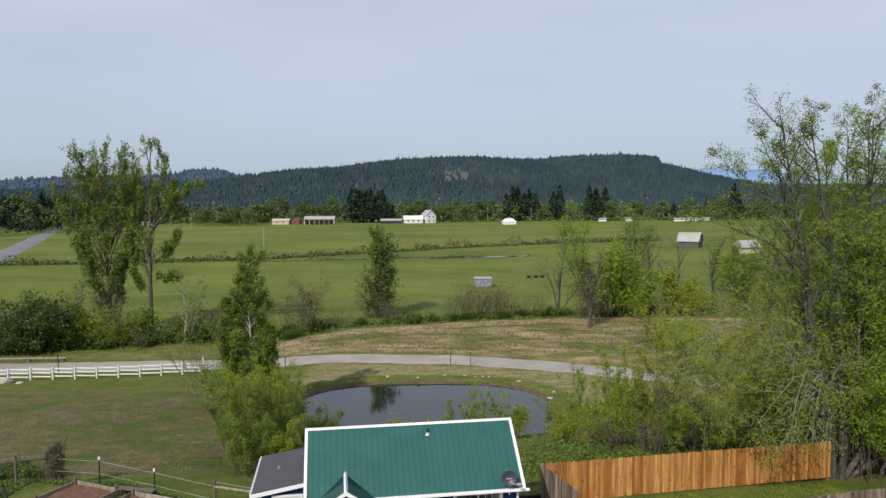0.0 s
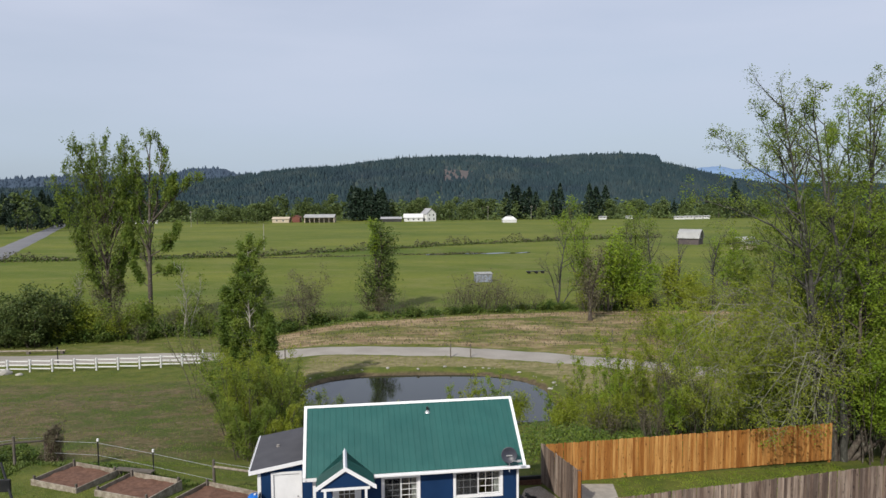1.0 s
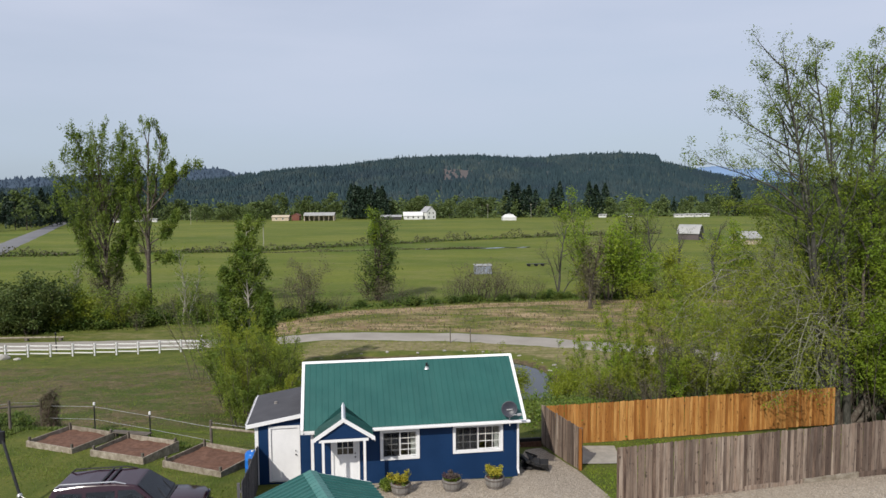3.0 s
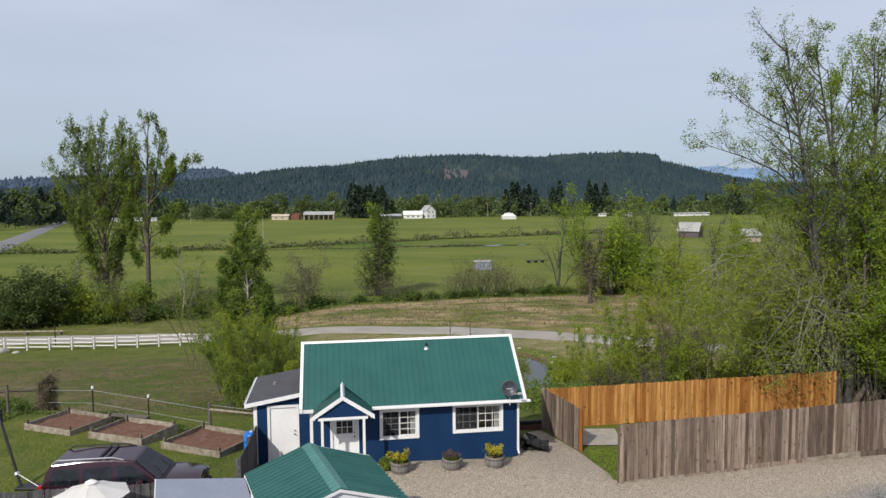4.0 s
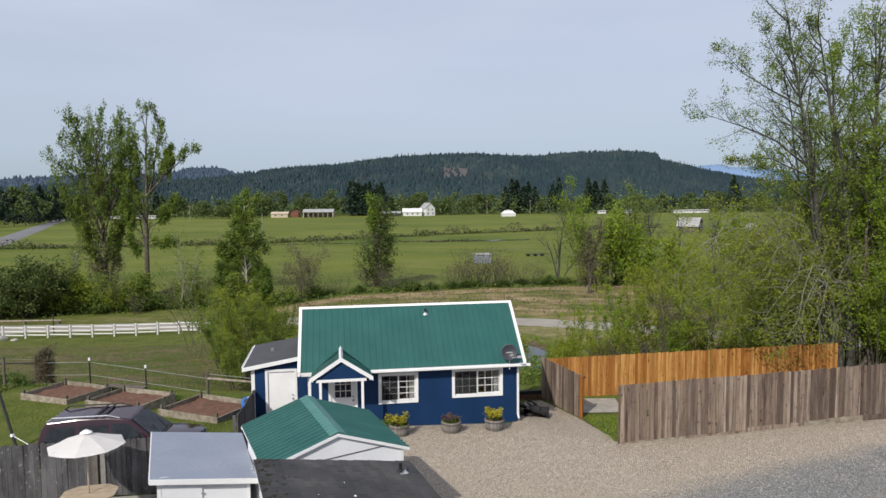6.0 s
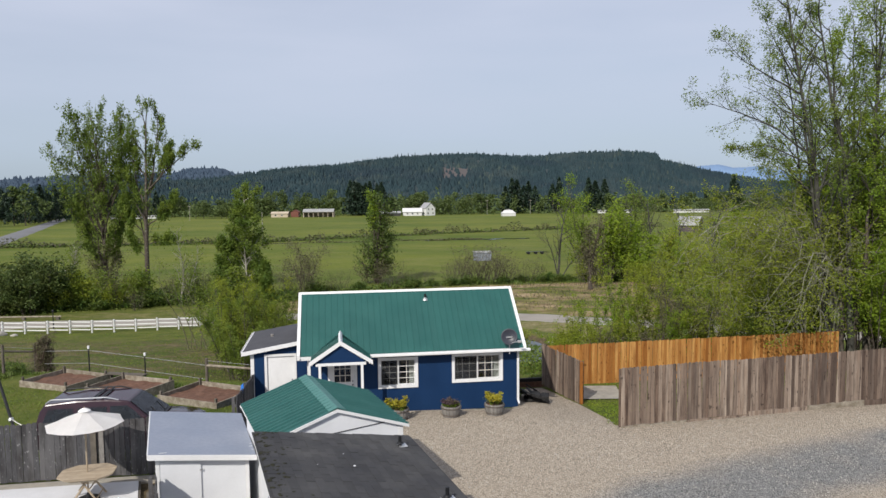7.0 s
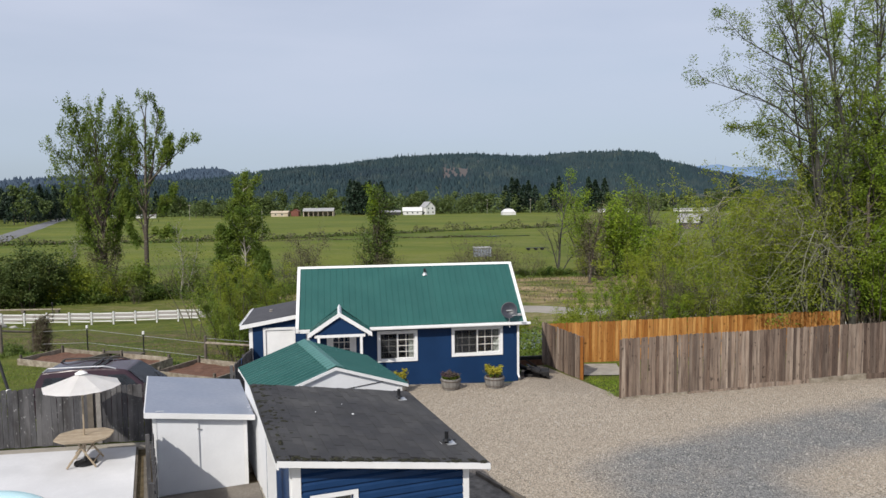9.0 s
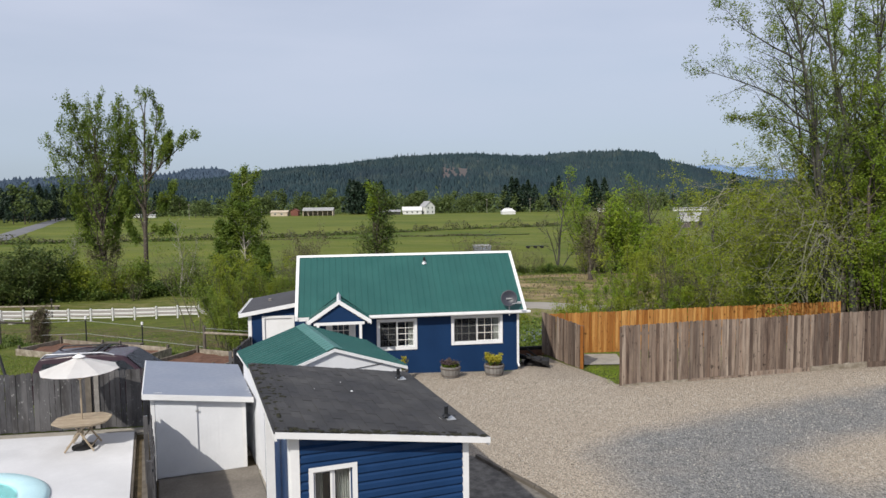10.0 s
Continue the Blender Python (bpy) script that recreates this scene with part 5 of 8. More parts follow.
def bough(rng, line, r, levels, paths, tips, up, wob):
    """A trunk or limb bent through a few places, with its offshoots."""
    ctrl = np.array(line, float)
    run = np.concatenate([[0], np.cumsum(np.linalg.norm(np.diff(ctrl, axis=0), axis=1))])
    n = max(6, int(run[-1] / 1.3))
    u = np.linspace(0, run[-1], n * 4 + 1)
    q = np.stack([np.interp(u, run, ctrl[:, i]) for i in range(3)], 1)
    for _ in range(6):  # round the bends
        q[1:-1] = (q[:-2] + 2 * q[1:-1] + q[2:]) / 4
    q = q[::4]
    q[1:] += rng.normal(size=(n, 3)) * 0.42 * wob * min(1.0, run[-1] / 8)
    paths.append((q, [max(0.006, r * (1 - 0.85 * i / n)) for i in range(n + 1)], 7))
    offshoots(rng, list(q), run[-1], r, levels, paths, tips, 0, up, wob)


def plant(name, label, category, base, seed, stems, levels, bark_mat, leaf_mat, leaf, per, spread, group="", up=0.12, wob=0.16, thin=0.5, droop=0.0, bare_low=0.0, thin_out=0.0, twigs=True):
    """A tree or shrub: stems is a list of (dx, dy, way, length, radius) and perhaps a starting height. Leaves: size, number at each tip, scatter."""
    rng = np.random.default_rng(seed)
    paths, tips = [], []
    for stem in stems:
        if len(stem) == 2:  # a line of places and a radius
            bough(rng, stem[0], stem[1], levels, paths, tips, up, wob)
            continue
        dx, dy, way, length, r, *dz = stem
        foot = (dx, dy, -0.15)
        if dz:  # a limb that forks from the first stem at that height
            main = np.array(paths[0][0])
            foot = [float(np.interp(dz[0], main[:, 2], main[:, k])) for k in (0, 1)] + [dz[0]]
        branch(rng, foot, way, length, r, levels, paths, tips, 0, up, wob)
    if not twigs:
        paths = [q for q in paths if q[2] > 3 or q[1][0] > 0.012]
    x, y = base
    t = thing(name, label, category, pose(x, y, ground_z(x, y) - 0.05), group)
    part("trunk", tubes_mesh("trunk", paths, bark_mat), None, t)
    tips = np.array(tips)
    if per and len(tips):
        keep = tips[:, 2] >= bare_low
        tips = tips[keep]
        if thin_out:
            tips = tips[rng.random(len(tips)) > thin_out]
        at = np.repeat(tips, per, axis=0)
        at = at + rng.normal(size=at.shape) * spread
        at = at[at[:, 2] > 0.05]
        part("crown", leaves_mesh("crown", at, leaf, leaf_mat, rng, thin, droop), None, t)
    return t


def fan(rng, n, spread, length, r, lean=0.35):
    """Stems that rise from one root in a fan."""
    out = []
    for i in range(n):
        a = 6.283 * (i + rng.random()) / n
        k = lean * (0.3 + rng.random())
        out.append((spread * math.cos(a) * rng.random(), spread * math.sin(a) * rng.random(), (k * math.cos(a), k * math.sin(a), 1), length * (0.65 + 0.5 * rng.random()), r * (0.7 + 0.5 * rng.random())))
    return out


TREE = [None, (22, 0.21, 40, 0.22), (6, 0.45, 40, 0.15), (3, 0.5, 38, 0.2)]
SLIM = [None, (24, 0.20, 44, 0.12), (6, 0.5, 38, 0.2)]
SHRUB = [None, (7, 0.42, 34, 0.18), (5, 0.5, 36, 0.2)]
BARE = [None, (9, 0.42, 40, 0.25), (6, 0.5, 40, 0.2), (3, 0.5, 40, 0.2)]
R = np.random.default_rng(21)

# tall cottonwoods beyond the end of the cedar fence
G = "tall cottonwoods by the fence"
OPEN = [None, (17, 0.19, 44, 0.34), (6, 0.45, 40, 0.15), (3, 0.5, 38, 0.2)]
LIMB = [None, (13, 0.30, 42, 0.30), (5, 0.45, 40, 0.15), (2, 0.5, 38, 0.2)]
plant("cottonwood_tree", "leaning cottonwood with long limbs reaching over the fence", "tree", (19.4, 34.5), 31,
      [([(0, 0, 0), (-0.9, 0, 5.5), (-1.5, 0, 9.8), (-2.1, 0, 12.8), (-2.7, 0, 16.0), (-3.0, 0.2, 17.6)], 0.19)], OPEN, M["bark_grey"], M["leaf_mid"], 0.046, 6, 0.16, G, up=0.10, wob=0.11)
plant("cottonwood_limbs_tree", "thin cottonwood with wide, nearly bare side limbs", "tree", (19.1, 34.7), 32,
      [([(0, 0, 0), (-0.8, 0.1, 5.5), (-1.3, 0.1, 10.0), (-1.9, 0.1, 13.8), (-2.7, 0.1, 17.0)], 0.13), ([(-1.4, 0, 10.6), (-3.1, -0.2, 11.9), (-4.9, -0.3, 12.6), (-6.8, -0.3, 13.3)], 0.06), ([(-1.9, 0, 13.5), (-3.1, 0.2, 14.3), (-4.4, 0.3, 15.0), (-5.6, 0.4, 16.3)], 0.05),
       ([(-1.4, 0, 10.2), (-3.4, 0.3, 11.2), (-4.9, 0.4, 10.9)], 0.04), ([(-1.9, 0.2, 14.0), (-3.0, 0.4, 16.0), (-3.6, 0.5, 17.4)], 0.045), ([(-1.2, 0, 8.8), (-2.6, 0.3, 10.0), (-3.7, 0.4, 10.6)], 0.04)], LIMB, M["bark_grey"], M["leaf_mid"], 0.050, 5, 0.11, G, up=0.07, wob=0.12)
straight = (((19.8, 34.3), (-0.6, -2.2), 17.2, 0.18), ((21.2, 35.5), (0.1, 0.2), 18.0, 0.20), ((22.6, 34.9), (0.3, 0.7), 17.6, 0.18), ((20.4, 36.6), (-0.2, -0.9), 17.4, 0.15), ((23.8, 36.4), (0.2, 0.5), 19.0, 0.2), ((22.0, 38.2), (-0.1, -0.4), 18.0, 0.14), ((24.9, 38.4), (0.2, 0.4), 19.5, 0.16), ((18.9, 37.0), (-0.4, -1.5), 16.6, 0.12), ((21.8, 36.0), (0.0, -0.3), 18.2, 0.13))
for i, (base, (mid, end), h, r) in enumerate(straight):
    plant("cottonwood_tree", "tall slender cottonwood in sparse fresh spring leaf", "tree", base, 33 + i, [([(0, 0, 0), (mid * 0.6, 0, h * 0.35), (mid, 0.1, h * 0.6), (end, 0, h)], r)], OPEN, M["bark_grey"], M["leaf_fresh" if i % 2 else "leaf_mid"], 0.056, 13, 0.11, G, up=0.14, wob=0.11, thin_out=0.30)
# leafier young trees and undergrowth among them
for x, y, h, seed, mat in ((21.0, 33.8, 6.4, 42, "leaf_fresh"), (22.6, 33.2, 7.0, 43, "leaf_cotton"), (24.5, 34.5, 9, 44, "leaf_cotton"), (20.4, 36.4, 10.5, 45, "leaf_cotton"), (26.5, 36, 9, 46, "leaf_cotton"), (18.2, 38.0, 6.0, 47, "leaf_mid"), (19.4, 38.5, 10.5, 49, "leaf_fresh"), (22.0, 36.5, 11.6, 59, "leaf_fresh"), (23.8, 37.0, 12.0, 60, "leaf_fresh"), (21.2, 39.5, 12.0, 61, "leaf_mid"), (21.4, 36.2, 9.6, 62, "leaf_fresh"), (22.8, 35.6, 10.5, 63, "leaf_fresh"), (25.0, 40.0, 14, 65, "leaf_mid"), (22.4, 37.6, 15.5, 66, "leaf_fresh"), (24.4, 37.8, 16.0, 67, "leaf_mid"), (23.2, 39.4, 15.0, 68, "leaf_fresh")):
    plant("alder_tree", "young alder thick with bright green leaves", "tree", (x, y), seed, fan(R, 7, 0.6, h, 0.045, 0.24), [None, (9, 0.32, 36, 0.12), (5, 0.5, 36, 0.2)], M["bark_dark"], M[mat], 0.060, 26, 0.15, "young alders", twigs=False, thin_out=0.40, bare_low=1.8)
# arching lichen-grey boughs in front of them
for i, (x, y) in enumerate(((19.5, 34.7), (19.2, 35.4), (18.8, 36.4))):
    g = np.random.default_rng(51 + i)
    stems = []
    for j in range(5):
        reach, top, side = 3.2 + 3.9 * g.random(), 5.0 + 4.0 * g.random(), g.normal() * 1.3
        stems.append(([(0.2 * j - 0.4, 0, 0), (-0.3 + 0.3 * g.normal(), 0.1 * side, top * 0.5), (-0.25 * reach, 0.3 * side, top * 0.9), (-0.5 * reach, 0.6 * side + 0.3 * g.normal(), top), (-0.8 * reach, side, top * (0.78 + 0.15 * g.random())), (-1.05 * reach, side + 0.4 * g.normal(), top * (0.4 + 0.4 * g.random()))], 0.05))
    plant("arching_willow", "arching willow with drooping lichen-grey boughs", "tree", (x, y), 61 + i, stems, [None, (15, 0.27, 58, 0.35), (6, 0.5, 46, 0.15)], M["lichen_bough"], M["leaf_willow"], 0.052, 16, 0.11, "arching willows", thin_out=0.35, up=-0.07, wob=0.3)
plant("old_alder_tree", "old alder with several thick dark trunks at the fence end", "tree", (19.45, 34.5), 57,
      [([(0, 0, 0), (-0.15, 0, 1.6), (-0.1, 0, 4.0), (-0.5, 0, 8.5)], 0.20), ([(0.35, 0, 0), (0.45, 0, 1.8), (0.9, 0, 4.5), (1.2, 0, 9.0)], 0.22), ([(0.6, 0.1, 0), (1.3, 0.1, 1.2), (2.3, 0.1, 2.6), (2.9, 0.2, 6.0)], 0.19), ([(0.8, 0.1, 0), (1.9, 0.1, 0.8), (3.4, 0.2, 1.9), (4.6, 0.3, 4.4)], 0.15), ([(1.4, 0.2, 0), (1.5, 0.2, 2.2), (1.9, 0.3, 6.0)], 0.17)],
      [None, (7, 0.22, 46, 0.4), (5, 0.5, 40, 0.2)], M["bark_dark"], M["leaf_fresh"], 0.060, 14, 0.14, up=0.05, wob=0.12, bare_low=2.0)
g = np.random.default_rng(58)
stems = [([(0, 0, 0), (-0.2, -0.3, 4.2), (-0.7 - 0.3 * j, -1.2 - 0.2 * j, 5.6 + 0.3 * j), (-1.6 - 0.5 * j, -2.4 - 0.3 * j, 5.6 + 0.2 * j), (-2.4 - 0.6 * j, -3.2 - 0.3 * j, 4.2 - 0.2 * j), (-2.8 - 0.6 * j, -3.6, 3.0 - 0.1 * j)], 0.05) for j in range(3)]
plant("arching_willow", "arching willow with boughs hanging over the yard", "tree", (19.0, 34.6), 64, stems, [None, (14, 0.25, 55, 0.4), (6, 0.5, 46, 0.15)], M["lichen_bough"], M["leaf_willow"], 0.050, 7, 0.20, "arching willows", up=-0.07, wob=0.3)
plant("dead_bough", "pale dead bough lying out over the fence line", "branch", (18.5, 36.2), 70, [([(0, 0, 0.0), (-0.3, 0, 2.6), (-1.8, 0, 3.0), (-3.8, 0, 2.8)], 0.06)], [None, (8, 0.25, 45, 0.4), (3, 0.5, 40, 0.2)], M["lichen_bough"], M["leaf_willow"], 0.05, 1, 0.1, up=-0.02)

# willow thicket on the slope behind the cedar fence
spots = []
while len(spots) < 20:
    x, y = 8 + 26 * R.random(), 39 + 25 * R.random()
    px = x / y
    if not 0.16 < px < 0.52 or pond_d(x, y) < 1.15 or (px < 0.2 and y < 44) or (0.36 < px < 0.42 and y > 46):
        continue
    spots.append((x, y))
for i, (x, y) in enumerate(spots):
    h = (2.2 + 2.0 * R.random()) * (0.55 if x / y < 0.31 else 1.0) + (1.2 if x / y > 0.42 else 0)
    kind = R.random()
    mat = "leaf_willow" if kind < 0.62 else "leaf_fresh"
    plant("willow_shrub", {"leaf_willow": "yellow-green willow shrub in new leaf", "leaf_fresh": "bright green leafy shrub on the slope"}[mat], "shrub", (x, y), 100 + i, fan(R, 8, 0.8, h * 1.1, 0.03, 0.18), [None, (9, 0.28, 28, 0.25), (5, 0.5, 32, 0.2)], M["bark_dark"], M[mat], 0.052 if y < 48 else 0.060, 15, 0.085, "willow thicket", twigs=i % 2 == 0, thin=0.34, thin_out=0.62 if x / y < 0.30 else 0.38)
# brown twiggy shrubs with many bare stems
for i, (x, y, h) in enumerate(((13.6, 42.4, 4.6), (14.6, 43.0, 5.0), (15.4, 42.0, 4.2), (9.6, 41.4, 2.2), (12.2, 40.8, 2.4), (18.5, 42.5, 4.0))):
    plant("twiggy_shrub", "brown twiggy shrub with bare stems", "shrub", (x, y), 150 + i, fan(R, 14, 0.7, h, 0.035, 0.22), [None, (6, 0.32, 26, 0.25), (4, 0.5, 34, 0.2)], M["bark_dark"], M["leaf_bud"], 0.045, 2, 0.10, "twiggy shrubs")
# slender saplings at the pond's right edge and just behind the cottage
for i, (x, y, h) in enumerate(((8.6, 55, 5.0), (9.6, 50.5, 4.2), (10.6, 56.0, 5.0), (1.6, 49.0, 4.6), (3.3, 48.6, 4.8), (-0.6, 49.5, 4.0), (0.6, 48.2, 4.2), (2.4, 50.5, 5.4), (12.2, 49, 5.5), (13.6, 46.5, 7.4), (14.9, 46.0, 8.6), (15.9, 47.2, 8.6), (16.6, 45.5, 7.6), (13.0, 52, 6.6), (11.4, 45.0, 5.6), (12.4, 44.2, 6.2), (20.8, 46, 4.6), (24.5, 48, 7.0), (10.4, 43.4, 4.6), (23.6, 44.5, 6.5))):
    plant("willow_sapling", "thin upright willow sapling with small leaves", "shrub", (x, y), 160 + i, fan(R, 5, 0.5, h, 0.03, 0.12), [None, (12, 0.20, 30, 0.15), (4, 0.5, 34, 0.2)], M["twig"], M["leaf_willow" if i % 2 else "leaf_fresh"], 0.056, 17, 0.09, "willow saplings", thin_out=0.72 if x / y < 0.26 else 0.35)
for i, (x, y, h) in enumerate(((-7.0, 51, 2.4), (-8.5, 49.5, 3.0), (-3.6, 50.0, 2.8), (-5.2, 49, 2.2), (5.0, 49.5, 2.2), (7.4, 44.0, 2.0), (9.6, 42.5, 2.4), (16.2, 41.2, 3.0), (1.0, 49.0, 2.2), (3.0, 49.8, 2.6))):
    plant("willow_shrub", "yellow-green willow shrub in new leaf", "shrub", (x, y), 180 + i, fan(R, 7, 0.6, h, 0.035, 0.42), SHRUB, M["twig"], M["leaf_willow"], 0.065, 8, 0.15, "willow thicket", twigs=False, thin=0.36)

# left of the cottage: bright shrubs and slim trees beyond
for i, (x, y, h) in enumerate(((-12.0, 41.5, 4.6), (-13.0, 43.0, 4.2), (-10.6, 42.5, 4.4), (-12.6, 46.0, 5.4), (-10.6, 45.5, 4.2), (-11.2, 38.5, 2.8), (-9.4, 40.0, 2.8), (-9.2, 48.5, 3.2))):
    plant("willow_shrub", "bright spring-green willow shrub", "shrub", (x, y), 200 + i, fan(R, 11, 0.9, h * 1.08, 0.035, 0.24), [None, (9, 0.30, 26, 0.15), (5, 0.5, 32, 0.2)], M["bark_dark"], M["leaf_mid" if i % 3 else "leaf_willow"], 0.054, 17, 0.09, "shrubs beside the annex", thin_out=0.35, thin=0.34, twigs=i % 2 == 0)
CONE = [None, (54, 0.215, 48, 0.10), (6, 0.45, 34, 0.15), (3, 0.45, 32, 0.2)]
for i, (x, y, h, r, lean) in enumerate(((-17.2, 61.0, 13.6, 0.13, 0.15), (-18.4, 61.6, 9.4, 0.09, -0.5), (-15.8, 60.2, 7.6, 0.08, 0.6))):
    plant("young_cottonwood", "slim young cottonwood with a pointed leafy crown", "tree", (x, y), 220 + i, [([(0, 0, 0), (lean * 0.4, 0, h * 0.4), (lean, 0.1, h)], r)], CONE, M["bark_pale"], M["leaf_cotton"], 0.096, 11, np.array((0.14, 0.14, 0.20)), "young cottonwoods", up=0.20)
for i, (x, y, h) in enumerate(((-20.3, 60.5, 6.6), (-21.4, 61, 7.0), (-19.2, 59.5, 5.6), (-22.6, 62, 7.6), (-14.4, 60.5, 5.0))):
    plant("bare_sapling", "leaning pale sapling almost without leaves", "tree", (x, y), 230 + i, [([(0, 0, 0), (-0.9, 0, h * 0.4), (-1.9 - 0.4 * i, 0, h)], 0.06), ([(0.2, 0, 0), (0.2, 0.1, h * 0.5), (-0.3, 0.1, h * 1.05)], 0.045)], [None, (8, 0.28, 38, 0.3), (4, 0.5, 40, 0.2)], M["twig"], M["leaf_mid"], 0.07, 3, 0.2, "bare saplings")
for i, (x, y, h) in enumerate(((-15.0, 57.0, 3.4), (-18.0, 56.5, 3.6), (-13.5, 54.5, 3.4), (-16.0, 52.5, 3.4), (-13.0, 58.5, 3.6))):
    plant("willow_shrub", "mixed green shrub below the young trees", "shrub", (x, y), 240 + i, fan(R, 7, 0.7, h, 0.04, 0.34), SHRUB, M["bark_dark"], M["leaf_mid" if i % 2 else "leaf_willow"], 0.10, 5, 0.18, "shrubs beside the annex", twigs=False)

# two big cottonwoods on the hedge line: plumes of leaf on steep stems
PLUME = [None, (15, 0.22, 30, 0.12), (5, 0.60, 30, 0.15), (2, 0.6, 26, 0.2)]
SPARSE = [None, (13, 0.22, 36, 0.22), (5, 0.46, 28, 0.2), (3, 0.5, 26, 0.2)]
right_stems = [([(0, 0, 0.0), (0.1, 0, 8.0), (0.2, 0, 14.0), (0.4, 0, 20.5), (0.5, 0, 25.5), (0.8, 0, 30.2)], 0.40), ([(0.2, 0, 17.0), (1.4, 0.4, 21.5), (1.9, 0.5, 26.0), (2.3, 0.5, 31.0)], 0.16), ([(0.3, 0, 18.0), (2.6, -0.4, 20.6), (4.8, -0.6, 22.8), (7.6, -0.6, 25.2)], 0.15),
               ([(0.1, 0, 16.0), (-1.2, 0.3, 20.0), (-1.6, 0.5, 26.6)], 0.13), ([(0.1, 0, 12.5), (2.6, 0.3, 14.2), (4.4, 0.4, 17.6)], 0.11), ([(0.0, 0, 9.5), (2.2, 0.3, 10.4), (4.2, 0.3, 10.2)], 0.08), ([(0.1, 0, 11.4), (-1.8, -0.4, 13.5), (-2.6, -0.5, 16.5)], 0.10),
               ([(2.6, -0.4, 20.6), (3.6, -0.5, 23.0), (4.2, -0.5, 25.5)], 0.07), ([(0.1, 0, 7.5), (-1.4, 0.3, 9.0), (-2.3, 0.3, 11.5)], 0.07), ([(0.1, 0, 13.5), (-1.9, 0.2, 17.5), (-2.9, 0.2, 22.5)], 0.09)]
plant("cottonwood_tree", "open-crowned cottonwood with a dark bare trunk", "tree", (-42.3, 100.6), 252, [([(x, y, 0.872 * z) for x, y, z in line], r) for line, r in right_stems], SPARSE, M["bark_dark"], M["leaf_cotton"], 0.175, 6, np.array((0.16, 0.16, 0.34)), "big cottonwoods", up=0.16, wob=0.10, thin=0.36, droop=0.9, thin_out=0.25)
g = np.random.default_rng(77)
left_stems = [([(0, 0, 0), (-0.1, 0, 7), (-0.3, 0, 14), (-0.6, 0, 22), (-1.3, 0, 31.2)], 0.36)]
for j, (dx, top) in enumerate(((-3.9, 29.6), (2.9, 31.2), (-5.2, 25.0), (1.2, 30.2), (-2.9, 31.6), (4.6, 29.0), (-4.8, 21.5), (3.8, 26.5), (-3.2, 30.6), (5.2, 23.5), (-4.6, 27.6), (3.6, 29.8), (-2.4, 26.0), (2.2, 24.0), (0.3, 31.6), (-4.4, 17.5))):
    z0 = max(4.5, top - 15.0)
    left_stems.append(([(-0.02 * z0, 0, z0), (0.45 * dx, 0.9 * g.normal(), z0 + 0.35 * (top - z0)), (0.85 * dx, 1.5 * g.normal(), z0 + 0.72 * (top - z0)), (dx, 1.7 * g.normal(), top)], 0.10))
for dx, z0, top in ((-3.2, 6.0, 12.5), (2.6, 7.0, 14.0), (-2.2, 4.5, 9.0), (1.8, 5.0, 10.5), (3.4, 9.0, 17.0), (-3.8, 9.5, 16.0), (0.8, 6.0, 11.5)):
    left_stems.append(([(-0.02 * z0, 0, z0), (0.55 * dx, 0.6 * g.normal(), z0 + 0.4 * (top - z0)), (dx, 1.2 * g.normal(), top)], 0.07))
plant("cottonwood_tree", "big cottonwood with upswept fresh-green plumes", "tree", (-48.6, 102.0), 251, [([(x, y, 0.845 * z) for x, y, z in line], r) for line, r in left_stems], PLUME, M["bark_dark"], M["leaf_cotton"], 0.185, 8, np.array((0.17, 0.17, 0.36)), "big cottonwoods", up=0.18, wob=0.10, thin=0.36, droop=0.9, thin_out=0.52)
plant("ivy_stump", "dark twiggy growth round a cottonwood's foot", "bush", (-48.3, 101.4), 253, fan(g, 9, 0.8, 7.5, 0.06, 0.2), SHRUB, M["bark_dark"], M["leaf_bud"], 0.12, 3, 0.25)
plant("brush_bush", "brown drooping brush by the hedge gap", "bush", (-20.5, 104.5), 254, fan(g, 10, 0.8, 7.0, 0.06, 0.34), SHRUB, M["bark_dark"], M["leaf_bud"], 0.11, 4, 0.25, up=-0.02)
for i, (x, y, h) in enumerate(((-36.5, 98, 11), (-52.5, 99, 8.5), (-54.0, 101, 10))):
    plant("young_cottonwood", "slim hedge tree with thin pale stem", "tree", (x, y), 260 + i, [(0, 0, (0.03 * i, 0, 1), h, 0.12), (0.3, 0, (0.1, 0, 1), h * 0.8, 0.08)], SLIM, M["bark_pale"], M["leaf_mid"], 0.13, 2, 0.3, "hedge trees", up=0.2, thin_out=0.3)
# ivy-clad tree in the hedge
plant("ivy_tree", "narrow tree cloaked in dark ivy", "tree", (-11.0, 113.2), 270, [(0, 0, (0, 0, 1), 13.6, 0.35), (0.3, 0, (-0.06, 0, 1), 9.5, 0.22)], [None, (34, 0.23, 62, 0.05), (7, 0.55, 45, 0.2)], M["bark_dark"], M["leaf_ivy"], 0.17, 7, 0.34, up=0.05)
plant("alder_tree", "slim alder with a leafy yellow-green top standing in ivy", "tree", (-11.0, 113.1), 272, [(0, 0, (0, 0, 1), 13.9, 0.2)], [None, (16, 0.20, 34, 0.55), (6, 0.5, 34, 0.2)], M["bark_dark"], M["leaf_fresh"], 0.17, 7, 0.32, up=0.16)
plant("brush_bush", "brown dead twigs round the ivy tree's foot", "bush", (-11.0, 112.4), 271, fan(R, 9, 1.0, 3.2, 0.05, 0.8), SHRUB, M["bark_dark"], M["leaf_bud"], 0.13, 2, 0.3)
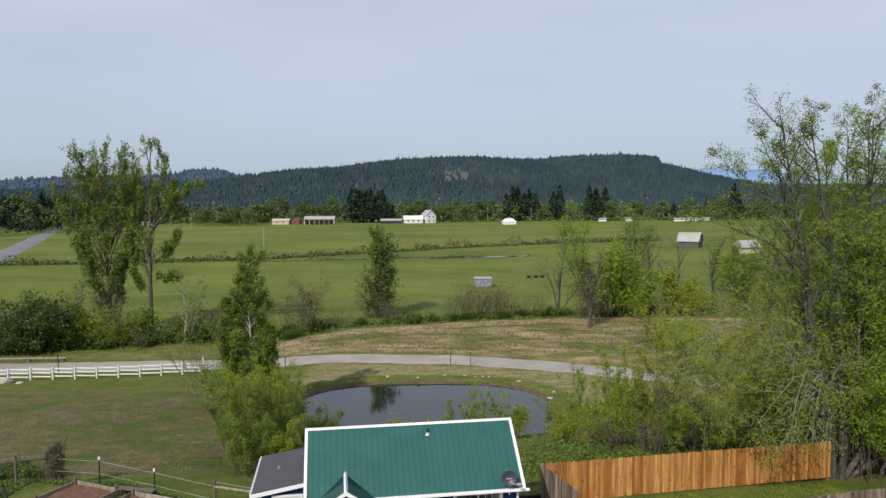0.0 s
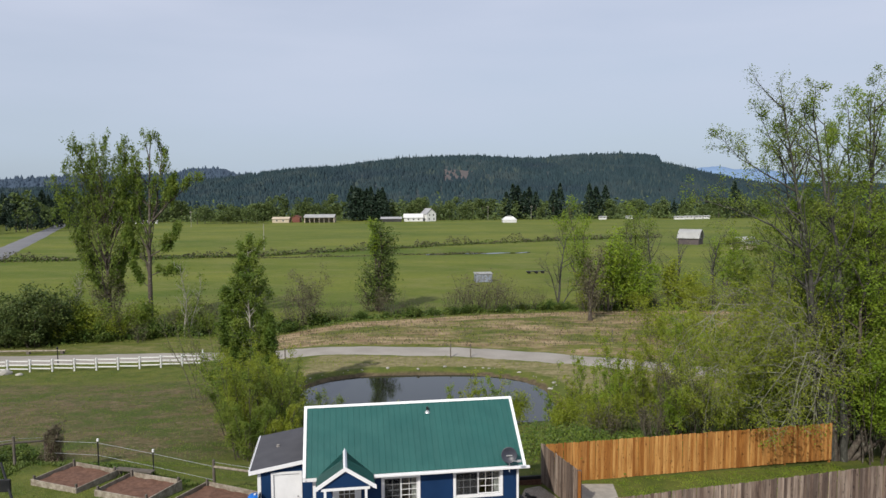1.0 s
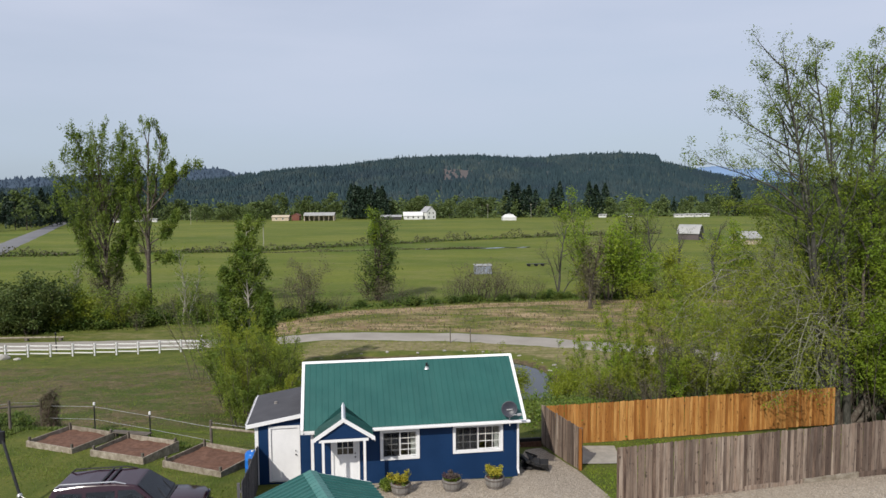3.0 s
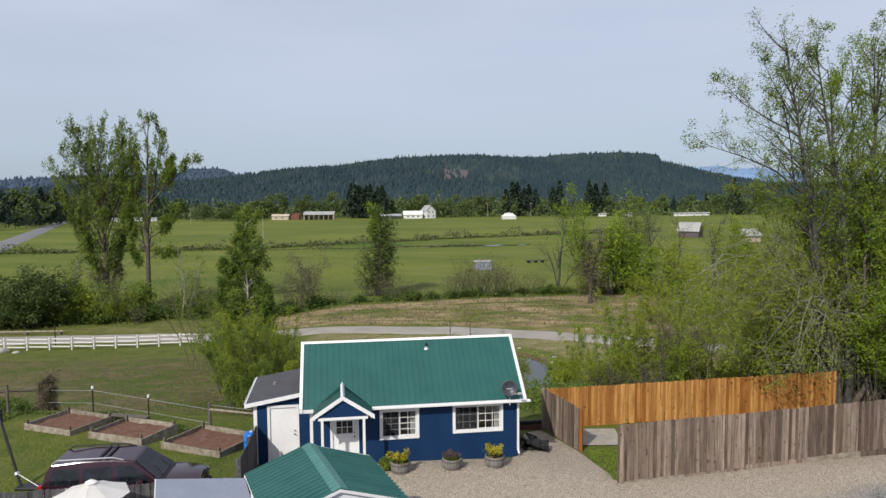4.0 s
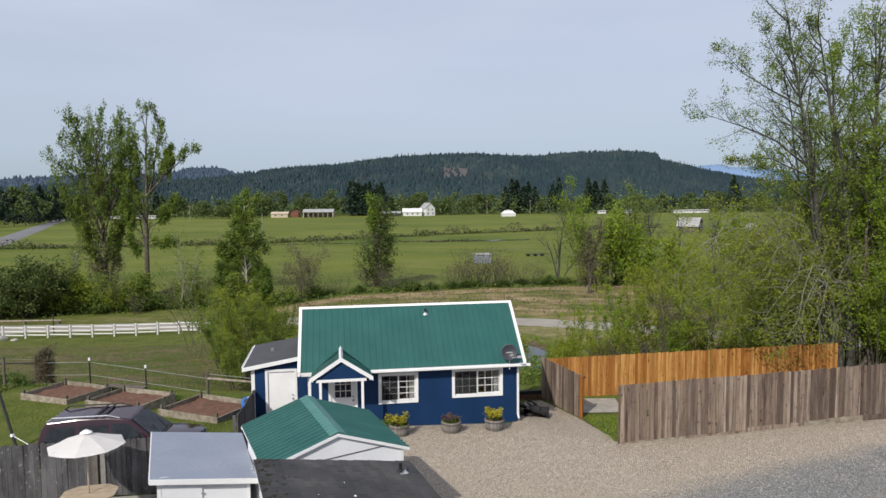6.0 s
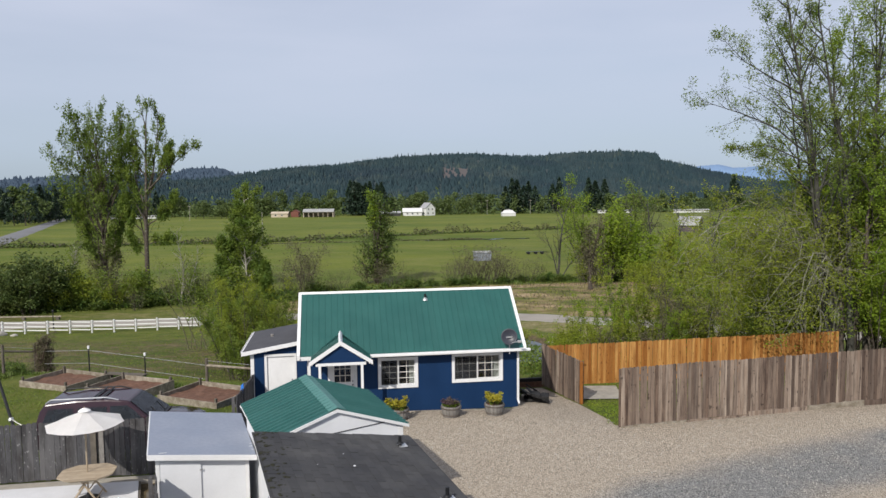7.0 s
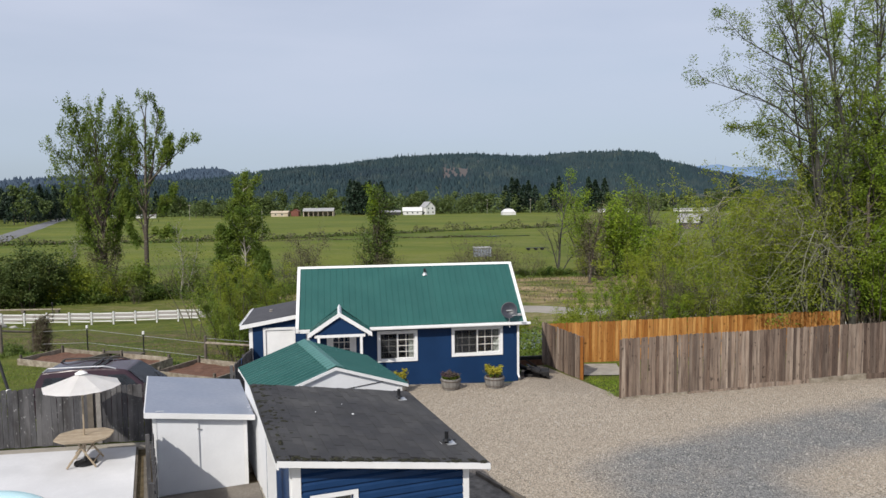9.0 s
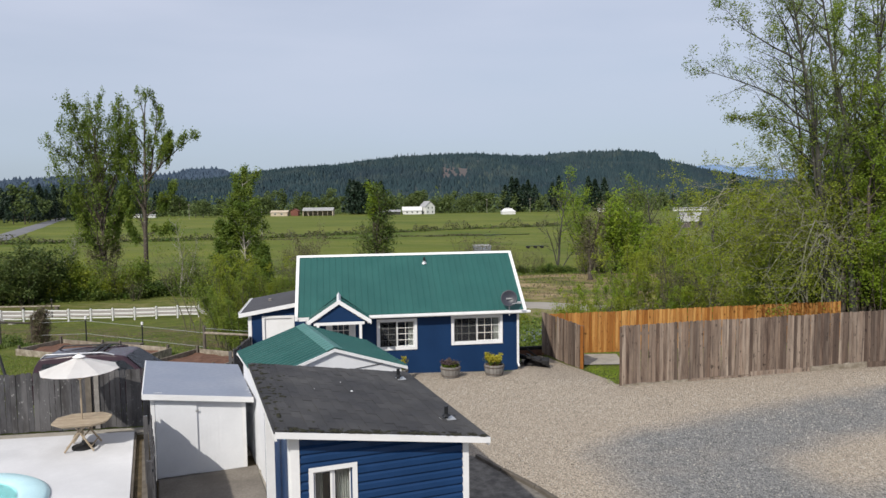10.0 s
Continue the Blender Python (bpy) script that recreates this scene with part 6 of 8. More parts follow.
# hedgerow: brambles, dark thorn and brown brush
hr = np.random.default_rng(5)
protos = {}
FAR = [None, (5, 0.45, 40, 0.15), (4, 0.5, 40, 0.2)]
LABELS = {"bramble": "low dark bramble clump along the hedge", "thorn": "dense dark-green thorn bush in the hedge", "brush": "brown leafless brush in the hedge", "hazel": "mid-green hedge bush in leaf", "sallow": "tall yellow-green sallow bush"}
for key, mat, leaf, per, h, n, bk in (("bramble", "leaf_bramble", 0.17, 5, 2.2, 7, "bark_dark"), ("thorn", "leaf_dark", 0.18, 12, 6.0, 8, "bark_dark"), ("brush", "leaf_bud", 0.12, 1, 5.0, 9, "bark_dark"), ("hazel", "leaf_mid", 0.21, 5, 5.6, 7, "bark_grey"), ("sallow", "leaf_willow", 0.20, 5, 6.4, 7, "twig")):
    protos[key] = [plant(key + "_bush", LABELS[key], "bush", (-200 + v, 20), 300 + v + 10 * len(protos), fan(hr, n, 0.12 if key == "bramble" else 1.2, h, 0.05, 0.8 if key == "bramble" else 0.55), FAR, M[bk], M[mat], leaf, per, 0.45, "hedgerow " + key, twigs=key == "brush") for v in range(3)]


def put(key, x, y, s=1.0, tall=1.0):
    o = protos[key][int(hr.integers(0, 3))]
    return copy_thing(o, pose(x, y, ground_z(x, y) - 0.05, 0, 0, float(hr.random() * 360)) @ Matrix.Diagonal((s, s, s * tall, 1)))


for i in range(52):
    x = -62 + 100 * i / 51 + 2 * hr.random()
    put("bramble", x, hedge_y(x) + 0.6 + 2.2 * hr.random(), (0.75 if x < -18 else 0.40) + 0.45 * hr.random(), 0.7)
for i in range(8):
    put("thorn", -63 + 10 * hr.random(), 90 + 6 * hr.random(), 0.7 + 0.4 * hr.random())
for i in range(12):
    put(("brush", "hazel", "sallow")[i % 3], -54 + 16 * hr.random(), 94 + 5 * hr.random(), 0.45 + 0.4 * hr.random(), 1.1)
for x in (-46, -44.5, -40, -38.5, -35, -33, -31, -29.5, -27.5, -24, -22.5, -20.5, -19, -26, -30.5):
    put("brush", x + hr.random(), hedge_y(x) + 1.5 + 3 * hr.random(), 0.5 + 0.5 * hr.random(), 1.1)
for x in (-33.5, -28.5, -45.5, -50, -47.5, -36.5, -43):
    put("hazel", x, hedge_y(x) + 1 + 2 * hr.random(), 0.5 + 0.35 * hr.random())
for x in (-17, -15.5, -8, -6, -4.8, -2.5, 1.0, 2.2, 3.6, 4.8, 6.0, 7.4, 8.6, 9.8, 11, 13.5, 15.5):
    put("brush", x, hedge_y(x) + 1.5 + 2 * hr.random(), (0.85 if 3 < x < 9 else 0.45) + 0.4 * hr.random(), 0.9)
# right-hand part of the hedge line: green and bare trees
plant("bare_tree", "bare grey tree in the hedge", "tree", (18.6, 116), 330, [(0, 0, (0, 0, 1), 12.0, 0.24), (0.3, 0, (-0.25, 0, 1), 8, 0.14), (0.5, 0, (0.3, 0, 1), 8, 0.12)], BARE, M["bark_grey"], M["leaf_bud"], 0.10, 1, 0.3, "bare hedge trees", thin_out=0.3)
plant("bare_tree", "brown bud-covered tree standing in the cleared field", "tree", (21.3, 103.5), 331, [(0, 0, (0, 0, 1), 10.5, 0.26), (0.3, 0, (0.05, 0, 1), 9, 0.2)], [None, (20, 0.22, 40, 0.12), (6, 0.5, 38, 0.2)], M["bark_dark"], M["leaf_bud"], 0.14, 4, 0.35, "bare hedge trees")
for i, (x, y, h) in enumerate(((45, 118, 12), (40, 122, 11), (34, 117, 13), (52, 112, 10), (31, 120, 12), (58, 118, 12))):
    plant("bare_tree", "bare brown tree in the hedge", "tree", (x, y), 335 + i, [(0, 0, (0.05, 0, 1), h, 0.25), (0.3, 0, (-0.2, 0, 1), h * 0.7, 0.15)], BARE, M["bark_grey"], M["leaf_bud"], 0.10, 1, 0.3, "bare hedge trees", thin_out=0.3)
for i, (x, y, h, mat) in enumerate(((26.0, 112, 11.6, "leaf_fresh"), (28.5, 114, 12.0, "leaf_fresh"), (24.0, 116, 10.0, "leaf_mid"), (31.0, 112, 9.0, "leaf_fresh"), (28.0, 147, 17.0, "leaf_fresh"), (41.0, 150, 16.0, "leaf_mid"), (50, 118, 8.5, "leaf_mid"), (37, 113, 7.5, "leaf_willow"), (56, 140, 11, "leaf_fresh"))):
    plant("alder_tree", "bright green alder in the hedge row", "tree", (x, y), 345 + i, [(0, 0, (0, 0, 1), h, 0.2), (0.4, 0, (0.1, 0, 1), h * 0.8, 0.14), (-0.4, 0.2, (-0.12, 0, 1), h * 0.8, 0.14)], [None, (16, 0.24, 42, 0.10), (5, 0.5, 38, 0.2)], M["bark_dark"], M[mat], 0.20, 6, 0.5, "hedge alders", up=0.14)
for i in range(26):
    x = 22 + 44 * hr.random()
    put("sallow" if hr.random() < 0.5 else "brush", x, hedge_y(x) - 3 + 9 * hr.random(), 0.45 + 0.45 * hr.random())
for i in range(22):
    x = 26 + 36 * hr.random()
    put("sallow" if hr.random() < 0.7 else "hazel", x, 68 + 28 * hr.random(), 0.45 + 0.45 * hr.random())
for made in protos.values():
    for o in made:
        for c in list(o.children):
            bpy.data.objects.remove(c)
        bpy.data.objects.remove(o)


def brush_line(name, label, line, n, width, high, leaf, mats, seed):
    """A ragged line of low brush in one mesh."""
    g = np.random.default_rng(seed)
    xs, ys = np.array(line).T
    x = xs[0] + (xs[-1] - xs[0]) * g.random(n)
    lump = np.array([0.10 + 1.2 * max(0.0, 0.3 + noise.noise((v * 0.09, seed, 0)) + 0.5 * noise.noise((v * 0.35, seed, 4))) for v in x])
    y = np.interp(x, xs, ys) + width * g.normal(size=n)
    z = np.array([ground_z(a, b) for a, b in zip(x, y)]) + high * lump * g.random(n) ** 1.2
    return tagged(new(name, leaves_mesh(name, np.stack([x, y, z], 1), leaf, mats, g, 0.6)), label, "brush", kind="stuff")


DITCH = ((-135, 210), (-60, 224), (3, 271), (51, 299), (95, 312))
brush_line("ditch_brush", "dark brown brush along a ditch across the pasture", DITCH, 7000, 1.4, 3.6, 0.34, M["leaf_ditch"], 1)
brush_line("ditch_sedge", "dull green sedge along the ditch", DITCH, 4200, 2.4, 1.4, 0.36, M["leaf_bramble"], 2)
brush_line("rush_line", "low dark rushes by the wet hollow", ((-62, 217), (-20, 224), (14, 231)), 1400, 0.7, 0.8, 0.26, M["leaf_ditch"], 3)
brush_line("hedge_bottom", "rough dark growth under the hedge", [(x, hedge_y(x) + 1.2) for x in range(-64, 60, 4)], 6500, 0.9, 0.9, 0.18, M["leaf_bramble"], 4)

brush_line("bank_growth", "low mid-green growth on the bank behind the cedar fence", ((4.0, 36.5), (8.0, 38.5), (13.0, 40.5), (19.0, 42.0)), 6000, 1.9, 1.1, 0.070, M["leaf_mid"], 12)
brush_line("bank_weeds", "dull green weeds along the pond's near bank", ((4.0, 38.0), (8.0, 40.5), (13.0, 43.0), (19.0, 44.5)), 7000, 2.2, 1.1, 0.075, M["leaf_bramble"], 13)

# far tree belt at the valley's edge
fr = np.random.default_rng(9)


def crown_cloud(n, r, h, seed):
    g = np.random.default_rng(seed)
    pts = []
    for k in range(9):
        c = np.array((g.normal() * r * 0.5, g.normal() * r * 0.5, h * (0.35 + 0.5 * g.random())))
        q = g.normal(size=(n // 9, 3))
        q /= np.linalg.norm(q, axis=1)[:, None]
        pts.append(c + q * r * (0.35 + 0.2 * g.random()) * (0.8 + 0.3 * g.random((n // 9, 1))))
    return np.concatenate(pts)


belt = []
for k in range(6):
    h = 14 + 1.5 * k
    belt.append((crown_cloud(640, 6.0, h, k), h))
tree_protos = []
for k, (pts, h) in enumerate(belt):
    t = thing("broadleaf_tree", "broadleaf tree at the far edge of the pasture", "tree", pose(0, 0, -400), "valley-edge trees")
    part("trunk", rod((0, 0, -0.5), (0, 0, h * 0.6), 0.35, 0.12, 6), M["bark_dark"], t)
    part("crown", leaves_mesh("crown", pts, 0.75, M["far_leaf"] if k % 3 else M["leaf_dark"], fr, 0.6), None, t)
    tree_protos.append(t)
fir_protos = []
for k in range(3):
    t = thing("fir_tree", "dark fir at the far edge of the pasture", "tree", pose(0, 0, -400), "valley-edge firs")
    g = np.random.default_rng(40 + k)
    u = g.random(700)
    a = g.random(700) * 6.283
    r = (1 - u) ** 0.8 * (4.4 + k * 0.5) * (0.55 + 0.6 * g.random(700)) + 0.15
    part("trunk", rod((0, 0, -0.5), (0, 0, 20), 0.3, 0.05, 6), M["bark_dark"], t)
    part("crown", leaves_mesh("crown", np.stack([r * np.cos(a), r * np.sin(a), 1.5 + 20 * u], 1), 0.85, M["far_conifer"], g, 0.55, 0.5), None, t)
    fir_protos.append(t)


def belt_tree(fir, x, y, s):
    o = (fir_protos if fir else tree_protos)[int(fr.integers(0, 3 if fir else 6))]
    return copy_thing(o, pose(x, y, ground_z(x, y) - 0.3, 0, 0, float(fr.random() * 360)) @ Matrix.Diagonal((s, s, s * (0.85 + 0.3 * fr.random()), 1)))


for i in range(230):
    u = fr.random()
    x = -440 + 760 * u
    belt_tree(fr.random() < 0.03 + 0.5 * (u < 0.26), x, 588 + 120 * fr.random() ** 1.5, 0.55 + 0.5 * fr.random())
for i in range(16):  # dense dark row by the barn
    belt_tree(True, -76 + 27 * i / 15, 575 + 6 * fr.random(), 1.05 + 0.2 * fr.random())
for x, y, s in ((-102, 640, 1.0), (-16, 585, 0.9), (4, 582, 0.95), (52, 600, 1.25), (57, 594, 1.4), (62, 603, 1.45), (67, 597, 1.2), (72, 606, 1.3), (77, 600, 1.2), (92, 602, 1.2), (97, 598, 1.3), (122, 600, 1.3), (129, 606, 1.4), (136, 602, 1.25), (240, 590, 1.3), (246, 596, 1.2)):
    belt_tree(x > 40, x, y, s)
for x, y, s in ((-146, 606, 0.62), (-152, 612, 0.55), (-205, 585, 0.42), (-214, 587, 0.38), (-198, 588, 0.36), (-190, 590, 0.4), (-4, 586, 0.75), (18, 590, 0.6), (30, 592, 0.66), (-46, 596, 0.5)):  # dark round trees
    copy_thing(tree_protos[3 if x < -140 else 0], pose(x, y, ground_z(x, y) - 0.3, 0, 0, 37 * x) @ Matrix.Diagonal((s * 1.15, s * 1.15, s, 1)))
for i in range(130):  # darker wood to the left, by the road
    belt_tree(fr.random() < 0.75, -390 + 150 * fr.random(), 380 + 230 * fr.random(), 0.75 + 0.45 * fr.random())
for i in range(14):
    belt_tree(False, -190 + 50 * fr.random(), 520 + 50 * fr.random(), 0.5 + 0.3 * fr.random())
for o in tree_protos + fir_protos:
    for c in list(o.children):
        bpy.data.objects.remove(c)
    bpy.data.objects.remove(o)
BELT = ((-460, 600), (-200, 590), (0, 592), (200, 596), (420, 610))
brush_line("belt_scrub", "light green scrub along the far edge of the pasture", BELT, 9000, 9, 9.5, 1.1, M["far_leaf"], 6)
brush_line("belt_thicket", "darker thicket behind the far scrub", [(x, y + 45) for x, y in BELT], 8000, 14, 15, 1.5, M["leaf_dark"], 7)
brush_line("belt_wood", "olive wood behind the far thicket", [(x * 1.2, y + 130) for x, y in BELT], 9000, 40, 17, 1.8, M["far_leaf"], 8)
spots = []
for i in range(2600):
    y = 700 + 560 * fr.random()
    x = (fr.random() * 2 - 1) * 0.74 * y
    spots.append((x, y, -9, 10 + 9 * fr.random(), 5 + 3 * fr.random()))
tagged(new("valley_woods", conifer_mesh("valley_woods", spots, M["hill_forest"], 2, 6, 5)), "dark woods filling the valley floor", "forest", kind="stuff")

# ---- the yard ----
# raised garden beds
def garden_bed(x, y, yaw, w, d, dz):
    z = ground_z(x, y)
    b = thing("garden_bed", "raised garden bed of grey boards filled with bark mulch", "garden bed", pose(x, y, z + dz, 0, 0, yaw), "raised garden beds")
    part("front_board", box(0, w, 0, 0.05, -0.25, 0.28, 0.006), M["bed_wood"], b)
    part("back_board", box(0, w, d - 0.05, d, -0.45, 0.28, 0.006), M["bed_wood"], b)
    part("side_board", box(-0.05, -0.002, 0, d, -0.4, 0.27, 0.006), M["bed_wood"], b)
    part("side_board", box(w + 0.002, w + 0.05, 0, d, -0.4, 0.27, 0.006), M["bed_wood"], b)
    for px, py in ((0.06, 0.1), (w - 0.06, 0.1), (0.06, d - 0.1), (w - 0.06, d - 0.1)):
        part("corner_post", box(px - 0.045, px + 0.045, py - 0.045, py + 0.045, -0.4, 0.42, 0.006), M["post_wood"], b)
    bm = bmesh.new()
    bmesh.ops.create_grid(bm, x_segments=24, y_segments=20, size=0.5, matrix=Matrix.Translation((w / 2, d / 2, 0)) @ Matrix.Diagonal((w - 0.02, d - 0.1, 1, 1)))
    for v in bm.verts:
        v.co.z = 0.10 + 0.06 * noise.noise((v.co.x * 2 + x, v.co.y * 2, 0)) + 0.03 * noise.noise((v.co.x * 9, v.co.y * 9, x))
    part("mulch", bm, M["soil"], b, smooth=True)
    return b


garden_bed(-18.25, 30.25, -22, 2.65, 2.25, 0.0)
garden_bed(-14.80, 28.95, -20, 2.70, 2.10, 0.0)
garden_bed(-11.30, 27.75, -24, 2.90, 2.35, 0.0)
bench = thing("plank_bench", "grey plank lying between the garden beds", "plank", pose(-15.1, 31.3, ground_z(-15.1, 31.3) + 0.3, 0, 0, -12))
part("board", box(0, 1.9, 0, 0.35, 0, 0.05, 0.004), M["post_wood"], bench)
for x in (0.2, 1.7):
    part("leg", box(x - 0.04, x + 0.04, 0.08, 0.26, -0.35, -0.002), M["post_wood"], bench)

# blue barrel by the annex
bb = thing("barrel", "bright blue plastic barrel beside the annex", "barrel", pose(-7.50, 27.0, ground_z(-7.50, 27.0) - 0.02))
part("body", lathe([(0.0, 0), (0.25, 0), (0.29, 0.1), (0.29, 0.32), (0.30, 0.34), (0.29, 0.36), (0.29, 0.62), (0.30, 0.64), (0.29, 0.66), (0.28, 0.85), (0.22, 0.92), (0.0, 0.92)], 20), M["blue_plastic"], bb, smooth=True)
part("bung", lathe([(0.0, 0.96), (0.05, 0.96), (0.05, 0.92)], 10), M["white"], bb)

# wood heap, rail and cellar stair at the cottage's right side
wp = thing("wood_heap", "black heap of old boards beside the cottage", "wood heap", pose(3.10, 27.9, ground_z(3.10, 27.9), 0, 0, 8.6))
wr = random.Random(4)
for i in range(16):
    part("board", box(-0.07, 0.07, 0, 1.3 + 0.4 * wr.random(), 0, 0.035), M["black_wood"], wp, at=pose(0.0 + 0.085 * (i % 11), -1.0 + 0.4 * wr.random(), 0.42 - 0.038 * (i % 11) + 0.05 * wr.random(), -14 + 10 * wr.random(), wr.uniform(12, 30), wr.uniform(-14, 14)))
for i in range(5):
    part("block", box(-0.16, 0.16, -0.3, 0.3, 0, 0.2 + 0.06 * (i % 3), 0.02), M["black_wood"], wp, at=pose(0.12 + 0.17 * i, -0.45 + 0.2 * wr.random(), 0, 0, 0, wr.uniform(-20, 20)))
part("rail", rod((0.0, -0.6, 0.75), (0.75, 0.5, 0.15), 0.035), M["black_wood"], wp)
dk = thing("retaining_wall", "dark timber retaining wall beside the cottage", "retaining wall", pose(3.05, 30.9, ground_z(3.6, 30.6) - 0.3, 0, 0, 8.6))
for i in range(4):
    part("sleeper", box(0.0, 1.30 + 0.02 * (i % 2), 0, 0.14, 0.16 * i, 0.16 * i + 0.15, 0.01), M["soil"] if i < 3 else M["black_wood"], dk)

# half-barrel planters along the front
def planter(x, y, plant_kind, seed):
    p = thing("barrel_planter", {"yellow": "half-barrel planter with a yellow-green spurge", "mixed": "half-barrel planter with purple and green plants"}[plant_kind], "planter", pose(x, y, 0.03) @ Matrix.Diagonal((1.15, 1.15, 0.95, 1)), "half-barrel planters")
    n = 18
    prof = [(0.25, 0.0), (0.29, 0.17), (0.31, 0.34), (0.30, 0.42)]
    for i in range(n):
        a0, a1 = 6.2832 * (i + 0.04) / n, 6.2832 * (i + 0.96) / n
        bm = bmesh.new()
        grid = [[bm.verts.new((r * math.cos(a), r * math.sin(a), z)) for a in (a0, a1)] for r, z in prof] + [[bm.verts.new((r * math.cos(a), r * math.sin(a), z)) for a in (a0, a1)] for r, z in ((0.27, 0.42), (0.27, 0.30))]
        for g0, g1 in zip(grid, grid[1:]):
            bm.faces.new((g0[0], g0[1], g1[1], g1[0]))
        part("stave", bm, M["barrel"], p)
    for z, r in ((0.07, 0.268), (0.33, 0.314)):
        part("hoop", lathe([(r, z), (r + 0.008, z + 0.004), (r + 0.011, z + 0.036), (r, z + 0.04)], 28), M["hoop"], p)
    part("soil", lathe([(0.0, 0.36), (0.27, 0.345)], 20), M["soil"], p)
    g = np.random.default_rng(seed)
    paths, tips = [], []
    for i in range(14 if plant_kind == "yellow" else 20):
        a, k = g.random() * 6.283, 0.15 + 0.5 * g.random()
        branch(g, (0.12 * math.cos(a), 0.12 * math.sin(a), 0.34), (k * math.cos(a), k * math.sin(a), 1), (0.42 if plant_kind == "yellow" else 0.26) * (0.7 + 0.4 * g.random()), 0.008, [None, (4, 0.35, 35, 0.3)], paths, tips, 0, 0.05, 0.12)
    part("stem", tubes_mesh("stem", paths, M["leaf_mid"]), None, p)
    tips = np.array(tips)
    low = np.repeat(tips, 5, axis=0) + g.normal(size=(len(tips) * 5, 3)) * 0.035
    high = low[:, 2] > (0.56 if plant_kind == "yellow" else 0.52)
    part("leaves", leaves_mesh("leaves", low[~high], 0.035, M["leaf_mid"], g, 0.4), None, p, "green leaves")
    part("bloom", leaves_mesh("bloom", low[high], 0.032, M["leaf_yellow" if plant_kind == "yellow" else "leaf_purple"], g, 0.6), None, p, "yellow heads" if plant_kind == "yellow" else "purple heads")
    return p


planter(-1.58, 24.62, "yellow", 1)
planter(0.25, 24.92, "mixed", 2)
planter(1.80, 25.12, "yellow", 3)
low = thing("flower_clump", "small green clump at the cottage wall", "plant", pose(-2.05, 24.85, 0.02))
g = np.random.default_rng(6)
paths, tips = [], []
for i in range(26):
    a = g.random() * 6.283
    branch(g, (0.1 * math.cos(a), 0.1 * math.sin(a), 0), (0.6 * math.cos(a), 0.6 * math.sin(a), 1), 0.35, 0.006, [None, (3, 0.4, 35, 0.3)], paths, tips, 0, 0.0, 0.12)
part("stem", tubes_mesh("stem", paths, M["leaf_mid"]), None, low)
part("leaves", leaves_mesh("leaves", np.repeat(np.array(tips), 5, axis=0) + g.normal(size=(len(tips) * 5, 3)) * 0.04, 0.035, M["leaf_mid"], g, 0.5), None, low)

# patio and pool
patio = thing("patio", "pale concrete patio slab with timber edging", "patio", pose(-8.41, 19.26, 0), kind="structure")
PU, PV = Vector((-math.cos(radians(8.9)), -math.sin(radians(8.9)))), Vector((math.sin(radians(22.4)), -math.cos(radians(22.4))))


def slab_at(u0, u1, v0, v1):
    return [tuple(PU * u + PV * v) for u, v in ((u0, v0), (u0, v1), (u1, v1), (u1, v0))]


for i in range(2):
    for j in range(2):
        part("slab", prism(slab_at(4.8 * j + 0.003, 4.8 * (j + 1) - 0.003, 4.8 * i + 0.003, 4.8 * (i + 1) - 0.003), "z", -0.1, 0.10), M["concrete"], patio)
part("edging", prism(slab_at(-0.06, -0.004, 0, 9.6), "z", -0.1, 0.085), M["post_wood"], patio)
verge = thing("gravel_verge", "tan strip of grit between patio and fence", "gravel strip", pose(-8.41, 19.26, 0), kind="structure")
part("grit", prism(slab_at(-1.3, 9.6, -0.50, -0.006), "z", -0.1, 0.05), M["path"], verge)
pool = thing("splash_pool", "round pool with pale aqua rim on the patio", "pool", pose(-10.2, 14.33, 0.105))
part("rim", lathe([(1.30, 0.0), (1.92, 0.0), (1.95, 0.03), (1.86, 0.09), (1.66, 0.125), (1.46, 0.115), (1.34, 0.08), (1.30, 0.03)], 56), M["pool_rim"], pool, smooth=True)
part("liner", lathe([(0.0, 0.02), (1.30, 0.02), (1.335, 0.10)], 48), M["pool_in"], pool, smooth=True)
part("water", lathe([(0.0, 0.075), (1.325, 0.075)], 48), M["pool_water"], pool)
edge = thing("timber_edging", "weathered timber strip beside the patio", "edging", pose(-7.75, 18.6, 0, 0, 0, 23))
for i in range(3):
    part("board", box(-0.16, 0.0, -1.6 * (i + 1), -1.6 * i - 0.02, 0.0, 0.09 + 0.01 * i, 0.005), M["post_wood"], edge)

# patio table with a parasol
table = thing("patio_table", "eight-sided slatted teak patio table on folding legs", "table", pose(-9.18, 18.05, 0.10, 0, 0, 12))
TW, TD = 0.66, 0.55
octo = [(TW, 0.26), (0.36, TD), (-0.36, TD), (-TW, 0.26), (-TW, -0.26), (-0.36, -TD), (0.36, -TD), (TW, -0.26)]
for i in range(12):
    y0, y1 = -TD + 2 * TD * i / 12 + 0.003, -TD + 2 * TD * (i + 1) / 12 - 0.003

    def reach(y):
        return TW if abs(y) < 0.26 else TW - (TW - 0.36) * (abs(y) - 0.26) / (TD - 0.26)
    part("slat", prism([(-reach(y0), y0), (reach(y0), y0), (reach(y1), y1), (-reach(y1), y1)], "z", 0.715, 0.74), M["teak"], table)
part("apron", prism([(p * 0.86, q * 0.86) for p, q in octo], "z", 0.66, 0.712), M["teak"], table)
